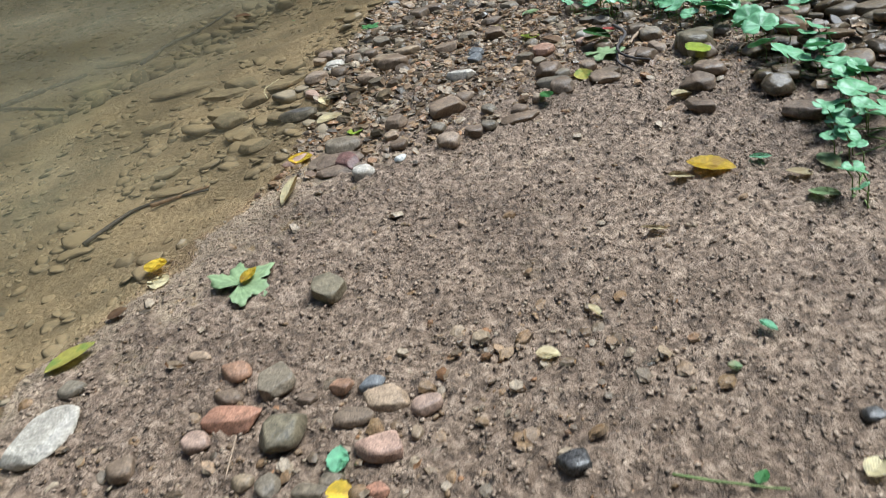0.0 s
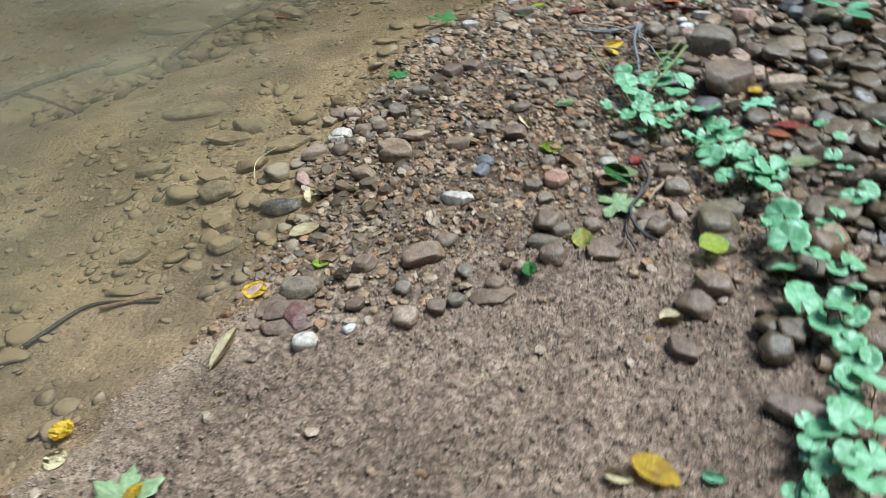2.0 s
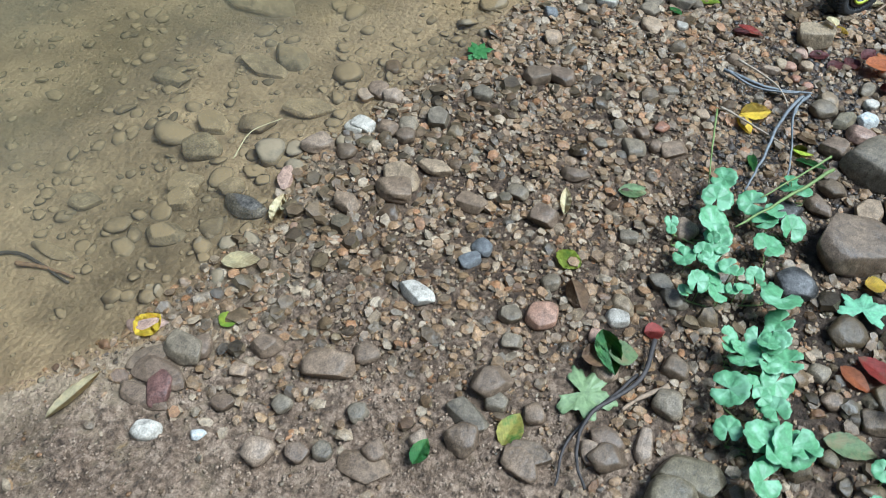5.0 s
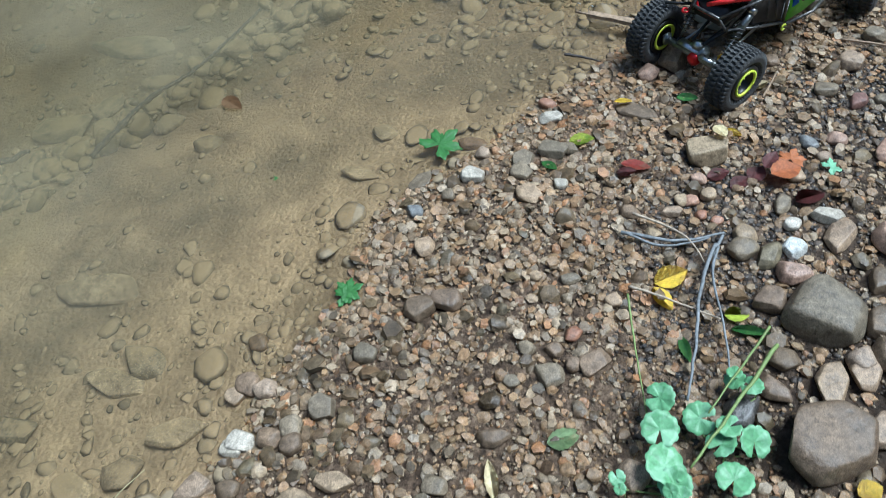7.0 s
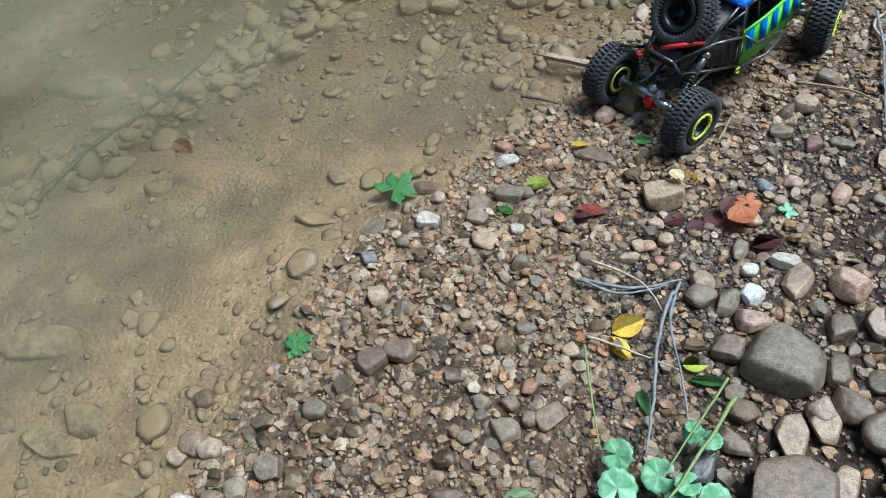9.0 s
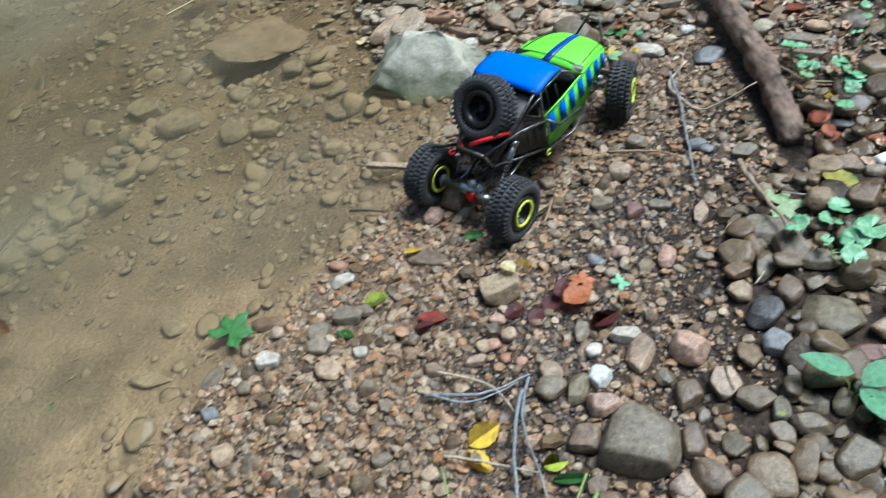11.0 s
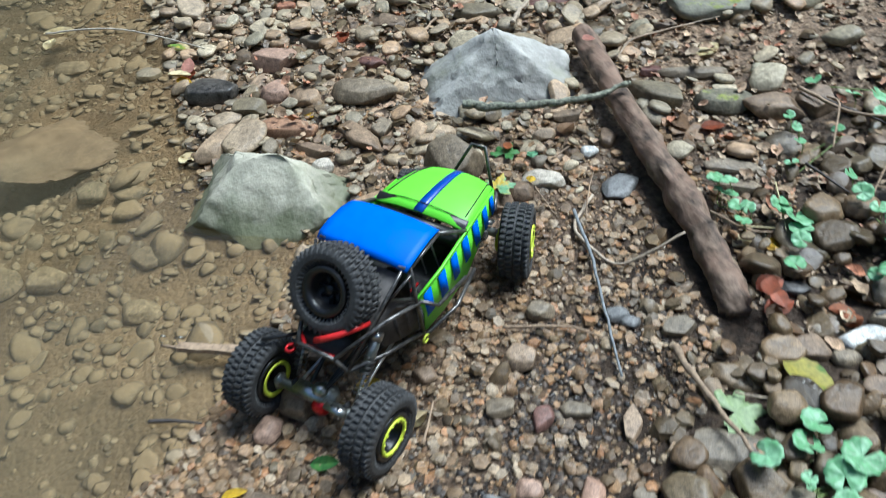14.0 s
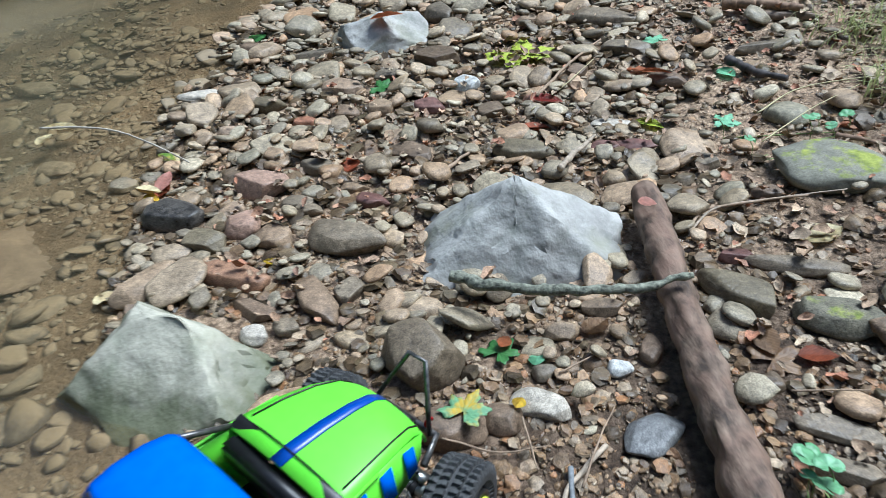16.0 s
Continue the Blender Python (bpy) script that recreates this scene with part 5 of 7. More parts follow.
body("grille", solid([(0.208, -0.054, 0.14), (0.208, 0.054, 0.14), (0.2, 0.054, 0.104), (0.2, -0.054, 0.104)], 0.003, (-1, 0, 0)), M_black, CAR)
body("side_bar", tube([(-0.15, 0.05, 0.112), (-0.19, 0.09, 0.118)], 0.003), M_black, CAR)

# ---- leaves, sticks and plants ----
def see_through(m, color, share):
    """Thin leaves let some light through."""
    ns, ls = m.node_tree.nodes, m.node_tree.links
    thin, mix = ns.new("ShaderNodeBsdfTranslucent"), ns.new("ShaderNodeMixShader")
    ls.new(color, thin.inputs[0])
    mix.inputs[0].default_value = share
    ls.new(ns["Principled BSDF"].outputs[0], mix.inputs[1])
    ls.new(thin.outputs[0], mix.inputs[2])
    ls.new(mix.outputs[0], ns["Material Output"].inputs[0])


def leaf_material(name, color, edge=None, rough=0.5, fan=False):
    m, ns, ls, b = nodes_of(name)
    n1 = tex_noise(ns, ls, 130.0, 4.0, 0.6, "World")
    n2 = tex_noise(ns, ls, 35.0, 3.0, 0.6, "World")
    dark, light = tuple(c * 0.72 for c in color), tuple(min(1, c * 1.18) for c in color)
    c = ramp(ns, ls, n1, [(0.3, dark), (0.7, light)])
    if edge:
        c = mixed(ns, ls, ramp(ns, ls, n2, [(0.5, (0, 0, 0)), (0.62, (1, 1, 1))]), c, edge)
    # veins: ribs slanting off a midrib, or fanned out from the stalk
    tc, xyz = ns.new("ShaderNodeTexCoord"), ns.new("ShaderNodeSeparateXYZ")
    ls.new(tc.outputs["Object"], xyz.inputs[0])

    def math_node(op, a, k, add=None):
        q = ns.new("ShaderNodeMath")
        q.operation = op
        for i, v in enumerate((a, k, add)):
            if isinstance(v, (int, float)):
                q.inputs[i].default_value = v
            elif v is not None:
                ls.new(v, q.inputs[i])
        return q.outputs[0]

    if fan:
        phase = math_node("MULTIPLY", math_node("ARCTAN2", xyz.outputs[1], xyz.outputs[0]), 4.5)
    else:
        out = math_node("ABSOLUTE", xyz.outputs[1], 0)
        phase = math_node("MULTIPLY", math_node("MULTIPLY_ADD", out, -0.9, xyz.outputs[0]), 27.0)
    rib = math_node("POWER", math_node("ABSOLUTE", math_node("COSINE", phase, 0), 0), 10.0)
    if not fan:
        rib = math_node("MAXIMUM", rib, math_node("LESS_THAN", out, 0.018))
    c = mixed(ns, ls, math_node("MULTIPLY", rib, 0.22), c, tuple(min(1, 0.25 * v + 0.75 * v * 1.35 + 0.02) for v in color))
    ls.new(c, b.inputs["Base Color"])
    b.inputs["Roughness"].default_value = rough
    bump(ns, ls, b, math_node("MULTIPLY_ADD", rib, -0.5, n1), 0.4, 0.0012)
    see_through(m, c, 0.3)
    return m


LEAF = {
    "yellow": (leaf_material("leaf_yellow", (0.72, 0.52, 0.04), (0.5, 0.32, 0.05)), "bright yellow"),
    "cream": (leaf_material("leaf_cream", (0.72, 0.63, 0.38), (0.5, 0.4, 0.22)), "pale cream"),
    "lime": (leaf_material("leaf_lime", (0.5, 0.58, 0.07), (0.3, 0.45, 0.06)), "yellow-green"),
    "yelgreen": (leaf_material("leaf_yellow_green", (0.6, 0.55, 0.14), (0.22, 0.38, 0.08)), "half yellow, half green"),
    "pale": (leaf_material("leaf_pale_green", (0.3, 0.4, 0.19), (0.42, 0.38, 0.2)), "pale green"),
    "mint": (leaf_material("leaf_mint", (0.28, 0.58, 0.34)), "pale mint green"),
    "green": (leaf_material("leaf_green", (0.07, 0.21, 0.05), (0.12, 0.27, 0.06)), "fresh green"),
    "orange": (leaf_material("leaf_orange", (0.48, 0.17, 0.06), (0.3, 0.1, 0.04)), "orange"),
    "rust": (leaf_material("leaf_rust", (0.42, 0.12, 0.05), (0.25, 0.08, 0.04)), "rusty red-brown"),
    "red": (leaf_material("leaf_red", (0.4, 0.07, 0.05), (0.3, 0.12, 0.07)), "dull red"),
    "maroon": (leaf_material("leaf_maroon", (0.2, 0.06, 0.055), (0.12, 0.05, 0.045)), "maroon"),
    "brown": (leaf_material("leaf_brown", (0.26, 0.16, 0.08), (0.17, 0.1, 0.055)), "dry brown"),
    "pink": (leaf_material("leaf_pink", (0.6, 0.32, 0.25)), "pinkish"),
    "mixed": (leaf_material("leaf_mixed", (0.2, 0.4, 0.2), (0.62, 0.45, 0.06)), "green and yellow"),
}
M_vine = leaf_material("plant_leaf", (0.2, 0.44, 0.21), (0.33, 0.58, 0.35), 0.42, fan=True)
M_stem = plain("plant_stem", (0.2, 0.27, 0.08), 0.6, 0, 0.25, 200)
WOOD = {
    "pale": (plain("bleached_twig", (0.42, 0.34, 0.25), 0.8, 0, 0.35, 150, 0.5), "bleached tan"),
    "white": (plain("driftwood", (0.46, 0.41, 0.33), 0.85, 0, 0.4, 150, 0.6), "whitened driftwood"),
    "grey": (plain("grey_stick", (0.2, 0.21, 0.215), 0.7, 0, 0.4, 130, 0.5), "wet grey"),
    "tan": (plain("tan_twig", (0.32, 0.23, 0.15), 0.8, 0, 0.35, 150, 0.5), "dry tan"),
    "brown": (plain("brown_stick", (0.24, 0.15, 0.09), 0.75, 0, 0.4, 110, 0.6), "wet brown"),
    "dark": (plain("dark_stick", (0.06, 0.05, 0.045), 0.7, 0, 0.4, 120, 0.5), "dark wet"),
    "mossy": (plain("lichened_branch", (0.25, 0.255, 0.19), 0.9, 0, 0.75, 140, 1.0, 0.003), "lichen-grey"),
    "straw": (plain("straw_stem", (0.5, 0.44, 0.24), 0.7, 0, 0.2, 150), "straw-coloured"),
    "stem": (M_stem, "thin green"),
}


def blade_bm(seed, cup=0.16, curl=0.1):
    """A pointed oval leaf of length 1 and width 1, folded along its midrib, with a stalk, ribs and a wavy rim."""
    rng = random.Random(seed)
    bm = bmesh.new()
    n, k = 12, 4
    rows = []
    bend, twist = rng.uniform(-curl, curl), rng.uniform(-0.25, 0.25)
    for i in range(n + 1):
        u = i / n
        half = 0.5 * math.sin(math.pi * u ** 0.85) ** 0.8 + 0.002
        row = []
        for j in range(-k, k + 1):
            v = j / k
            z = cup * abs(v) * half * 2 * 0.5 + bend * (u - 0.5) ** 2 * 2 + twist * (u - 0.5) * v * half
            z += 0.008 * math.sin(u * 21 + abs(v) * 4) * abs(v) + 0.003 * rng.uniform(-1, 1)
            row.append(bm.verts.new((u - 0.5, v * half * (1 + 0.05 * math.sin(u * 40 + j)), z)))
        rows.append(row)
    for a, b in zip(rows, rows[1:]):
        for j in range(2 * k):
            bm.faces.new((a[j], a[j + 1], b[j + 1], b[j]))
    bmesh.ops.solidify(bm, geom=list(bm.faces), thickness=0.008)
    return bm


def maple_bm(seed, lobes=5):
    """A lobed leaf about 1 across: pointed lobes with notched edges, arched between its veins."""
    rng = random.Random(seed)
    bm = bmesh.new()
    rim = []
    steps = 70
    for i in range(steps + 1):
        a = -2.55 + 5.1 * i / steps
        ph = (a / 5.1 + 0.5) * lobes
        f = abs((ph % 1) - 0.5) * 2
        r = 0.3 + 0.24 * (1 - f) ** 1.1 * (1 - 0.16 * abs(a)) + 0.03 * math.sin(a * 19 + seed)
        rim.append((r, a))
    rings = 5
    c = bm.verts.new((-0.08, 0, 0))
    prev = None
    w = rng.uniform(0, 6)
    for q in range(1, rings + 1):
        row = [bm.verts.new((r * q / rings * math.cos(a) - 0.08, r * q / rings * math.sin(a), 0.05 * math.sin(3 * a + w) * (q / rings) ** 2 + 0.03 * math.sin(7 * a) * (q / rings) ** 2 + 0.02 * rng.uniform(-1, 1) * q / rings)) for r, a in rim]
        for i in range(steps):
            if prev:
                bm.faces.new((prev[i], row[i], row[i + 1], prev[i + 1]))
            else:
                bm.faces.new((c, row[i], row[i + 1]))
        prev = row
    bmesh.ops.recalc_face_normals(bm, faces=bm.faces)
    bmesh.ops.solidify(bm, geom=list(bm.faces), thickness=0.008)
    return bm


def round_bm(seed):
    """A round scalloped leaf of radius 1, notched at its stalk and slightly cupped."""
    rng = random.Random(seed)
    bm = bmesh.new()
    steps, rings = 44, 4
    c = bm.verts.new((0, 0, 0))
    prev = None
    w = rng.uniform(0, 6)
    for q in range(1, rings + 1):
        s = q / rings
        row = []
        for i in range(steps + 1):
            a = -2.9 + 5.8 * i / steps
            r = s * (0.96 + 0.1 * abs(math.sin(5.5 * a)) * s - 0.2 * max(0, abs(a) - 2.45))
            row.append(bm.verts.new((r * math.cos(a), r * math.sin(a), 0.16 * s * s + 0.09 * math.sin(2 * a + w) * s + 0.05 * math.cos(5.5 * a) * s)))
        for i in range(steps):
            if prev:
                bm.faces.new((prev[i], row[i], row[i + 1], prev[i + 1]))
            else:
                bm.faces.new((c, row[i], row[i + 1]))
        prev = row
    bmesh.ops.recalc_face_normals(bm, faces=bm.faces)
    bmesh.ops.solidify(bm, geom=list(bm.faces), thickness=0.02)
    return bm


leaf_meshes = {}
leaf_rng = random.Random(5)


def shared(kind, tone, make, material):
    k = leaf_rng.randrange(5)
    if (kind, tone, k) not in leaf_meshes:
        leaf_meshes[(kind, tone, k)] = mesh_of("leaf", make(k + 3), material)
    return leaf_meshes[(kind, tone, k)]


def laid(name, me, x, y, l, w, turn, label, lean=9):
    afloat = float(land(x, y)) < 0
    ob = new(name, me)
    a, b = (0, 0) if afloat else (leaf_rng.uniform(-lean, lean), leaf_rng.uniform(-lean, lean))
    z = max(surface(x, y), surface(x + 0.3 * l, y), surface(x - 0.3 * l, y) - 0.002, surface(x, y + 0.3 * l) - 0.002, surface(x, y - 0.3 * l) - 0.002) + 0.006 + 0.12 * l * math.sin(radians(abs(a)))
    ob.matrix_basis = pose(x, y, 0.004 if afloat else z, a, b, turn) @ Matrix.Diagonal((l, w, l * 0.7, 1))
    if l > 0.05:
        placed.append((x, y, 0.55 * l, 0.55 * w, 0.001, radians(turn), ob.matrix_basis.translation.z))
    where = "floating on shallow water" if afloat else "lying on the stony bank"
    return tagged(ob, f"{label} {where}", "leaf", "fallen leaves")


def fallen_leaf(x, y, l, w, turn, tone):
    return laid("leaf", shared("blade", tone, blade_bm, LEAF[tone][0]), x, y, l, w, turn, f"fallen {LEAF[tone][1]} leaf")


lobed_leaf = {tone: leaf_material("lobed_" + tone, tuple(color), fan=True) for tone, color in (
    ("pale", (0.3, 0.4, 0.19)), ("mint", (0.28, 0.58, 0.34)), ("green", (0.07, 0.21, 0.05)), ("lime", (0.5, 0.58, 0.07)))}


def maple_leaf(x, y, size, turn, tone):
    return laid("maple_leaf", shared("maple", tone, maple_bm, lobed_leaf.get(tone, LEAF[tone][0])), x, y, size, size, turn, f"fallen {LEAF[tone][1]} lobed leaf")


def spline(pts, step=6):
    """Points along a smooth curve through pts."""
    p = [Vector(q) for q in pts]
    if len(p) < 3:
        return [p[0].lerp(p[-1], k / step) for k in range(step + 1)]
    p = [p[0] * 2 - p[1], *p, p[-1] * 2 - p[-2]]
    out = []
    for a, b, c, d in zip(p, p[1:], p[2:], p[3:]):
        for k in range(step):
            t = k / step
            out.append(0.5 * (2 * b + (c - a) * t + (2 * a - 5 * b + 4 * c - d) * t * t + (3 * b - a - 3 * c + d) * t ** 3))
    return out + [p[-2]]


def twig(tone, r, lift, *pts):
    """A stick or stem through points of the plan, thinning to one end, knotted, resting near the ground."""
    line = spline([(x, y, max(surface(x, y) + r * 0.6, max(float(land(x, y)), 0) + lift) if lift > 0 else max(float(land(x, y)) + r, lift)) for x, y in pts], 8 if r < 0.004 else 22)
    line = [p + Vector((noise.noise(p * 40), noise.noise(p * 40 + Vector((9, 0, 0))), 0)) * r * 0.8 for p in line]
    radii = [r * (1.12 - 0.55 * k / len(line)) * (1 + (0.16 if r < 0.004 else 0.4) * noise.noise(p * 90)) for k, p in enumerate(line)]
    name = "plant_stem" if tone in ("stem", "straw") else "stick" if r > 0.003 else "twig"
    ob = part(name, tube(line, radii, sides=8), WOOD[tone][0])
    kind = {"plant_stem": "plant stem", "stick": "stick", "twig": "twig"}[name]
    return tagged(ob, f"{WOOD[tone][1]} {kind} lying across the creek bank", kind.split()[-1], "twigs and sticks")


def creeping_plant(*leaves):
    """A low plant: round leaves on thin stalks from a creeping stem."""
    rng = random.Random(int(leaves[0][0] * 1000))
    x0, y0 = leaves[0][:2]
    plant = thing("creeping_plant", pose(x0, y0, float(land(x0, y0))), "low creeping plant with round scalloped mint-green leaves among stones", "plant", "creeping plants")
    back = Matrix.Translation((-x0, -y0, -float(land(x0, y0))))
    extra = [(x + rng.uniform(-1, 1) * 1.6 * r, y + rng.uniform(-1, 1) * 1.6 * r, r * rng.uniform(0.55, 0.9)) for x, y, r in leaves if rng.random() < (0.4 if y0 < 2.3 else 0.12)]
    order = sorted([*leaves, *extra], key=lambda q: q[1])
    base = [Vector((x + 0.006, y - 0.008, surface(x, y) + 0.002)) for x, y, r in order]
    if len(base) > 1:
        line = [back @ p for p in spline(base, 5)]
        part("stem", tube(line, 0.0012, sides=5), M_stem, plant, "thin green creeping stem")
    wide = 1.14 if y0 < 2.3 else 0.95
    for (x, y, r), b in zip(order, base):
        top = Vector((x, y, max(float(land(x, y)) + 0.028 + rng.uniform(0, 0.02), surface(x, y) + 0.012)))
        stalk = part("stalk", tube([back @ p for p in (b, b.lerp(top, 0.5) + Vector((0.004, 0, 0.006)), top)], 0.0009, sides=5), M_stem, plant)
        lf = new("leaf", shared("round", "vine", round_bm, M_vine))
        lf.parent = plant
        lf.matrix_basis = back @ pose(*top, rng.uniform(-24, 24), rng.uniform(-24, 24), rng.uniform(0, 360)) @ Matrix.Diagonal((wide * r, wide * r, r, 1))
    return plant


# fallen log
def log_bm():
    pts = spline([(1.588, 2.768, 0.033), (1.61, 2.863, 0.041), (1.639, 2.982, 0.046), (1.661, 3.134, 0.05), (1.69, 3.337, 0.056), (1.728, 3.559, 0.064)], 14)
    bm = bmesh.new()
    rings, sides = [], 28
    for n, p in enumerate(pts):
        u = n / (len(pts) - 1)
        d = (pts[min(n + 1, len(pts) - 1)] - pts[max(n - 1, 0)]).normalized()
        side = d.cross(Vector((0, 0, 1))).normalized()
        up = side.cross(d)
        r0 = 0.0248 - 0.001 * u + (0.006 * math.exp(-((u - 0.42) / 0.05) ** 2)) - (0.006 if u < 0.02 else 0)
        ring = []
        for k in range(sides):
            a = 2 * math.pi * k / sides
            q = p + (side * math.cos(a) + up * math.sin(a)) * r0
            f = 0.006 * noise.noise(q * 26) + 0.003 * noise.noise(q * 60) + 0.0035 * noise.noise(Vector((q.x * 90, q.y * 16, q.z * 90))) + 0.0016 * noise.noise(q * 170)
            knot = 0.007 * math.exp(-((u - 0.3) / 0.02) ** 2 - ((a - 1.2) / 0.35) ** 2) + 0.008 * math.exp(-((u - 0.72) / 0.02) ** 2 - ((a - 1.9) / 0.3) ** 2) + 0.012 * math.exp(-((u - 0.5) / 0.03) ** 2 - ((a - 2.2) / 0.3) ** 2) - 0.006 * math.exp(-((u - 0.56) / 0.012) ** 2 - ((a - 1.5) / 0.14) ** 2)
            ring.append(bm.verts.new(p + (side * math.cos(a) + up * math.sin(a)) * (r0 + f + knot)))
        rings.append(ring)
    for r1, r2 in zip(rings, rings[1:]):
        for k in range(sides):
            bm.faces.new((r1[k], r1[(k + 1) % sides], r2[(k + 1) % sides], r2[k]))
    bm.faces.new(rings[0][::-1])
    bm.faces.new(rings[-1])
    return bm


def bark_material():
    m, ns, ls, b = nodes_of("weathered_log")
    g = ns.new("ShaderNodeNewGeometry")
    mp = ns.new("ShaderNodeMapping")
    mp.inputs["Scale"].default_value = (80, 30, 80)
    ls.new(g.outputs["Position"], mp.inputs["Vector"])
    n = ns.new("ShaderNodeTexNoise")
    n.inputs["Scale"].default_value, n.inputs["Detail"].default_value = 1.0, 6.0
    ls.new(mp.outputs[0], n.inputs["Vector"])
    n2 = tex_noise(ns, ls, 16.0, 4.0, 0.6, "World")
    c = ramp(ns, ls, n.outputs[0], [(0.34, (0.045, 0.03, 0.02)), (0.5, (0.125, 0.085, 0.058)), (0.68, (0.23, 0.163, 0.115))])
    c = mixed(ns, ls, ramp(ns, ls, n2, [(0.45, (0, 0, 0)), (0.65, (0.75,) * 3)]), c, (0.235, 0.145, 0.1))
    ls.new(c, b.inputs["Base Color"])
    b.inputs["Roughness"].default_value = 0.78
    bump(ns, ls, b, n.outputs[0], 0.7, 0.004)
    return m


log = part("log", log_bm(), bark_material())
tagged(log, "weathered brown barkless log lying on the stony bank", "log")
for k in range(26):
    u = k / 25
    placed.append((1.577 + 0.15 * u, 2.735 + 0.8 * u, 0.036, 0.036, 0.04, 0.0, 0.06))

# three-leaved seedling
seedling = thing("seedling", pose(1.43, 2.26, float(land(1.43, 2.26))), "young seedling with three large pale mint-green leaves", "plant")
# fallen leaves
maple_leaf(1.371, 3.180, 0.068, 49, "mixed")
fallen_leaf(1.606, 2.634, 0.083, 0.051, -69, "yelgreen")
maple_leaf(1.488, 2.624, 0.083, -15, "pale")
maple_leaf(1.099, 2.590, 0.056, 61, "orange")
maple_leaf(1.163, 2.568, 0.039, 22, "mint")
maple_leaf(0.465, 2.713, 0.096, 46, "green")
fallen_leaf(0.739, 2.684, 0.049, 0.032, 0, "lime")
fallen_leaf(0.832, 2.605, 0.055, 0.028, -12, "red")
fallen_leaf(1.037, 2.567, 0.041, 0.033, 45, "maroon")
fallen_leaf(1.111, 2.502, 0.057, 0.036, 21, "maroon")
fallen_leaf(1.074, 2.801, 0.039, 0.025, -12, "yellow")
fallen_leaf(1.014, 2.669, 0.034, 0.021, -24, "yellow")
fallen_leaf(0.845, 3.568, 0.041, 0.037, -30, "cream")
fallen_leaf(0.880, 3.899, 0.056, 0.033, 79, "rust")
fallen_leaf(0.867, 3.862, 0.041, 0.022, -35, "yellow")
fallen_leaf(1.115, 3.584, 0.041, 0.020, -32, "yellow")
fallen_leaf(1.650, 2.758, 0.051, 0.032, 0, "rust")
fallen_leaf(1.622, 2.761, 0.040, 0.027, 46, "rust")
fallen_leaf(1.725, 2.715, 0.039, 0.022, -30, "orange")
fallen_leaf(1.730, 2.875, 0.027, 0.027, -35, "yellow")
fallen_leaf(0.972, 2.571, 0.041, 0.028, 13, "maroon")
fallen_leaf(1.061, 2.582, 0.041, 0.026, 54, "maroon")
fallen_leaf(0.862, 2.358, 0.060, 0.041, 21, "yellow")
fallen_leaf(0.843, 2.316, 0.050, 0.030, -60, "yellow")
fallen_leaf(1.039, 2.870, 0.046, 0.036, -7, "yellow")
fallen_leaf(0.675, 2.622, 0.038, 0.021, -43, "green")
fallen_leaf(0.984, 2.644, 0.037, 0.026, -68, "cream")
fallen_leaf(0.671, 2.081, 0.049, 0.033, 10, "pale")
maple_leaf(0.314, 2.371, 0.057, 22, "green")
fallen_leaf(0.948, 2.773, 0.042, 0.022, -20, "green")
fallen_leaf(1.148, 3.010, 0.051, 0.032, 66, "orange")
fallen_leaf(0.826, 2.770, 0.035, 0.015, -6, "yellow")
fallen_leaf(1.087, 2.791, 0.035, 0.020, 22, "cream")
fallen_leaf(0.952, 2.281, 0.039, 0.030, -2, "lime")
fallen_leaf(0.966, 2.249, 0.058, 0.019, -16, "green")
fallen_leaf(0.865, 2.224, 0.049, 0.017, -80, "green")
fallen_leaf(0.813, 2.587, 0.037, 0.025, -4, "maroon")
fallen_leaf(1.006, 2.550, 0.042, 0.029, 32, "maroon")
fallen_leaf(-0.013, 2.884, 0.066, 0.036, -37, "brown")
maple_leaf(0.129, 2.650, 0.013, -4, "green")
fallen_leaf(0.015, 1.587, 0.047, 0.045, 69, "yellow")
fallen_leaf(0.128, 1.631, 0.029, 0.031, 67, "lime")
fallen_leaf(0.096, 1.737, 0.064, 0.031, 23, "cream")
fallen_leaf(0.583, 1.592, 0.053, 0.037, 77, "yelgreen")
fallen_leaf(0.597, 1.905, 0.043, 0.044, 78, "lime")
maple_leaf(0.672, 1.678, 0.103, -4, "pale")
fallen_leaf(0.677, 1.738, 0.053, 0.044, 18, "brown")
fallen_leaf(0.710, 1.749, 0.045, 0.042, 18, "pale")
fallen_leaf(0.565, 2.023, 0.062, 0.020, 99, "cream")
fallen_leaf(0.670, 2.087, 0.048, 0.022, 20, "pale")
maple_leaf(0.306, 2.360, 0.047, 19, "green")
fallen_leaf(1.081, 2.556, 0.058, 0.044, 18, "orange")
fallen_leaf(0.625, 1.839, 0.062, 0.036, -60, "brown")
fallen_leaf(0.750, 1.814, 0.033, 0.029, 18, "red")
fallen_leaf(1.070, 1.836, 0.073, 0.037, -30, "red")
fallen_leaf(1.027, 1.703, 0.075, 0.035, 1, "pale")
maple_leaf(1.047, 1.946, 0.083, 76, "mint")
fallen_leaf(1.064, 1.994, 0.036, 0.030, 17, "yellow")
fallen_leaf(0.475, 1.519, 0.042, 0.026, 80, "green")
fallen_leaf(-0.021, 1.450, 0.094, 0.020, 67, "cream")
fallen_leaf(0.102, 1.861, 0.062, 0.026, 95, "cream")
fallen_leaf(-0.240, 1.331, 0.041, 0.036, 73, "yellow")
fallen_leaf(-0.234, 1.279, 0.038, 0.033, 74, "cream")
maple_leaf(-0.112, 1.187, 0.105, 25, "pale")
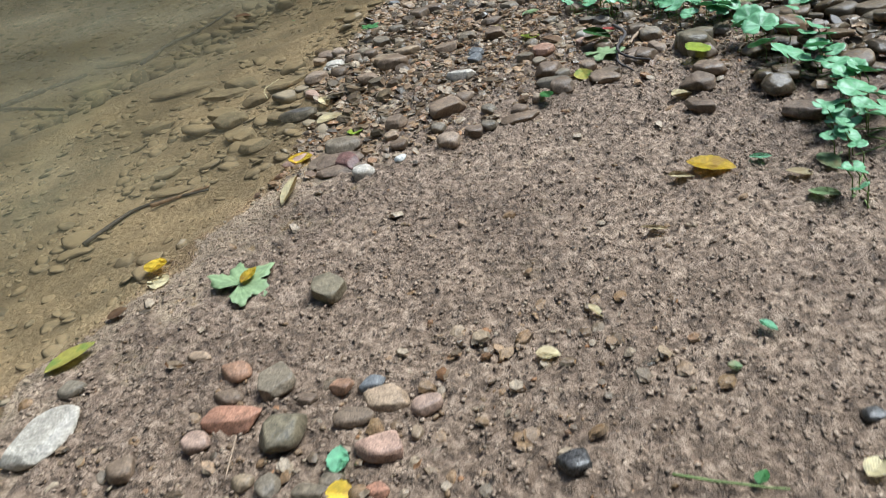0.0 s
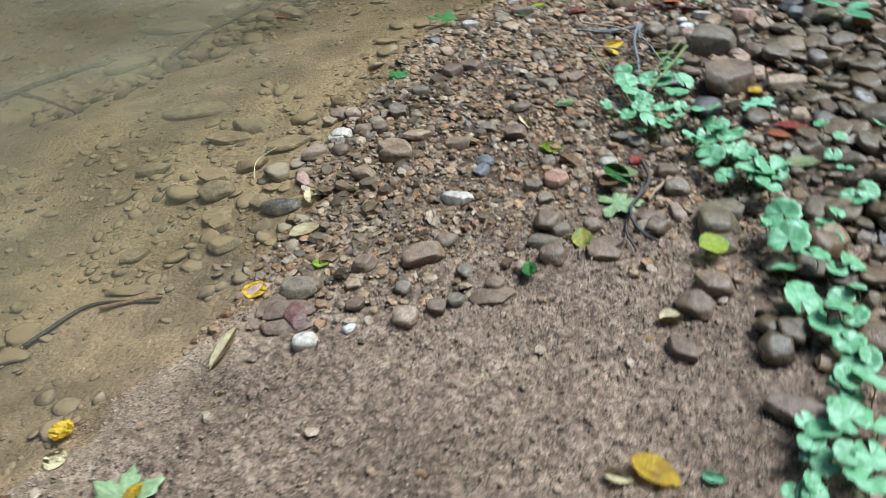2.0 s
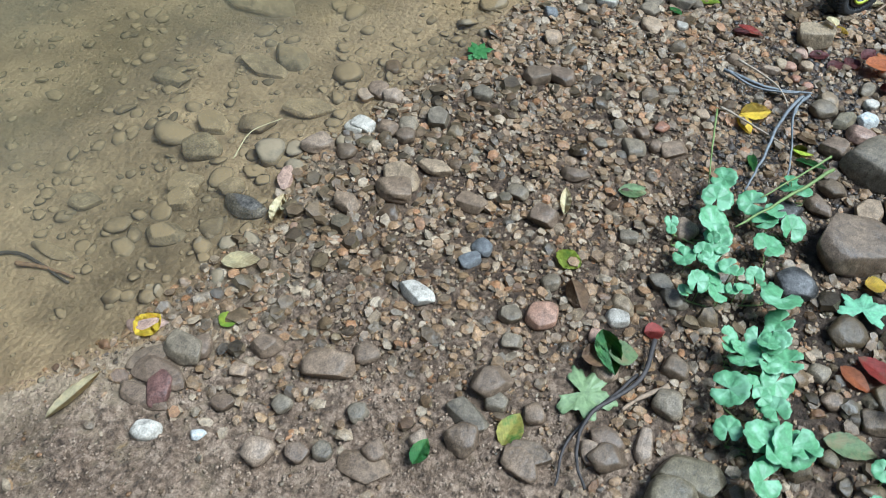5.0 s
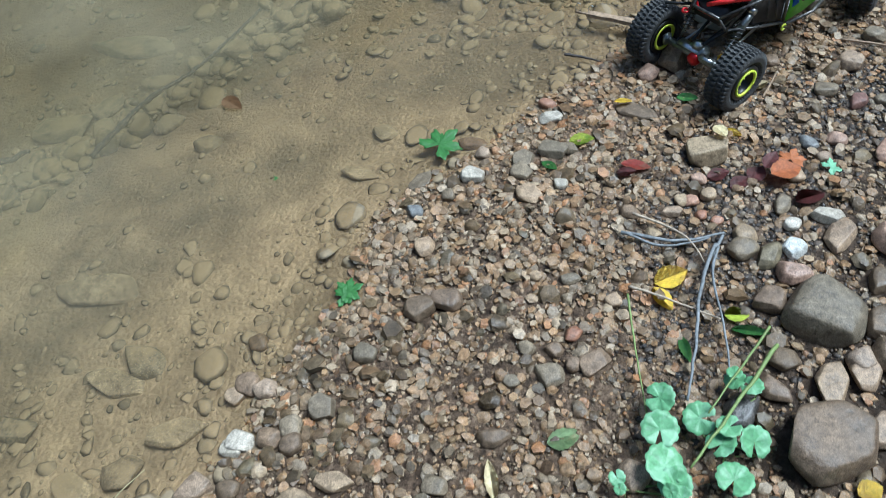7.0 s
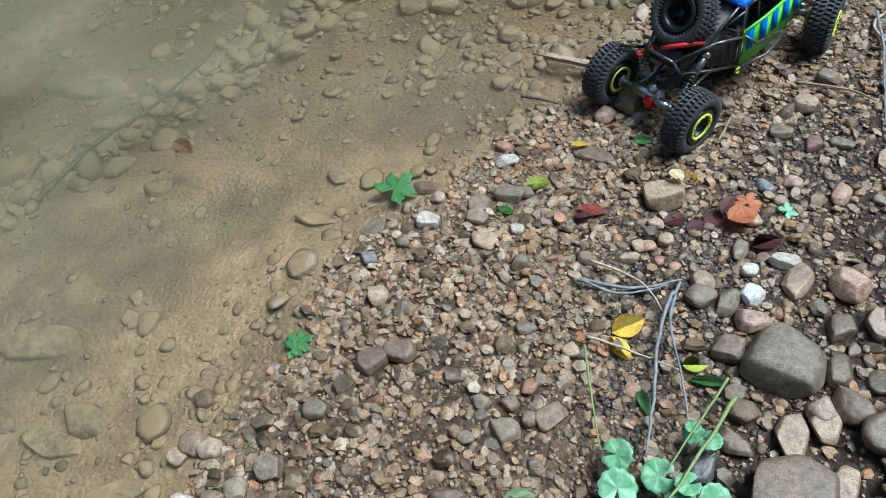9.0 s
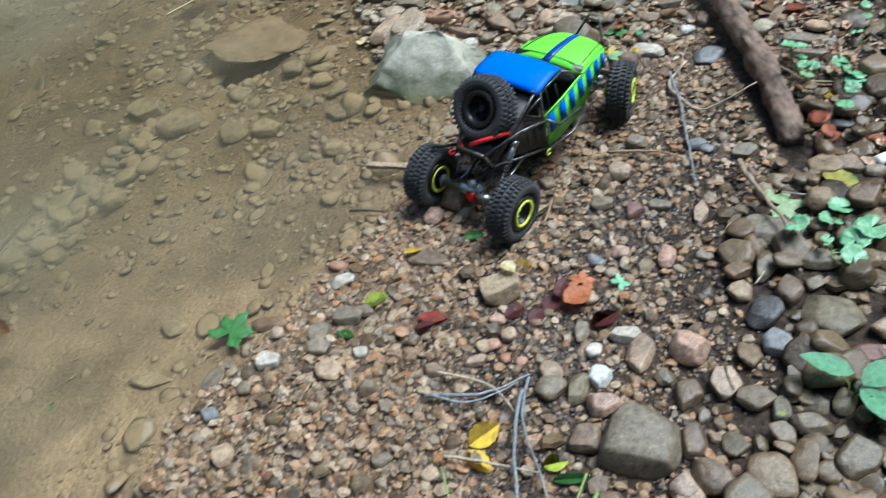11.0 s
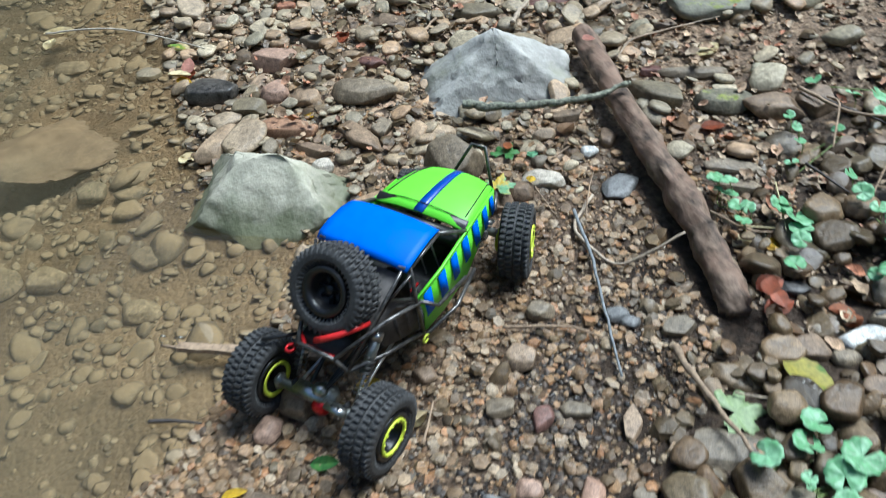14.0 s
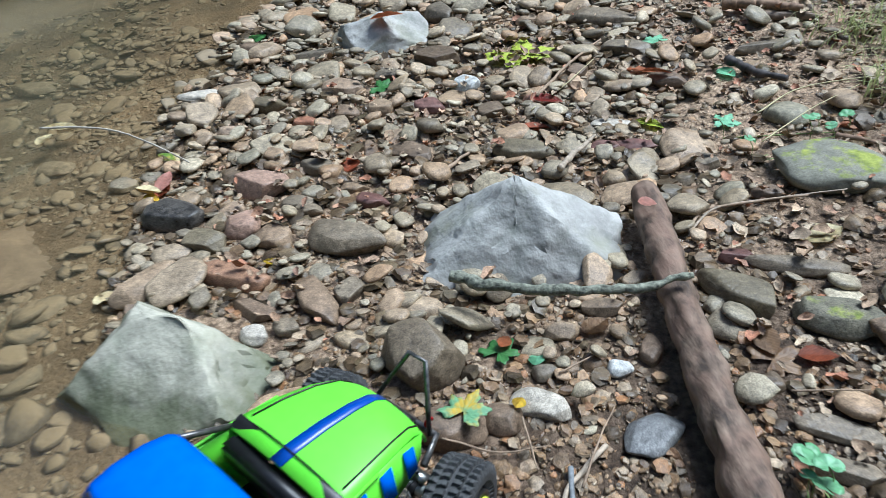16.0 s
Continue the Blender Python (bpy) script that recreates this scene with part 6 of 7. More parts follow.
fallen_leaf(-0.339, 1.138, 0.070, 0.033, 25, "yelgreen")
fallen_leaf(0.546, 1.103, 0.069, 0.036, -46, "yellow")
fallen_leaf(0.608, 1.080, 0.031, 0.018, -23, "mint")
fallen_leaf(0.404, 1.008, 0.037, 0.011, -27, "cream")
fallen_leaf(0.772, 1.493, 0.055, 0.049, 7, "lime")
fallen_leaf(0.501, 1.105, 0.037, 0.024, -23, "cream")
fallen_leaf(0.658, 1.363, 0.041, 0.029, 6, "cream")
fallen_leaf(0.602, 0.948, 0.041, 0.025, -65, "pale")
fallen_leaf(0.618, 1.010, 0.039, 0.024, -37, "cream")
fallen_leaf(0.688, 1.744, 0.073, 0.039, -63, "green")
fallen_leaf(0.662, 1.013, 0.045, 0.028, -99, "pale")
fallen_leaf(-0.287, 1.215, 0.031, 0.020, 7, "brown")
fallen_leaf(1.036, 1.816, 0.053, 0.027, -37, "orange")
fallen_leaf(0.191, 0.850, 0.027, 0.023, -32, "cream")
fallen_leaf(-0.050, 0.763, 0.029, 0.026, -24, "yellow")
fallen_leaf(0.355, 0.583, 0.026, 0.020, 15, "cream")
fallen_leaf(-0.045, 0.805, 0.035, 0.022, 73, "mint")
fallen_leaf(0.276, 0.615, 0.017, 0.012, 33, "green")
fallen_leaf(-0.104, 1.190, 0.033, 0.019, 45, "yellow")
fallen_leaf(0.266, 0.890, 0.027, 0.010, -75, "cream")
fallen_leaf(0.397, 0.773, 0.021, 0.012, -66, "mint")
fallen_leaf(0.336, 0.739, 0.014, 0.012, -33, "pale")
fallen_leaf(1.377, 4.509, 0.093, 0.048, -22, "orange")
maple_leaf(1.690, 4.308, 0.197, -49, "lime")
fallen_leaf(1.918, 4.022, 0.063, 0.028, -25, "orange")
maple_leaf(1.338, 4.254, 0.071, -21, "green")
fallen_leaf(1.015, 4.709, 0.069, 0.048, 56, "green")
maple_leaf(1.436, 3.303, 0.062, 39, "green")
fallen_leaf(1.444, 3.310, 0.028, 0.020, 57, "orange")
fallen_leaf(1.481, 3.276, 0.029, 0.023, 63, "mint")
fallen_leaf(1.252, 3.889, 0.058, 0.041, 72, "rust")
fallen_leaf(1.630, 3.929, 0.065, 0.032, -22, "rust")
fallen_leaf(1.883, 3.779, 0.055, 0.029, -22, "rust")
fallen_leaf(1.846, 3.857, 0.063, 0.031, -52, "lime")
maple_leaf(1.980, 3.811, 0.065, -23, "mint")
maple_leaf(1.778, 3.205, 0.077, 11, "brown")
fallen_leaf(1.960, 3.428, 0.078, 0.049, 13, "cream")
fallen_leaf(1.986, 3.728, 0.038, 0.029, 50, "green")
maple_leaf(1.987, 4.228, 0.080, -32, "mint")
fallen_leaf(2.070, 4.012, 0.060, 0.033, -79, "mint")
fallen_leaf(1.438, 3.187, 0.021, 0.018, 55, "yellow")
fallen_leaf(1.910, 4.106, 0.055, 0.029, -27, "orange")
fallen_leaf(1.680, 4.014, 0.065, 0.030, -23, "red")
fallen_leaf(1.699, 3.477, 0.029, 0.026, -18, "pink")
fallen_leaf(0.381, 4.331, 0.062, 0.037, -14, "green")
fallen_leaf(0.375, 4.123, 0.084, 0.039, 21, "green")
fallen_leaf(0.866, 4.044, 0.066, 0.025, -48, "yelgreen")
fallen_leaf(1.630, 2.770, 0.047, 0.033, 0, "rust")
fallen_leaf(1.655, 2.767, 0.035, 0.025, -95, "rust")
fallen_leaf(1.630, 2.746, 0.040, 0.025, 46, "brown")
fallen_leaf(1.726, 2.693, 0.036, 0.024, -0, "orange")
fallen_leaf(1.640, 2.714, 0.034, 0.022, -59, "brown")
fallen_leaf(1.689, 2.903, 0.038, 0.029, 1, "cream")
fallen_leaf(1.721, 2.874, 0.025, 0.024, 40, "yellow")
fallen_leaf(1.828, 3.195, 0.049, 0.034, -17, "rust")
fallen_leaf(1.766, 2.725, 0.058, 0.030, -63, "brown")
fallen_leaf(1.776, 3.235, 0.058, 0.037, -86, "brown")
fallen_leaf(1.575, 3.321, 0.051, 0.035, 35, "brown")
fallen_leaf(0.375, 4.343, 0.062, 0.046, -33, "lime")
fallen_leaf(0.349, 4.311, 0.046, 0.025, 11, "pink")
fallen_leaf(0.343, 4.107, 0.054, 0.039, 74, "cream")
fallen_leaf(0.389, 4.090, 0.069, 0.039, -2, "green")
fallen_leaf(0.426, 4.125, 0.051, 0.023, 21, "cream")
fallen_leaf(0.398, 4.053, 0.043, 0.019, -44, "mint")
fallen_leaf(0.580, 4.281, 0.085, 0.041, -14, "cream")
fallen_leaf(0.558, 4.226, 0.057, 0.032, 71, "cream")
fallen_leaf(0.874, 4.039, 0.062, 0.039, -49, "cream")
fallen_leaf(0.884, 3.914, 0.070, 0.030, 77, "pink")
fallen_leaf(0.861, 3.877, 0.055, 0.026, -18, "cream")
fallen_leaf(0.843, 3.570, 0.041, 0.040, -30, "cream")

# sticks and stems
twig("mossy", 0.0082, 0.075, (1.389, 3.397), (1.440, 3.361), (1.567, 3.316), (1.636, 3.309), (1.697, 3.299))
twig("pale", 0.0032, 0.012, (1.523, 3.110), (1.460, 3.051), (1.461, 2.983), (1.490, 2.936), (1.581, 2.916))
twig("grey", 0.0031, 0.014, (1.475, 3.086), (1.451, 2.976), (1.413, 2.855), (1.376, 2.737))
twig("dark", 0.0024, 0.03, (1.881, 3.002), (1.891, 2.907))
twig("grey", 0.0031, 0.018, (0.790, 2.445), (0.870, 2.423), (0.915, 2.425), (0.958, 2.433))
twig("grey", 0.0026, 0.014, (0.955, 2.431), (0.939, 2.402), (0.929, 2.363))
twig("pale", 0.0022, 0.02, (0.813, 2.485), (0.890, 2.432), (0.918, 2.369))
twig("white", 0.0045, 0.05, (1.533, 2.361), (1.558, 2.377), (1.578, 2.381), (1.604, 2.378))
twig("pale", 0.0026, 0.04, (1.559, 2.375), (1.581, 2.334), (1.605, 2.316))
twig("tan", 0.0048, 0.03, (1.460, 2.741), (1.457, 2.694), (1.456, 2.621), (1.454, 2.534))
twig("tan", 0.0021, 0.02, (1.081, 2.743), (1.115, 2.801))
twig("dark", 0.0028, 0.006, (0.720, 2.942), (0.759, 2.929), (0.795, 2.908))
twig("tan", 0.0023, 0.014, (1.258, 2.891), (1.346, 2.854), (1.387, 2.813))
twig("white", 0.0026, 0.03, (0.557, 4.229), (0.638, 4.210), (0.736, 4.163), (0.838, 4.068), (0.932, 3.952))
twig("straw", 0.0023, 0.006, (0.290, 3.996), (0.370, 4.042), (0.428, 4.091))
twig("straw", 0.0016, 0.006, (0.205, 4.295), (0.300, 4.354), (0.382, 4.343))
twig("stem", 0.0017, 0.03, (0.786, 2.313), (0.788, 2.207), (0.792, 2.104))
twig("grey", 0.0032, 0.03, (0.937, 2.403), (0.900, 2.320), (0.879, 2.224), (0.853, 2.128))
twig("grey", 0.0023, 0.035, (0.939, 2.394), (0.921, 2.336), (0.922, 2.238), (0.918, 2.167))
twig("stem", 0.0020, 0.05, (0.983, 2.231), (0.938, 2.176), (0.874, 2.099))
twig("grey", 0.0023, 0.02, (0.799, 2.439), (0.846, 2.414), (0.891, 2.414), (0.933, 2.424))
twig("pale", 0.0022, 0.02, (0.793, 2.334), (0.850, 2.307), (0.923, 2.266))
twig("dark", 0.0034, 0.02, (0.751, 1.789), (0.739, 1.716), (0.685, 1.645), (0.675, 1.584), (0.695, 1.534))
twig("tan", 0.0040, 0.015, (0.781, 1.721), (0.753, 1.697), (0.723, 1.666))
twig("stem", 0.0029, 0.05, (0.986, 2.200), (0.908, 2.104), (0.838, 2.020))
twig("straw", 0.0009, 0.02, (-0.012, 1.925), (-0.012, 1.996), (0.027, 2.046))
twig("dark", 0.0028, 0.01, (0.737, 1.730), (0.665, 1.609), (0.658, 1.531))
twig("stem", 0.0012, 0.01, (0.215, 0.647), (0.252, 0.616), (0.284, 0.592))
twig("tan", 0.0011, 0.02, (-0.136, 0.867), (-0.149, 0.812))
twig("tan", 0.0027, 0.02, (1.777, 3.492), (1.818, 3.523), (1.901, 3.520), (1.980, 3.511))
twig("pale", 0.0061, 0.035, (1.626, 3.713), (1.671, 3.761), (1.717, 3.804))
twig("dark", 0.0098, 0.02, (2.090, 4.046), (2.114, 3.964), (2.148, 3.908))
twig("tan", 0.0042, 0.02, (1.416, 3.776), (1.485, 3.848))
twig("brown", 0.0141, 0.03, (2.208, 4.350), (2.285, 4.294), (2.361, 4.235))
twig("tan", 0.0036, 0.03, (1.659, 4.027), (1.770, 4.162), (1.870, 4.265))
twig("tan", 0.0013, 0.03, (1.752, 3.127), (1.836, 3.106))
twig("tan", 0.0015, 0.025, (1.477, 3.049), (1.514, 3.108), (1.547, 3.154))
twig("tan", 0.0014, 0.02, (1.437, 3.167), (1.437, 3.120), (1.437, 3.085))
twig("brown", 0.0049, 0.03, (2.104, 3.651), (2.137, 3.621), (2.158, 3.593))
twig("tan", 0.0013, 0.012, (1.337, 3.149), (1.398, 3.127), (1.458, 3.123))
twig("tan", 0.0014, 0.02, (1.499, 3.230), (1.552, 3.252))
twig("pale", 0.0018, 0.03, (1.348, 2.462), (1.373, 2.480))
twig("tan", 0.0026, 0.05, (2.017, 3.127), (2.017, 3.096), (1.926, 2.999))
twig("tan", 0.0033, 0.05, (1.996, 3.180), (2.023, 3.064), (2.124, 2.978))
twig("dark", 0.0094, -0.05, (-0.869, 2.603), (-0.777, 2.694), (-0.671, 2.768), (-0.524, 2.843))
twig("dark", 0.0064, -0.05, (-0.777, 2.694), (-0.668, 2.611), (-0.555, 2.509))
twig("brown", 0.0039, -0.03, (-0.271, 1.637), (-0.221, 1.643), (-0.162, 1.640))
twig("dark", 0.0061, -0.05, (-0.357, 2.809), (-0.270, 2.981), (-0.163, 3.090), (-0.040, 3.295))
twig("dark", 0.0039, -0.04, (-0.392, 1.572), (-0.301, 1.656), (-0.165, 1.628))
twig("grey", 0.0023, 0.03, (1.742, 2.676), (1.816, 2.670), (1.919, 2.670))
twig("straw", 0.0014, 0.02, (1.705, 2.920), (1.752, 2.891), (1.809, 2.866))
twig("pale", 0.0016, 0.015, (1.498, 2.650), (1.531, 2.622), (1.563, 2.599))
twig("straw", 0.0014, 0.03, (1.805, 2.984), (1.774, 2.926), (1.745, 2.876))
twig("dark", 0.0024, 0.04, (2.006, 3.193), (2.031, 3.092), (2.057, 3.019), (2.048, 2.933))
twig("tan", 0.0020, 0.03, (2.071, 2.982), (1.991, 2.937), (1.915, 2.883))
twig("stem", 0.0013, 0.03, (1.892, 2.795), (1.849, 2.726), (1.815, 2.671))
twig("stem", 0.0013, 0.03, (2.084, 2.919), (1.989, 2.857), (1.921, 2.809))
twig("tan", 0.0018, 0.02, (1.632, 2.928), (1.709, 2.905), (1.778, 2.873))
twig("pale", 0.0012, 0.02, (1.464, 2.300), (1.461, 2.239), (1.460, 2.190))
twig("dark", 0.0012, 0.02, (1.272, 2.391), (1.241, 2.341), (1.235, 2.303))
twig("tan", 0.0011, 0.02, (1.389, 2.177), (1.420, 2.200), (1.445, 2.217))
twig("straw", 0.0015, 0.02, (1.637, 3.986), (1.733, 4.074), (1.827, 4.176))
twig("pale", 0.0026, 0.02, (1.622, 3.738), (1.669, 3.774), (1.724, 3.831))
twig("straw", 0.0016, 0.03, (2.024, 3.780), (2.147, 3.847), (2.313, 3.841))
twig("straw", 0.0013, 0.03, (1.985, 3.678), (2.125, 3.764), (2.246, 3.820))
twig("pale", 0.0019, 0.02, (1.772, 3.479), (1.836, 3.523), (1.937, 3.518), (2.043, 3.507))

# creeping plants
creeping_plant((1.741, 2.839, 0.0159), (1.84, 2.693, 0.014), (1.899, 2.822, 0.0129), (1.948, 2.683, 0.0162), (1.912, 2.935, 0.0136))
creeping_plant((2.077, 3.052, 0.0158), (2.112, 2.887, 0.0172), (2.057, 2.96, 0.014), (2.063, 2.77, 0.015), (2.173, 2.908, 0.015))
creeping_plant((2.227, 3.004, 0.0171), (2.26, 3.05, 0.013), (2.04, 3.193, 0.0159))
creeping_plant((0.907, 1.604, 0.021), (0.891, 1.513, 0.0244), (0.912, 1.481, 0.0222), (0.936, 1.455, 0.0165), (0.927, 1.373, 0.017), (0.839, 1.346, 0.0165))
creeping_plant((1.084, 1.766, 0.0123), (1.053, 1.663, 0.0132), (1.104, 1.728, 0.0134), (1.045, 1.611, 0.0125))
creeping_plant((1.182, 1.742, 0.0112), (1.205, 1.71, 0.012))
creeping_plant((0.812, 2.126, 0.0190), (0.806, 2.079, 0.0228), (0.806, 2.027, 0.0263), (0.817, 2.004, 0.0199), (0.822, 1.982, 0.0138), (0.770, 1.947, 0.0156), (0.796, 1.960, 0.0137), (0.818, 1.951, 0.0194), (0.793, 1.896, 0.0161), (0.827, 1.898, 0.0170), (0.837, 1.942, 0.0135), (0.815, 1.922, 0.0153), (0.741, 2.015, 0.0101))
creeping_plant((0.865, 2.099, 0.0207), (0.886, 2.057, 0.0183), (0.899, 2.079, 0.0153), (0.930, 2.060, 0.0202), (0.894, 2.007, 0.0217), (0.923, 2.156, 0.0137), (0.942, 2.140, 0.0136), (0.877, 1.939, 0.0134), (0.865, 1.913, 0.0114), (0.849, 1.910, 0.0095))
creeping_plant((0.847, 1.813, 0.0126), (0.849, 1.795, 0.0107), (0.875, 1.791, 0.0213), (0.915, 1.900, 0.0261), (0.922, 1.872, 0.0184), (0.892, 1.832, 0.0163), (0.902, 1.815, 0.0143), (0.914, 1.851, 0.0127), (0.932, 1.798, 0.0211), (0.908, 1.784, 0.0158), (0.920, 1.764, 0.0225), (0.918, 1.711, 0.0168), (0.915, 1.698, 0.0117))
creeping_plant((0.856, 1.724, 0.0239), (0.861, 1.667, 0.0165), (0.909, 1.658, 0.0293), (0.944, 1.669, 0.0277))
creeping_plant((0.861, 1.489, 0.0178), (0.866, 1.444, 0.0269), (0.834, 1.395, 0.0204), (0.825, 1.317, 0.0263), (0.882, 1.396, 0.0186), (0.835, 1.266, 0.0219), (0.878, 1.309, 0.0157), (0.875, 1.268, 0.0152), (0.846, 1.228, 0.0180))
creeping_plant((0.845, 1.195, 0.0207), (0.806, 1.163, 0.0170), (0.803, 1.145, 0.0137), (0.773, 1.102, 0.0220), (0.827, 1.149, 0.0214), (0.805, 1.099, 0.0176), (0.777, 1.055, 0.0183), (0.744, 1.054, 0.0141), (0.749, 1.022, 0.0205), (0.691, 1.020, 0.0163))
creeping_plant((0.707, 1.078, 0.0086), (0.721, 1.079, 0.0072))
creeping_plant((0.947, 1.487, 0.0139), (0.971, 1.497, 0.0120), (1.023, 1.542, 0.0164), (1.048, 1.543, 0.0165))
creeping_plant((0.732, 1.118, 0.0117), (0.721, 1.082, 0.0130), (0.725, 1.057, 0.0143), (0.692, 1.027, 0.0108), (0.669, 1.027, 0.0092), (0.628, 0.935, 0.0112), (0.618, 0.935, 0.0084), (0.612, 0.903, 0.0094), (0.672, 0.979, 0.0103))
creeping_plant((1.460, 2.541, 0.0207), (1.519, 2.539, 0.0207), (1.533, 2.488, 0.0242), (1.505, 2.451, 0.0217), (1.566, 2.499, 0.0264), (1.548, 2.560, 0.0210), (1.488, 2.498, 0.0101))
creeping_plant((1.643, 2.513, 0.0206), (1.664, 2.520, 0.0186), (1.595, 2.432, 0.0216), (1.617, 2.421, 0.0215), (1.586, 2.412, 0.0136), (1.626, 2.455, 0.0100))
creeping_plant((1.604, 2.352, 0.0150), (1.604, 2.328, 0.0129), (1.575, 2.308, 0.0182), (1.573, 2.287, 0.0161), (1.547, 2.277, 0.0142), (1.531, 2.280, 0.0124), (1.621, 2.331, 0.0111))
creeping_plant((1.718, 3.030, 0.0175), (1.725, 3.005, 0.0159), (1.712, 2.957, 0.0169), (1.690, 2.916, 0.0153))
creeping_plant((1.775, 2.932, 0.0181), (1.776, 2.894, 0.0279), (1.764, 2.865, 0.0200), (1.707, 2.806, 0.0169))
creeping_plant((1.916, 3.079, 0.0111), (1.925, 3.114, 0.0112), (1.909, 3.057, 0.0110), (1.862, 3.016, 0.0134), (1.979, 3.047, 0.0123))
creeping_plant((2.096, 3.085, 0.0210), (2.103, 3.037, 0.0151), (2.078, 2.985, 0.0188), (2.018, 2.924, 0.0182), (2.008, 2.877, 0.0153), (1.963, 2.886, 0.0178))
creeping_plant((1.893, 2.886, 0.0178), (1.901, 2.853, 0.0150), (1.866, 2.781, 0.0193), (1.850, 2.721, 0.0210), (1.806, 2.723, 0.0210), (1.793, 2.737, 0.0117))
creeping_plant((1.946, 2.797, 0.0159), (1.940, 2.757, 0.0215), (2.172, 3.026, 0.0192), (2.156, 2.980, 0.0188), (2.049, 2.856, 0.0177))
creeping_plant((1.708, 3.019, 0.0170), (1.719, 2.994, 0.0179), (1.705, 3.006, 0.0090))
creeping_plant((2.273, 3.592, 0.0105), (2.309, 3.624, 0.0120), (2.230, 3.526, 0.0114), (2.250, 3.568, 0.0104), (2.461, 3.795, 0.0146), (2.397, 3.678, 0.0124), (2.377, 3.624, 0.0121))
creeping_plant((2.079, 3.702, 0.0145), (2.108, 3.727, 0.0113), (2.155, 3.707, 0.0135), (2.101, 3.667, 0.0109), (1.954, 3.670, 0.0098), (1.946, 3.768, 0.0092))
seedling.matrix_basis = pose(1.379, 2.239, float(land(1.379, 2.239)))
for (x, y, l, w, turn) in ((-0.022, 0.04, 0.074, 0.036, 140), (0.04, 0.004, 0.068, 0.038, 12), (0.012, -0.046, 0.08, 0.038, -72)):
    b = part("leaf", blade_bm(int(turn) + 400, 0.1), LEAF["mint"][0], seedling)
    b.matrix_basis = pose(x, y, 0.052, 4, -6, turn) @ Matrix.Diagonal((l, w, l, 1))
    part("stalk", tube([(0, 0, 0), (x * 0.2, y * 0.2, 0.04), (x * 0.55, y * 0.55, 0.052)], 0.0012, sides=5), M_stem, seedling)

def grass_tuft(x, y, blades, spread, long, seed):
    """A tuft of thin arching blades, joined: nobody could count them."""
    rng = random.Random(seed)
    bm = bmesh.new()
    for _ in range(blades):
        a, d = rng.uniform(0, 6.28), rng.uniform(0, spread)
        bx, by = x + d * math.cos(a), y + d * math.sin(a)
        h, lean, w = long * rng.uniform(0.5, 1), rng.uniform(0.4, 1.2), rng.uniform(0.0012, 0.0024)
        b = rng.uniform(0, 6.28) * 0.5 + math.pi
        prev = None
        for k in range(5):
            t = k / 4
            c = Vector((bx + math.cos(b) * lean * h * t * t, by + math.sin(b) * lean * h * t * t, float(land(bx, by)) + h * t * (1 - 0.45 * t)))
            s = Vector((-math.sin(b), math.cos(b), 0)) * w * (1 - 0.9 * t)
            row = (bm.verts.new(c - s), bm.verts.new(c + s))
            if prev:
                bm.faces.new((prev[0], prev[1], row[1], row[0]))
            prev = row
    ob = part("grass", bm, M_grass)
    return tagged(ob, "tuft of long thin green grass on the bank", "grass", kind="stuff")


M_grass = leaf_material("grass_blade", (0.42, 0.47, 0.2), (0.58, 0.52, 0.3))
grass_tuft(2.36, 3.8, 190, 0.1, 0.2, 4)
grass_tuft(2.5, 3.85, 230, 0.14, 0.2, 1)
grass_tuft(2.62, 4.05, 300, 0.2, 0.2, 2)
grass_tuft(2.42, 4.12, 110, 0.16, 0.12, 3)


# a narrow board with two bent nails, half afloat under the crawler's rear wheel
def plank():
    ob = thing("plank", pose(0.752, 3.074, 0.006, 0, -2.5, -28.7), "narrow weathered wooden board with two bent nails at the water's edge", "plank")
    rng = random.Random(3)
    bm = bmesh.new()
    rows = []
    for k in range(15):
        x = 0.03 + 0.25 * k / 14
        w, h = 0.0085 + 0.0012 * rng.uniform(-1, 1), 0.004 + 0.0006 * rng.uniform(-1, 1)
        rows.append([bm.verts.new((x, sy * w, h * sz + 0.008)) for sy, sz in ((-1, -1), (-0.8, 1), (0, 1.1), (0.8, 1), (1, -1))])
    for a, b in zip(rows, rows[1:]):
        for k in range(5):
            bm.faces.new((a[k], a[(k + 1) % 5], b[(k + 1) % 5], b[k]))
    bm.faces.new(rows[0])
    bm.faces.new(rows[-1][::-1])
    bmesh.ops.recalc_face_normals(bm, faces=bm.faces)
    part("board", bm, WOOD["tan"][0], ob, "split tan wooden board", smooth=False)
    part("rod", tube([(0, 0.002, 0.006), (0.018, -0.001, 0.007), (0.05, 0.0, 0.008)], 0.0026), WOOD["tan"][0], ob, "thin splintered end")
    for x in (0.002, 0.032):
        part("nail", tube([(x, 0.002, 0.005), (x - 0.002, 0.004, 0.018), (x + 0.003, 0.006, 0.026), (x + 0.01, 0.006, 0.024)], 0.0013, sides=6), M_steel, ob, "bent steel nail")
    return ob


plank()


# ---- gravel, pebbles and litter ----
def footprint_mask(xs, ys, grow=0.85, pad=0.0):
    """True where a place is clear of the larger stones."""
    ok = np.ones(len(xs), bool)
    for sx, sy, a, b, c, t, sz in placed:
        near = (np.abs(xs - sx) < 0.25) & (np.abs(ys - sy) < 0.25) & ok
        if near.any():
            dx, dy = xs[near] - sx, ys[near] - sy
            u, v = dx * math.cos(t) + dy * math.sin(t), -dx * math.sin(t) + dy * math.cos(t)
            ok[near] = (u / (a * grow + pad)) ** 2 + (v / (b * grow + pad)) ** 2 > 1
    return ok


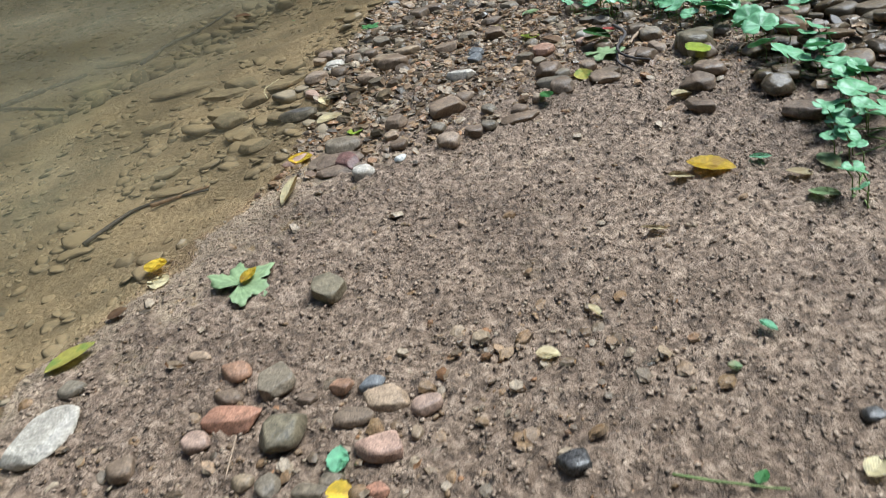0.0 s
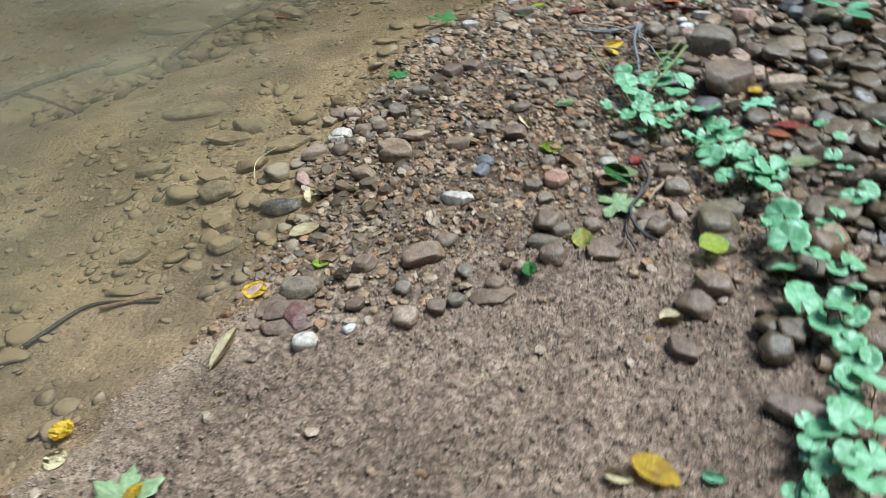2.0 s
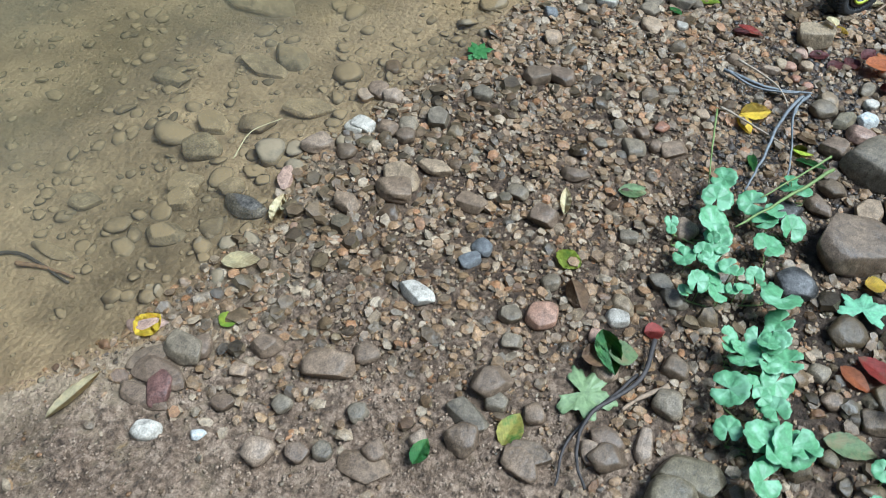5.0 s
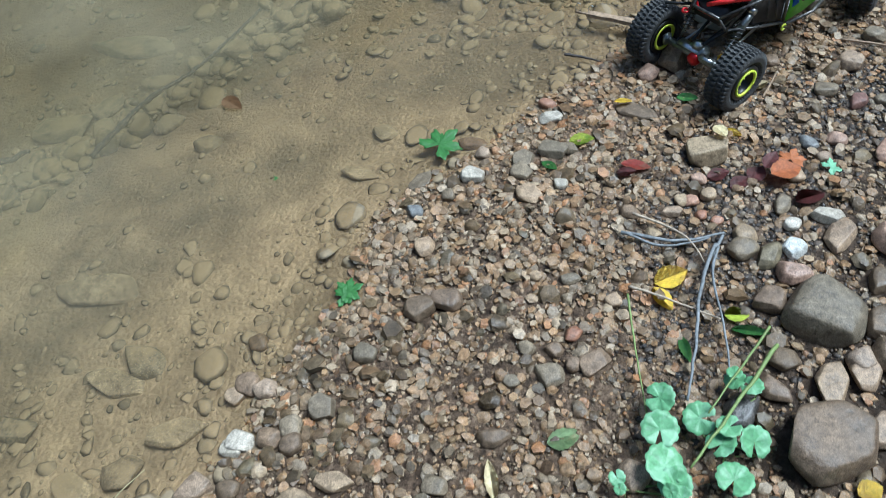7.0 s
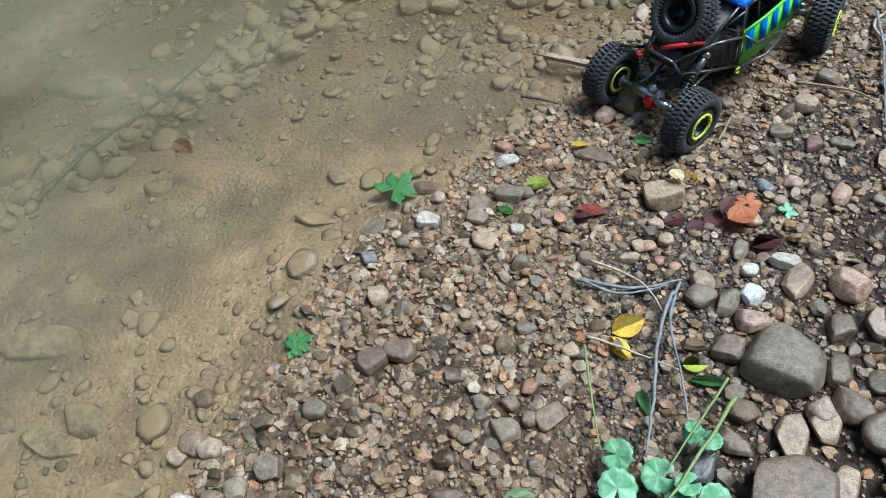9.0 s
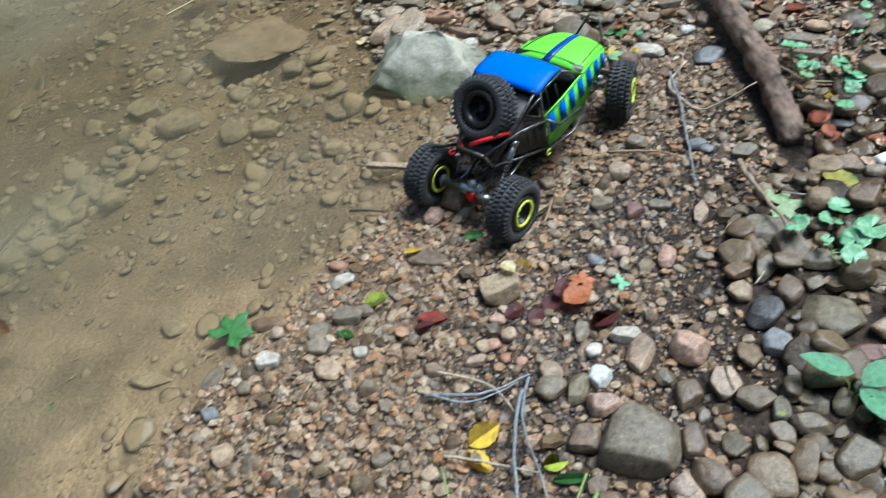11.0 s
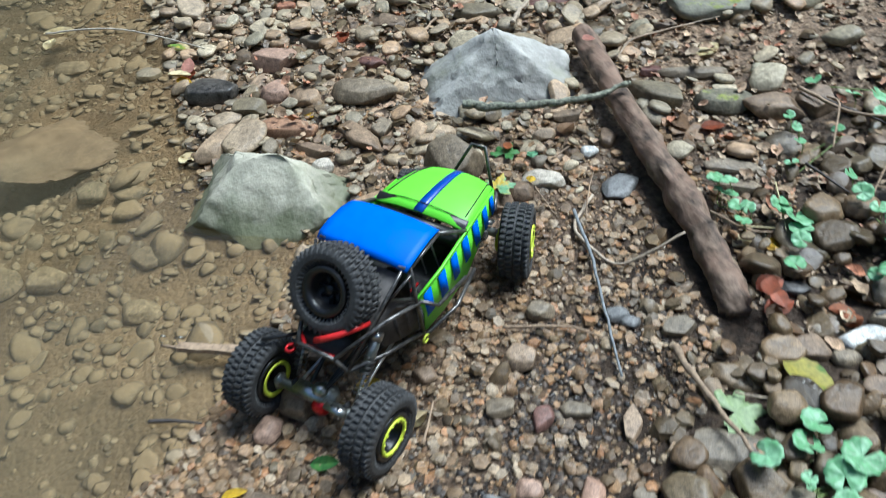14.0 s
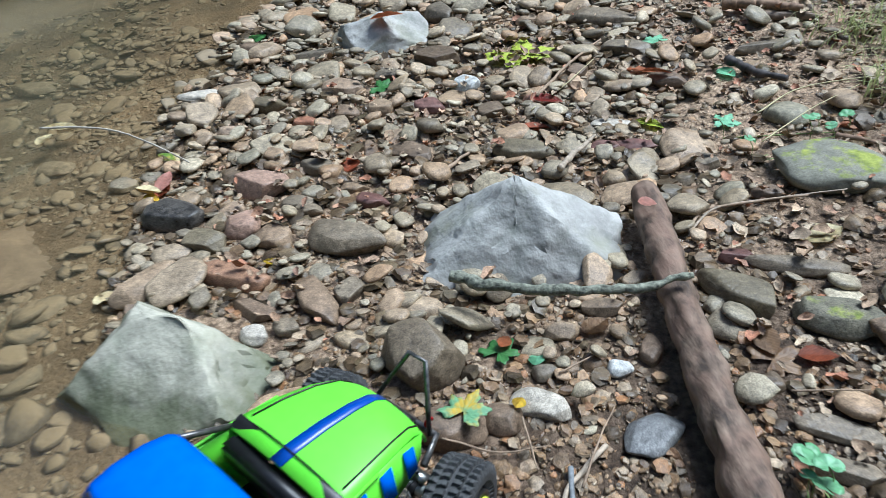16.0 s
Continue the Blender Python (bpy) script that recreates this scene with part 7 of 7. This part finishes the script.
def patchy(x, y, f, s):
    return 0.5 + 0.5 * np.sin(f * x + s) * np.sin(f * 0.8 * y + 1.7 * s) * 0.6 + 0.2 * np.sin(2.3 * f * x - 1.9 * f * y + s)


def smooth(v, lo, hi):
    t = np.clip((v - lo) / (hi - lo), 0, 1)
    return t * t * (3 - 2 * t)


def off_shore(x, y):
    return (x - shore(y)) * 0.78


def muddy(x, y):
    """How bare the trodden mud is: all of the first stretch but its edges, little further on."""
    bare = smooth(y, 1.62, 1.42) * smooth(x, 0.88, 0.7)
    strewn = smooth(y, 1.0, 0.85) * smooth(x, 0.42, 0.25)
    path = smooth(y, 1.75, 1.5) * smooth(x, 0.25, 0.4) * smooth(x, 0.8, 0.65)
    return np.maximum(bare * (1 - 0.25 * strewn), path)


def many_stones(name, material, count, lo, hi, density, base, seed, label, box_, flat=(0.4, 0.75), sink=0.3, variants=10, mask=True, rough=0.22, settle=None, spaced=0.0):
    """A bed of loose stones joined into one mesh, thicker where density says so."""
    rng = np.random.default_rng(seed)
    shapes = [lump(base[0], 900 + seed * 31 + k, rough, 6 + k % 5) for k in range(variants)]
    xs, ys = rng.uniform(box_[0], box_[1], count * 9), rng.uniform(box_[2], box_[3], count * 9)
    keep = rng.uniform(0, 1, len(xs)) < density(xs, ys)
    if mask:
        keep &= footprint_mask(xs, ys, pad=0.32 * math.sqrt(lo * hi))
    xs, ys = xs[keep][:count], ys[keep][:count]
    n = len(xs)
    size = lo * (hi / lo) ** (rng.uniform(0, 1, n) ** 1.7)
    if spaced:
        order, kept = np.argsort(-size), []
        for k in order:
            near = np.array(kept, int)
            if not len(near) or (np.hypot(xs[near] - xs[k], ys[near] - ys[k]) > spaced * (size[near] + size[k])).all():
                kept.append(k)
        xs, ys, size = xs[kept], ys[kept], size[kept]
        n = len(xs)
    zs = land(xs, ys) if settle is None else settle(xs, ys)
    ang, stretch, fl = rng.uniform(0, 6.28, n), rng.uniform(0.6, 1.0, n), rng.uniform(*flat, n)
    tx, ty = rng.normal(0, 0.2, n), rng.normal(0, 0.2, n)
    nv, pick = len(base[0]), rng.integers(0, variants, n)
    v = np.array(shapes)[pick]
    v = v * np.stack([size / 2, size / 2 * stretch, size / 2 * stretch * fl], -1)[:, None, :]
    v[:, :, 2] += v[:, :, 0] * tx[:, None] + v[:, :, 1] * ty[:, None]
    c, s = np.cos(ang)[:, None], np.sin(ang)[:, None]
    px, py = v[:, :, 0] * c - v[:, :, 1] * s, v[:, :, 0] * s + v[:, :, 1] * c
    pz = v[:, :, 2] + (zs + size / 2 * stretch * fl * (1 - 2 * sink))[:, None]
    out = np.stack([px + xs[:, None], py + ys[:, None], pz], -1).reshape(-1, 3)
    faces = (base[1][None] + (np.arange(n) * nv)[:, None, None]).reshape(-1, 3)
    me = bpy.data.meshes.new(name)
    me.vertices.add(len(out))
    me.vertices.foreach_set("co", out.ravel())
    me.loops.add(len(faces) * 3)
    me.loops.foreach_set("vertex_index", faces.ravel().astype(np.int32))
    me.polygons.add(len(faces))
    me.polygons.foreach_set("loop_start", np.arange(len(faces), dtype=np.int32) * 3)
    me.update(calc_edges=True)
    me.materials.append(material)
    me.shade_smooth()
    if base is CHIP:
        me.set_sharp_from_angle(angle=radians(66))
    return tagged(new(name, me), label, "gravel", kind="stuff")


LAND_BOX, BED_BOX = (-0.6, 2.7, 0.35, 5.4), (-1.6, 1.05, 0.6, 5.6)


def on_land(x, y):
    return (off_shore(x, y) > -0.02) * (x < 1.25 + 0.75 * (y - 1.6)).astype(float)


def grit(x, y):
    d = off_shore(x, y)
    bare = muddy(x, y)
    return on_land(x, y) * np.clip((1 - 0.96 * bare) * (0.55 + 0.5 * patchy(x, y, 7, 1.0)), 0.05, 1) * smooth(d, 0.85, 0.65) * smooth(y, 3.7, 3.0)


def pebbles(x, y):
    d = off_shore(x, y)
    spit = smooth(y, 2.2, 2.4) * smooth(y, 3.0, 2.8) * smooth(d, 0.45, 0.3)
    return on_land(x, y) * np.clip((1 - muddy(x, y)) * (0.5 + 0.25 * patchy(x, y, 9, 2.2) + 0.8 * spit), 0.012, 1) * (0.12 + 0.88 * smooth(d, 0.85, 0.6)) * (0.5 + 0.5 * smooth(y, 4.6, 3.6))


def leafy(x, y):
    """The litter-strewn ground beyond the log."""
    return smooth(x - (1.62 + 0.18 * (y - 2.75)), 0.0, 0.14) * smooth(y, 2.62, 2.8)


def cobbles(x, y):
    d = off_shore(x, y)
    inner = 0.75 - 0.14 * smooth(y, 2.55, 2.75) - 0.12 * smooth(y, 2.2, 1.9)
    right = smooth(d - inner, 0.0, 0.12)
    far = smooth(y, 3.1, 3.5)
    edge = smooth(np.abs(d - 0.06), 0.16, 0.03) * smooth(y, 1.5, 1.7) * smooth(y, 2.5, 2.2)
    return on_land(x, y) * (1 - muddy(x, y)) * np.clip(0.06 + 0.8 * right + 0.7 * far + 0.6 * edge, 0, 1) * (1 - 0.85 * leafy(x, y)) * (1 - 0.6 * smooth(y, 1.85, 1.6)) * smooth(y, 1.15, 1.35)


def under_water(x, y):
    d = off_shore(x, y)
    stony = 0.4 * smooth(d, -0.5, -0.15) * smooth(y, 2.8, 3.1)
    bare = smooth(y, 2.25, 2.5) * smooth(y, 3.2, 2.9) * smooth(d, -0.1, -0.25)
    return (d < 0.01) * np.clip(stony + 0.25 + 0.9 * patchy(x, y, 4.5, 0.4) * smooth(d, -0.9, -0.1), 0.06, 1) * (1 - 0.8 * bare) * (1 - 0.6 * smooth(y, 1.9, 1.5))


def clods(x, y):
    return on_land(x, y) * np.clip(muddy(x, y) * 1.2, 0, 1) * (0.35 + 0.5 * patchy(x, y, 15, 0.3))


M_clod = stone_material("mud_clod", [(0.38, 0.275, 0.19), (0.52, 0.4, 0.29), (0.28, 0.2, 0.138), (0.45, 0.335, 0.235)], 0.55, "island", grain=160)
many_stones("clods", M_clod, 20000, 0.004, 0.0095, clods, GRAIN, 7, "crumbly clods of churned brown mud", (-0.5, 1.0, 0.35, 1.9), flat=(0.45, 0.75), sink=0.42, rough=0.3, settle=lambda x, y: land(x, y) + churned(x, y))
M_soil = stone_material("soil_crumb", [(0.42, 0.315, 0.21), (0.55, 0.43, 0.3), (0.32, 0.235, 0.155), (0.48, 0.36, 0.245)], 0.7, "island", grain=160)
many_stones("soil_crumbs", M_soil, 9000, 0.004, 0.017, lambda x, y: np.clip(leafy(x, y) + 0.3 * smooth(y, 3.3, 3.7), 0, 1) * (off_shore(x, y) > 0.1), GRAIN, 17, "crumbly brown soil under the leaf litter", (0.9, 2.9, 2.6, 5.5), sink=0.3)
many_stones("grit", M_gravel, 24000, 0.004, 0.012, grit, GRAIN, 1, "fine brown and grey grit over mud", LAND_BOX, variants=8)
many_stones("pebbles", M_gravel, 27000, 0.007, 0.027, pebbles, CHIP, 2, "small mixed brown, tan and grey river pebbles", LAND_BOX, sink=0.22, flat=(0.36, 0.72))
many_stones("gravel", M_cobble, 6000, 0.016, 0.045, cobbles, CHIP, 3, "coarse brown and grey river gravel", LAND_BOX, sink=0.2, rough=0.12)
heap = np.random.default_rng(99)


def big(x, y):
    return cobbles(x, y) * smooth(off_shore(x, y), 0.66, 0.84)


def heaped(x, y):
    return land(x, y) + heap.uniform(-0.006, 0.022, len(x))


many_stones("cobbles", M_cobble, 3600, 0.026, 0.075, lambda x, y: big(x, y) * (y < 3.15), ICO3, 4, "dark brown and olive river cobbles, heaped", (-0.6, 2.3, 0.35, 3.2), flat=(0.35, 0.7), sink=0.2, rough=0.1, settle=heaped, spaced=0.25)
many_stones("cobbles", M_far, 420, 0.05, 0.13, lambda x, y: cobbles(x, y) * (y > 3.25), ICO3, 15, "flat tan, brown and olive river slabs", (0.6, 2.9, 3.2, 5.6), flat=(0.22, 0.45), sink=0.2, rough=0.1, settle=heaped, spaced=0.42)
many_stones("cobbles", M_far, 4200, 0.014, 0.062, lambda x, y: cobbles(x, y) * (y > 3.1), ICO1, 14, "tan, brown and grey broken river stones", (0.6, 2.9, 3.0, 5.6), flat=(0.28, 0.6), sink=0.2, rough=0.1, settle=heaped, spaced=0.26)
many_stones("bed_ledge", M_bedstone, 420, 0.02, 0.09, lambda x, y: np.exp(-((y - 3.1 - 0.78 * (x + 0.24)) / 0.09) ** 2), ICO1, 12, "dark silty stones along a ledge under the water", (-0.75, 0.25, 2.5, 3.6), flat=(0.4, 0.7), sink=0.25, rough=0.12)
M_debris = stone_material("wet_debris", [(0.04, 0.034, 0.03), (0.1, 0.08, 0.064), (0.03, 0.028, 0.028), (0.18, 0.14, 0.11)], 0.35, "island", grain=200)
many_stones("debris", M_debris, 5200, 0.004, 0.018, lambda x, y: np.exp(-((off_shore(x, y) - 0.52) / 0.15) ** 2) * smooth(y, 2.05, 2.25) * smooth(y, 2.95, 2.75) * (0.25 + 0.75 * patchy(x, y, 11, 0.9)), ICO0, 9, "black wet bits of bark and charcoal on the bank", (0.75, 1.7, 2.0, 3.0), flat=(0.25, 0.5), sink=0.3)
many_stones("bed_pebbles", M_bedstone, 7500, 0.009, 0.042, under_water, OCTA, 5, "silty brown pebbles under shallow water", BED_BOX, flat=(0.25, 0.5), sink=0.4)
many_stones("bed_stones", M_bedstone, 620, 0.025, 0.085, under_water, ICO1, 6, "silty brown stones under shallow water", BED_BOX, flat=(0.18, 0.4), sink=0.3)


def litter(count, seed):
    """Dry brown leaves strewn between the stones, joined into one mesh."""
    rng = np.random.default_rng(seed)
    bm = bmesh.new()
    rows = []
    for p in np.linspace(0, 1, 6):
        half = 0.5 * math.sin(math.pi * (0.04 + 0.92 * p)) ** 0.8
        rows.append([bm.verts.new((p - 0.5, q * half, 0.5 * abs(q) * half + 0.5 * (p - 0.5) ** 2 + 0.08 * math.sin(9 * p + 2 * q))) for q in (-1, 0, 1)])
    for a, b in zip(rows, rows[1:]):
        for k in range(2):
            bm.faces.new((a[k], a[k + 1], b[k + 1], b[k]))
    bm.verts.index_update()
    v = np.array([p.co[:] for p in bm.verts])
    f = np.array([[q.index for q in g.verts] for g in bm.faces])
    bm.free()
    xs, ys = rng.uniform(0.6, 2.9, count * 9), rng.uniform(0.8, 5.3, count * 9)
    d = off_shore(xs, ys)
    keep = rng.uniform(0, 1, len(xs)) < np.clip(leafy(xs, ys) * 0.9 + smooth(d, 0.75, 0.95) * smooth(ys, 1.9, 1.6) * 0.8 + smooth(d, 0.6, 0.9) * 0.03 + smooth(ys, 3.2, 3.7) * (d > 0.1) * 0.9, 0.0, 1) * (1 - muddy(xs, ys))
    xs, ys = xs[keep][:count], ys[keep][:count]
    low = np.array([surface(a, b) - float(land(a, b)) < 0.03 for a, b in zip(xs, ys)])
    xs, ys = xs[low], ys[low]
    n = len(xs)
    out = []
    for k in range(n):
        l = 0.008 * 4.4 ** rng.uniform(0, 1)
        m = pose(xs[k], ys[k], surface(xs[k], ys[k]) + 0.006, rng.uniform(-30, 30), rng.uniform(-30, 30), rng.uniform(0, 360))
        a = np.array(m)
        out.append((v * (l, l * rng.uniform(0.4, 0.75), l)) @ a[:3, :3].T + a[:3, 3])
    verts = np.concatenate(out)
    faces = (f[None] + (np.arange(n) * len(v))[:, None, None]).reshape(-1, f.shape[1])
    me = bpy.data.meshes.new("leaf_litter")
    me.from_pydata(verts.tolist(), [], faces.tolist())
    me.materials.append(M_litter)
    me.shade_smooth()
    return tagged(new("leaf_litter", me), "dry brown and reddish leaf litter between the stones", "leaf litter", kind="stuff")


M_litter = stone_material("leaf_litter", [(0.37, 0.24, 0.15), (0.5, 0.37, 0.24), (0.3, 0.2, 0.135), (0.48, 0.21, 0.115), (0.6, 0.48, 0.33), (0.24, 0.175, 0.12), (0.53, 0.42, 0.29), (0.42, 0.3, 0.2)], 0.7, "island")
litter(5600, 8)

# ---- an unseen woodland ring, added to block low sky and tint the water's reflections ----
def unseen_woods():
    m, ns, ls, b = nodes_of("woodland")
    n1, n2 = tex_noise(ns, ls, 1.6, 6.0, 0.7, "World"), tex_noise(ns, ls, 0.35, 3.0, 0.6, "World")
    c = ramp(ns, ls, n1, [(0.35, (0.012, 0.02, 0.007)), (0.55, (0.05, 0.085, 0.025)), (0.75, (0.12, 0.17, 0.05))])
    ls.new(mixed(ns, ls, 1.0, c, ramp(ns, ls, n2, [(0.35, (0.6,) * 3), (0.65, (1.2,) * 3)]), "MULTIPLY"), b.inputs["Base Color"])
    b.inputs["Roughness"].default_value = 0.9
    bm = bmesh.new()
    rings = []
    for h in np.linspace(-0.5, 1.0, 22):
        row = []
        for k in range(120):
            a = 2 * math.pi * k / 120
            z = max(h, -0.1) * 11
            r = 13 + 2.2 * noise.noise(Vector((math.cos(a) * 4, math.sin(a) * 4, h * 6))) + 1.2 * noise.noise(Vector((math.cos(a) * 11, math.sin(a) * 11, h * 14))) + 2.5 * max(h, 0) ** 2
            row.append(bm.verts.new((0.6 + r * math.cos(a), 2.5 + r * math.sin(a), z)))
        rings.append(row)
    for r1, r2 in zip(rings, rings[1:]):
        for k in range(120):
            bm.faces.new((r1[k], r1[(k + 1) % 120], r2[(k + 1) % 120], r2[k]))
    ob = part("backdrop", bm, m)
    return tagged(ob, "unseen ring of dense green woodland added to shut out low sky and its reflections", "woodland", kind="structure")


unseen_woods()
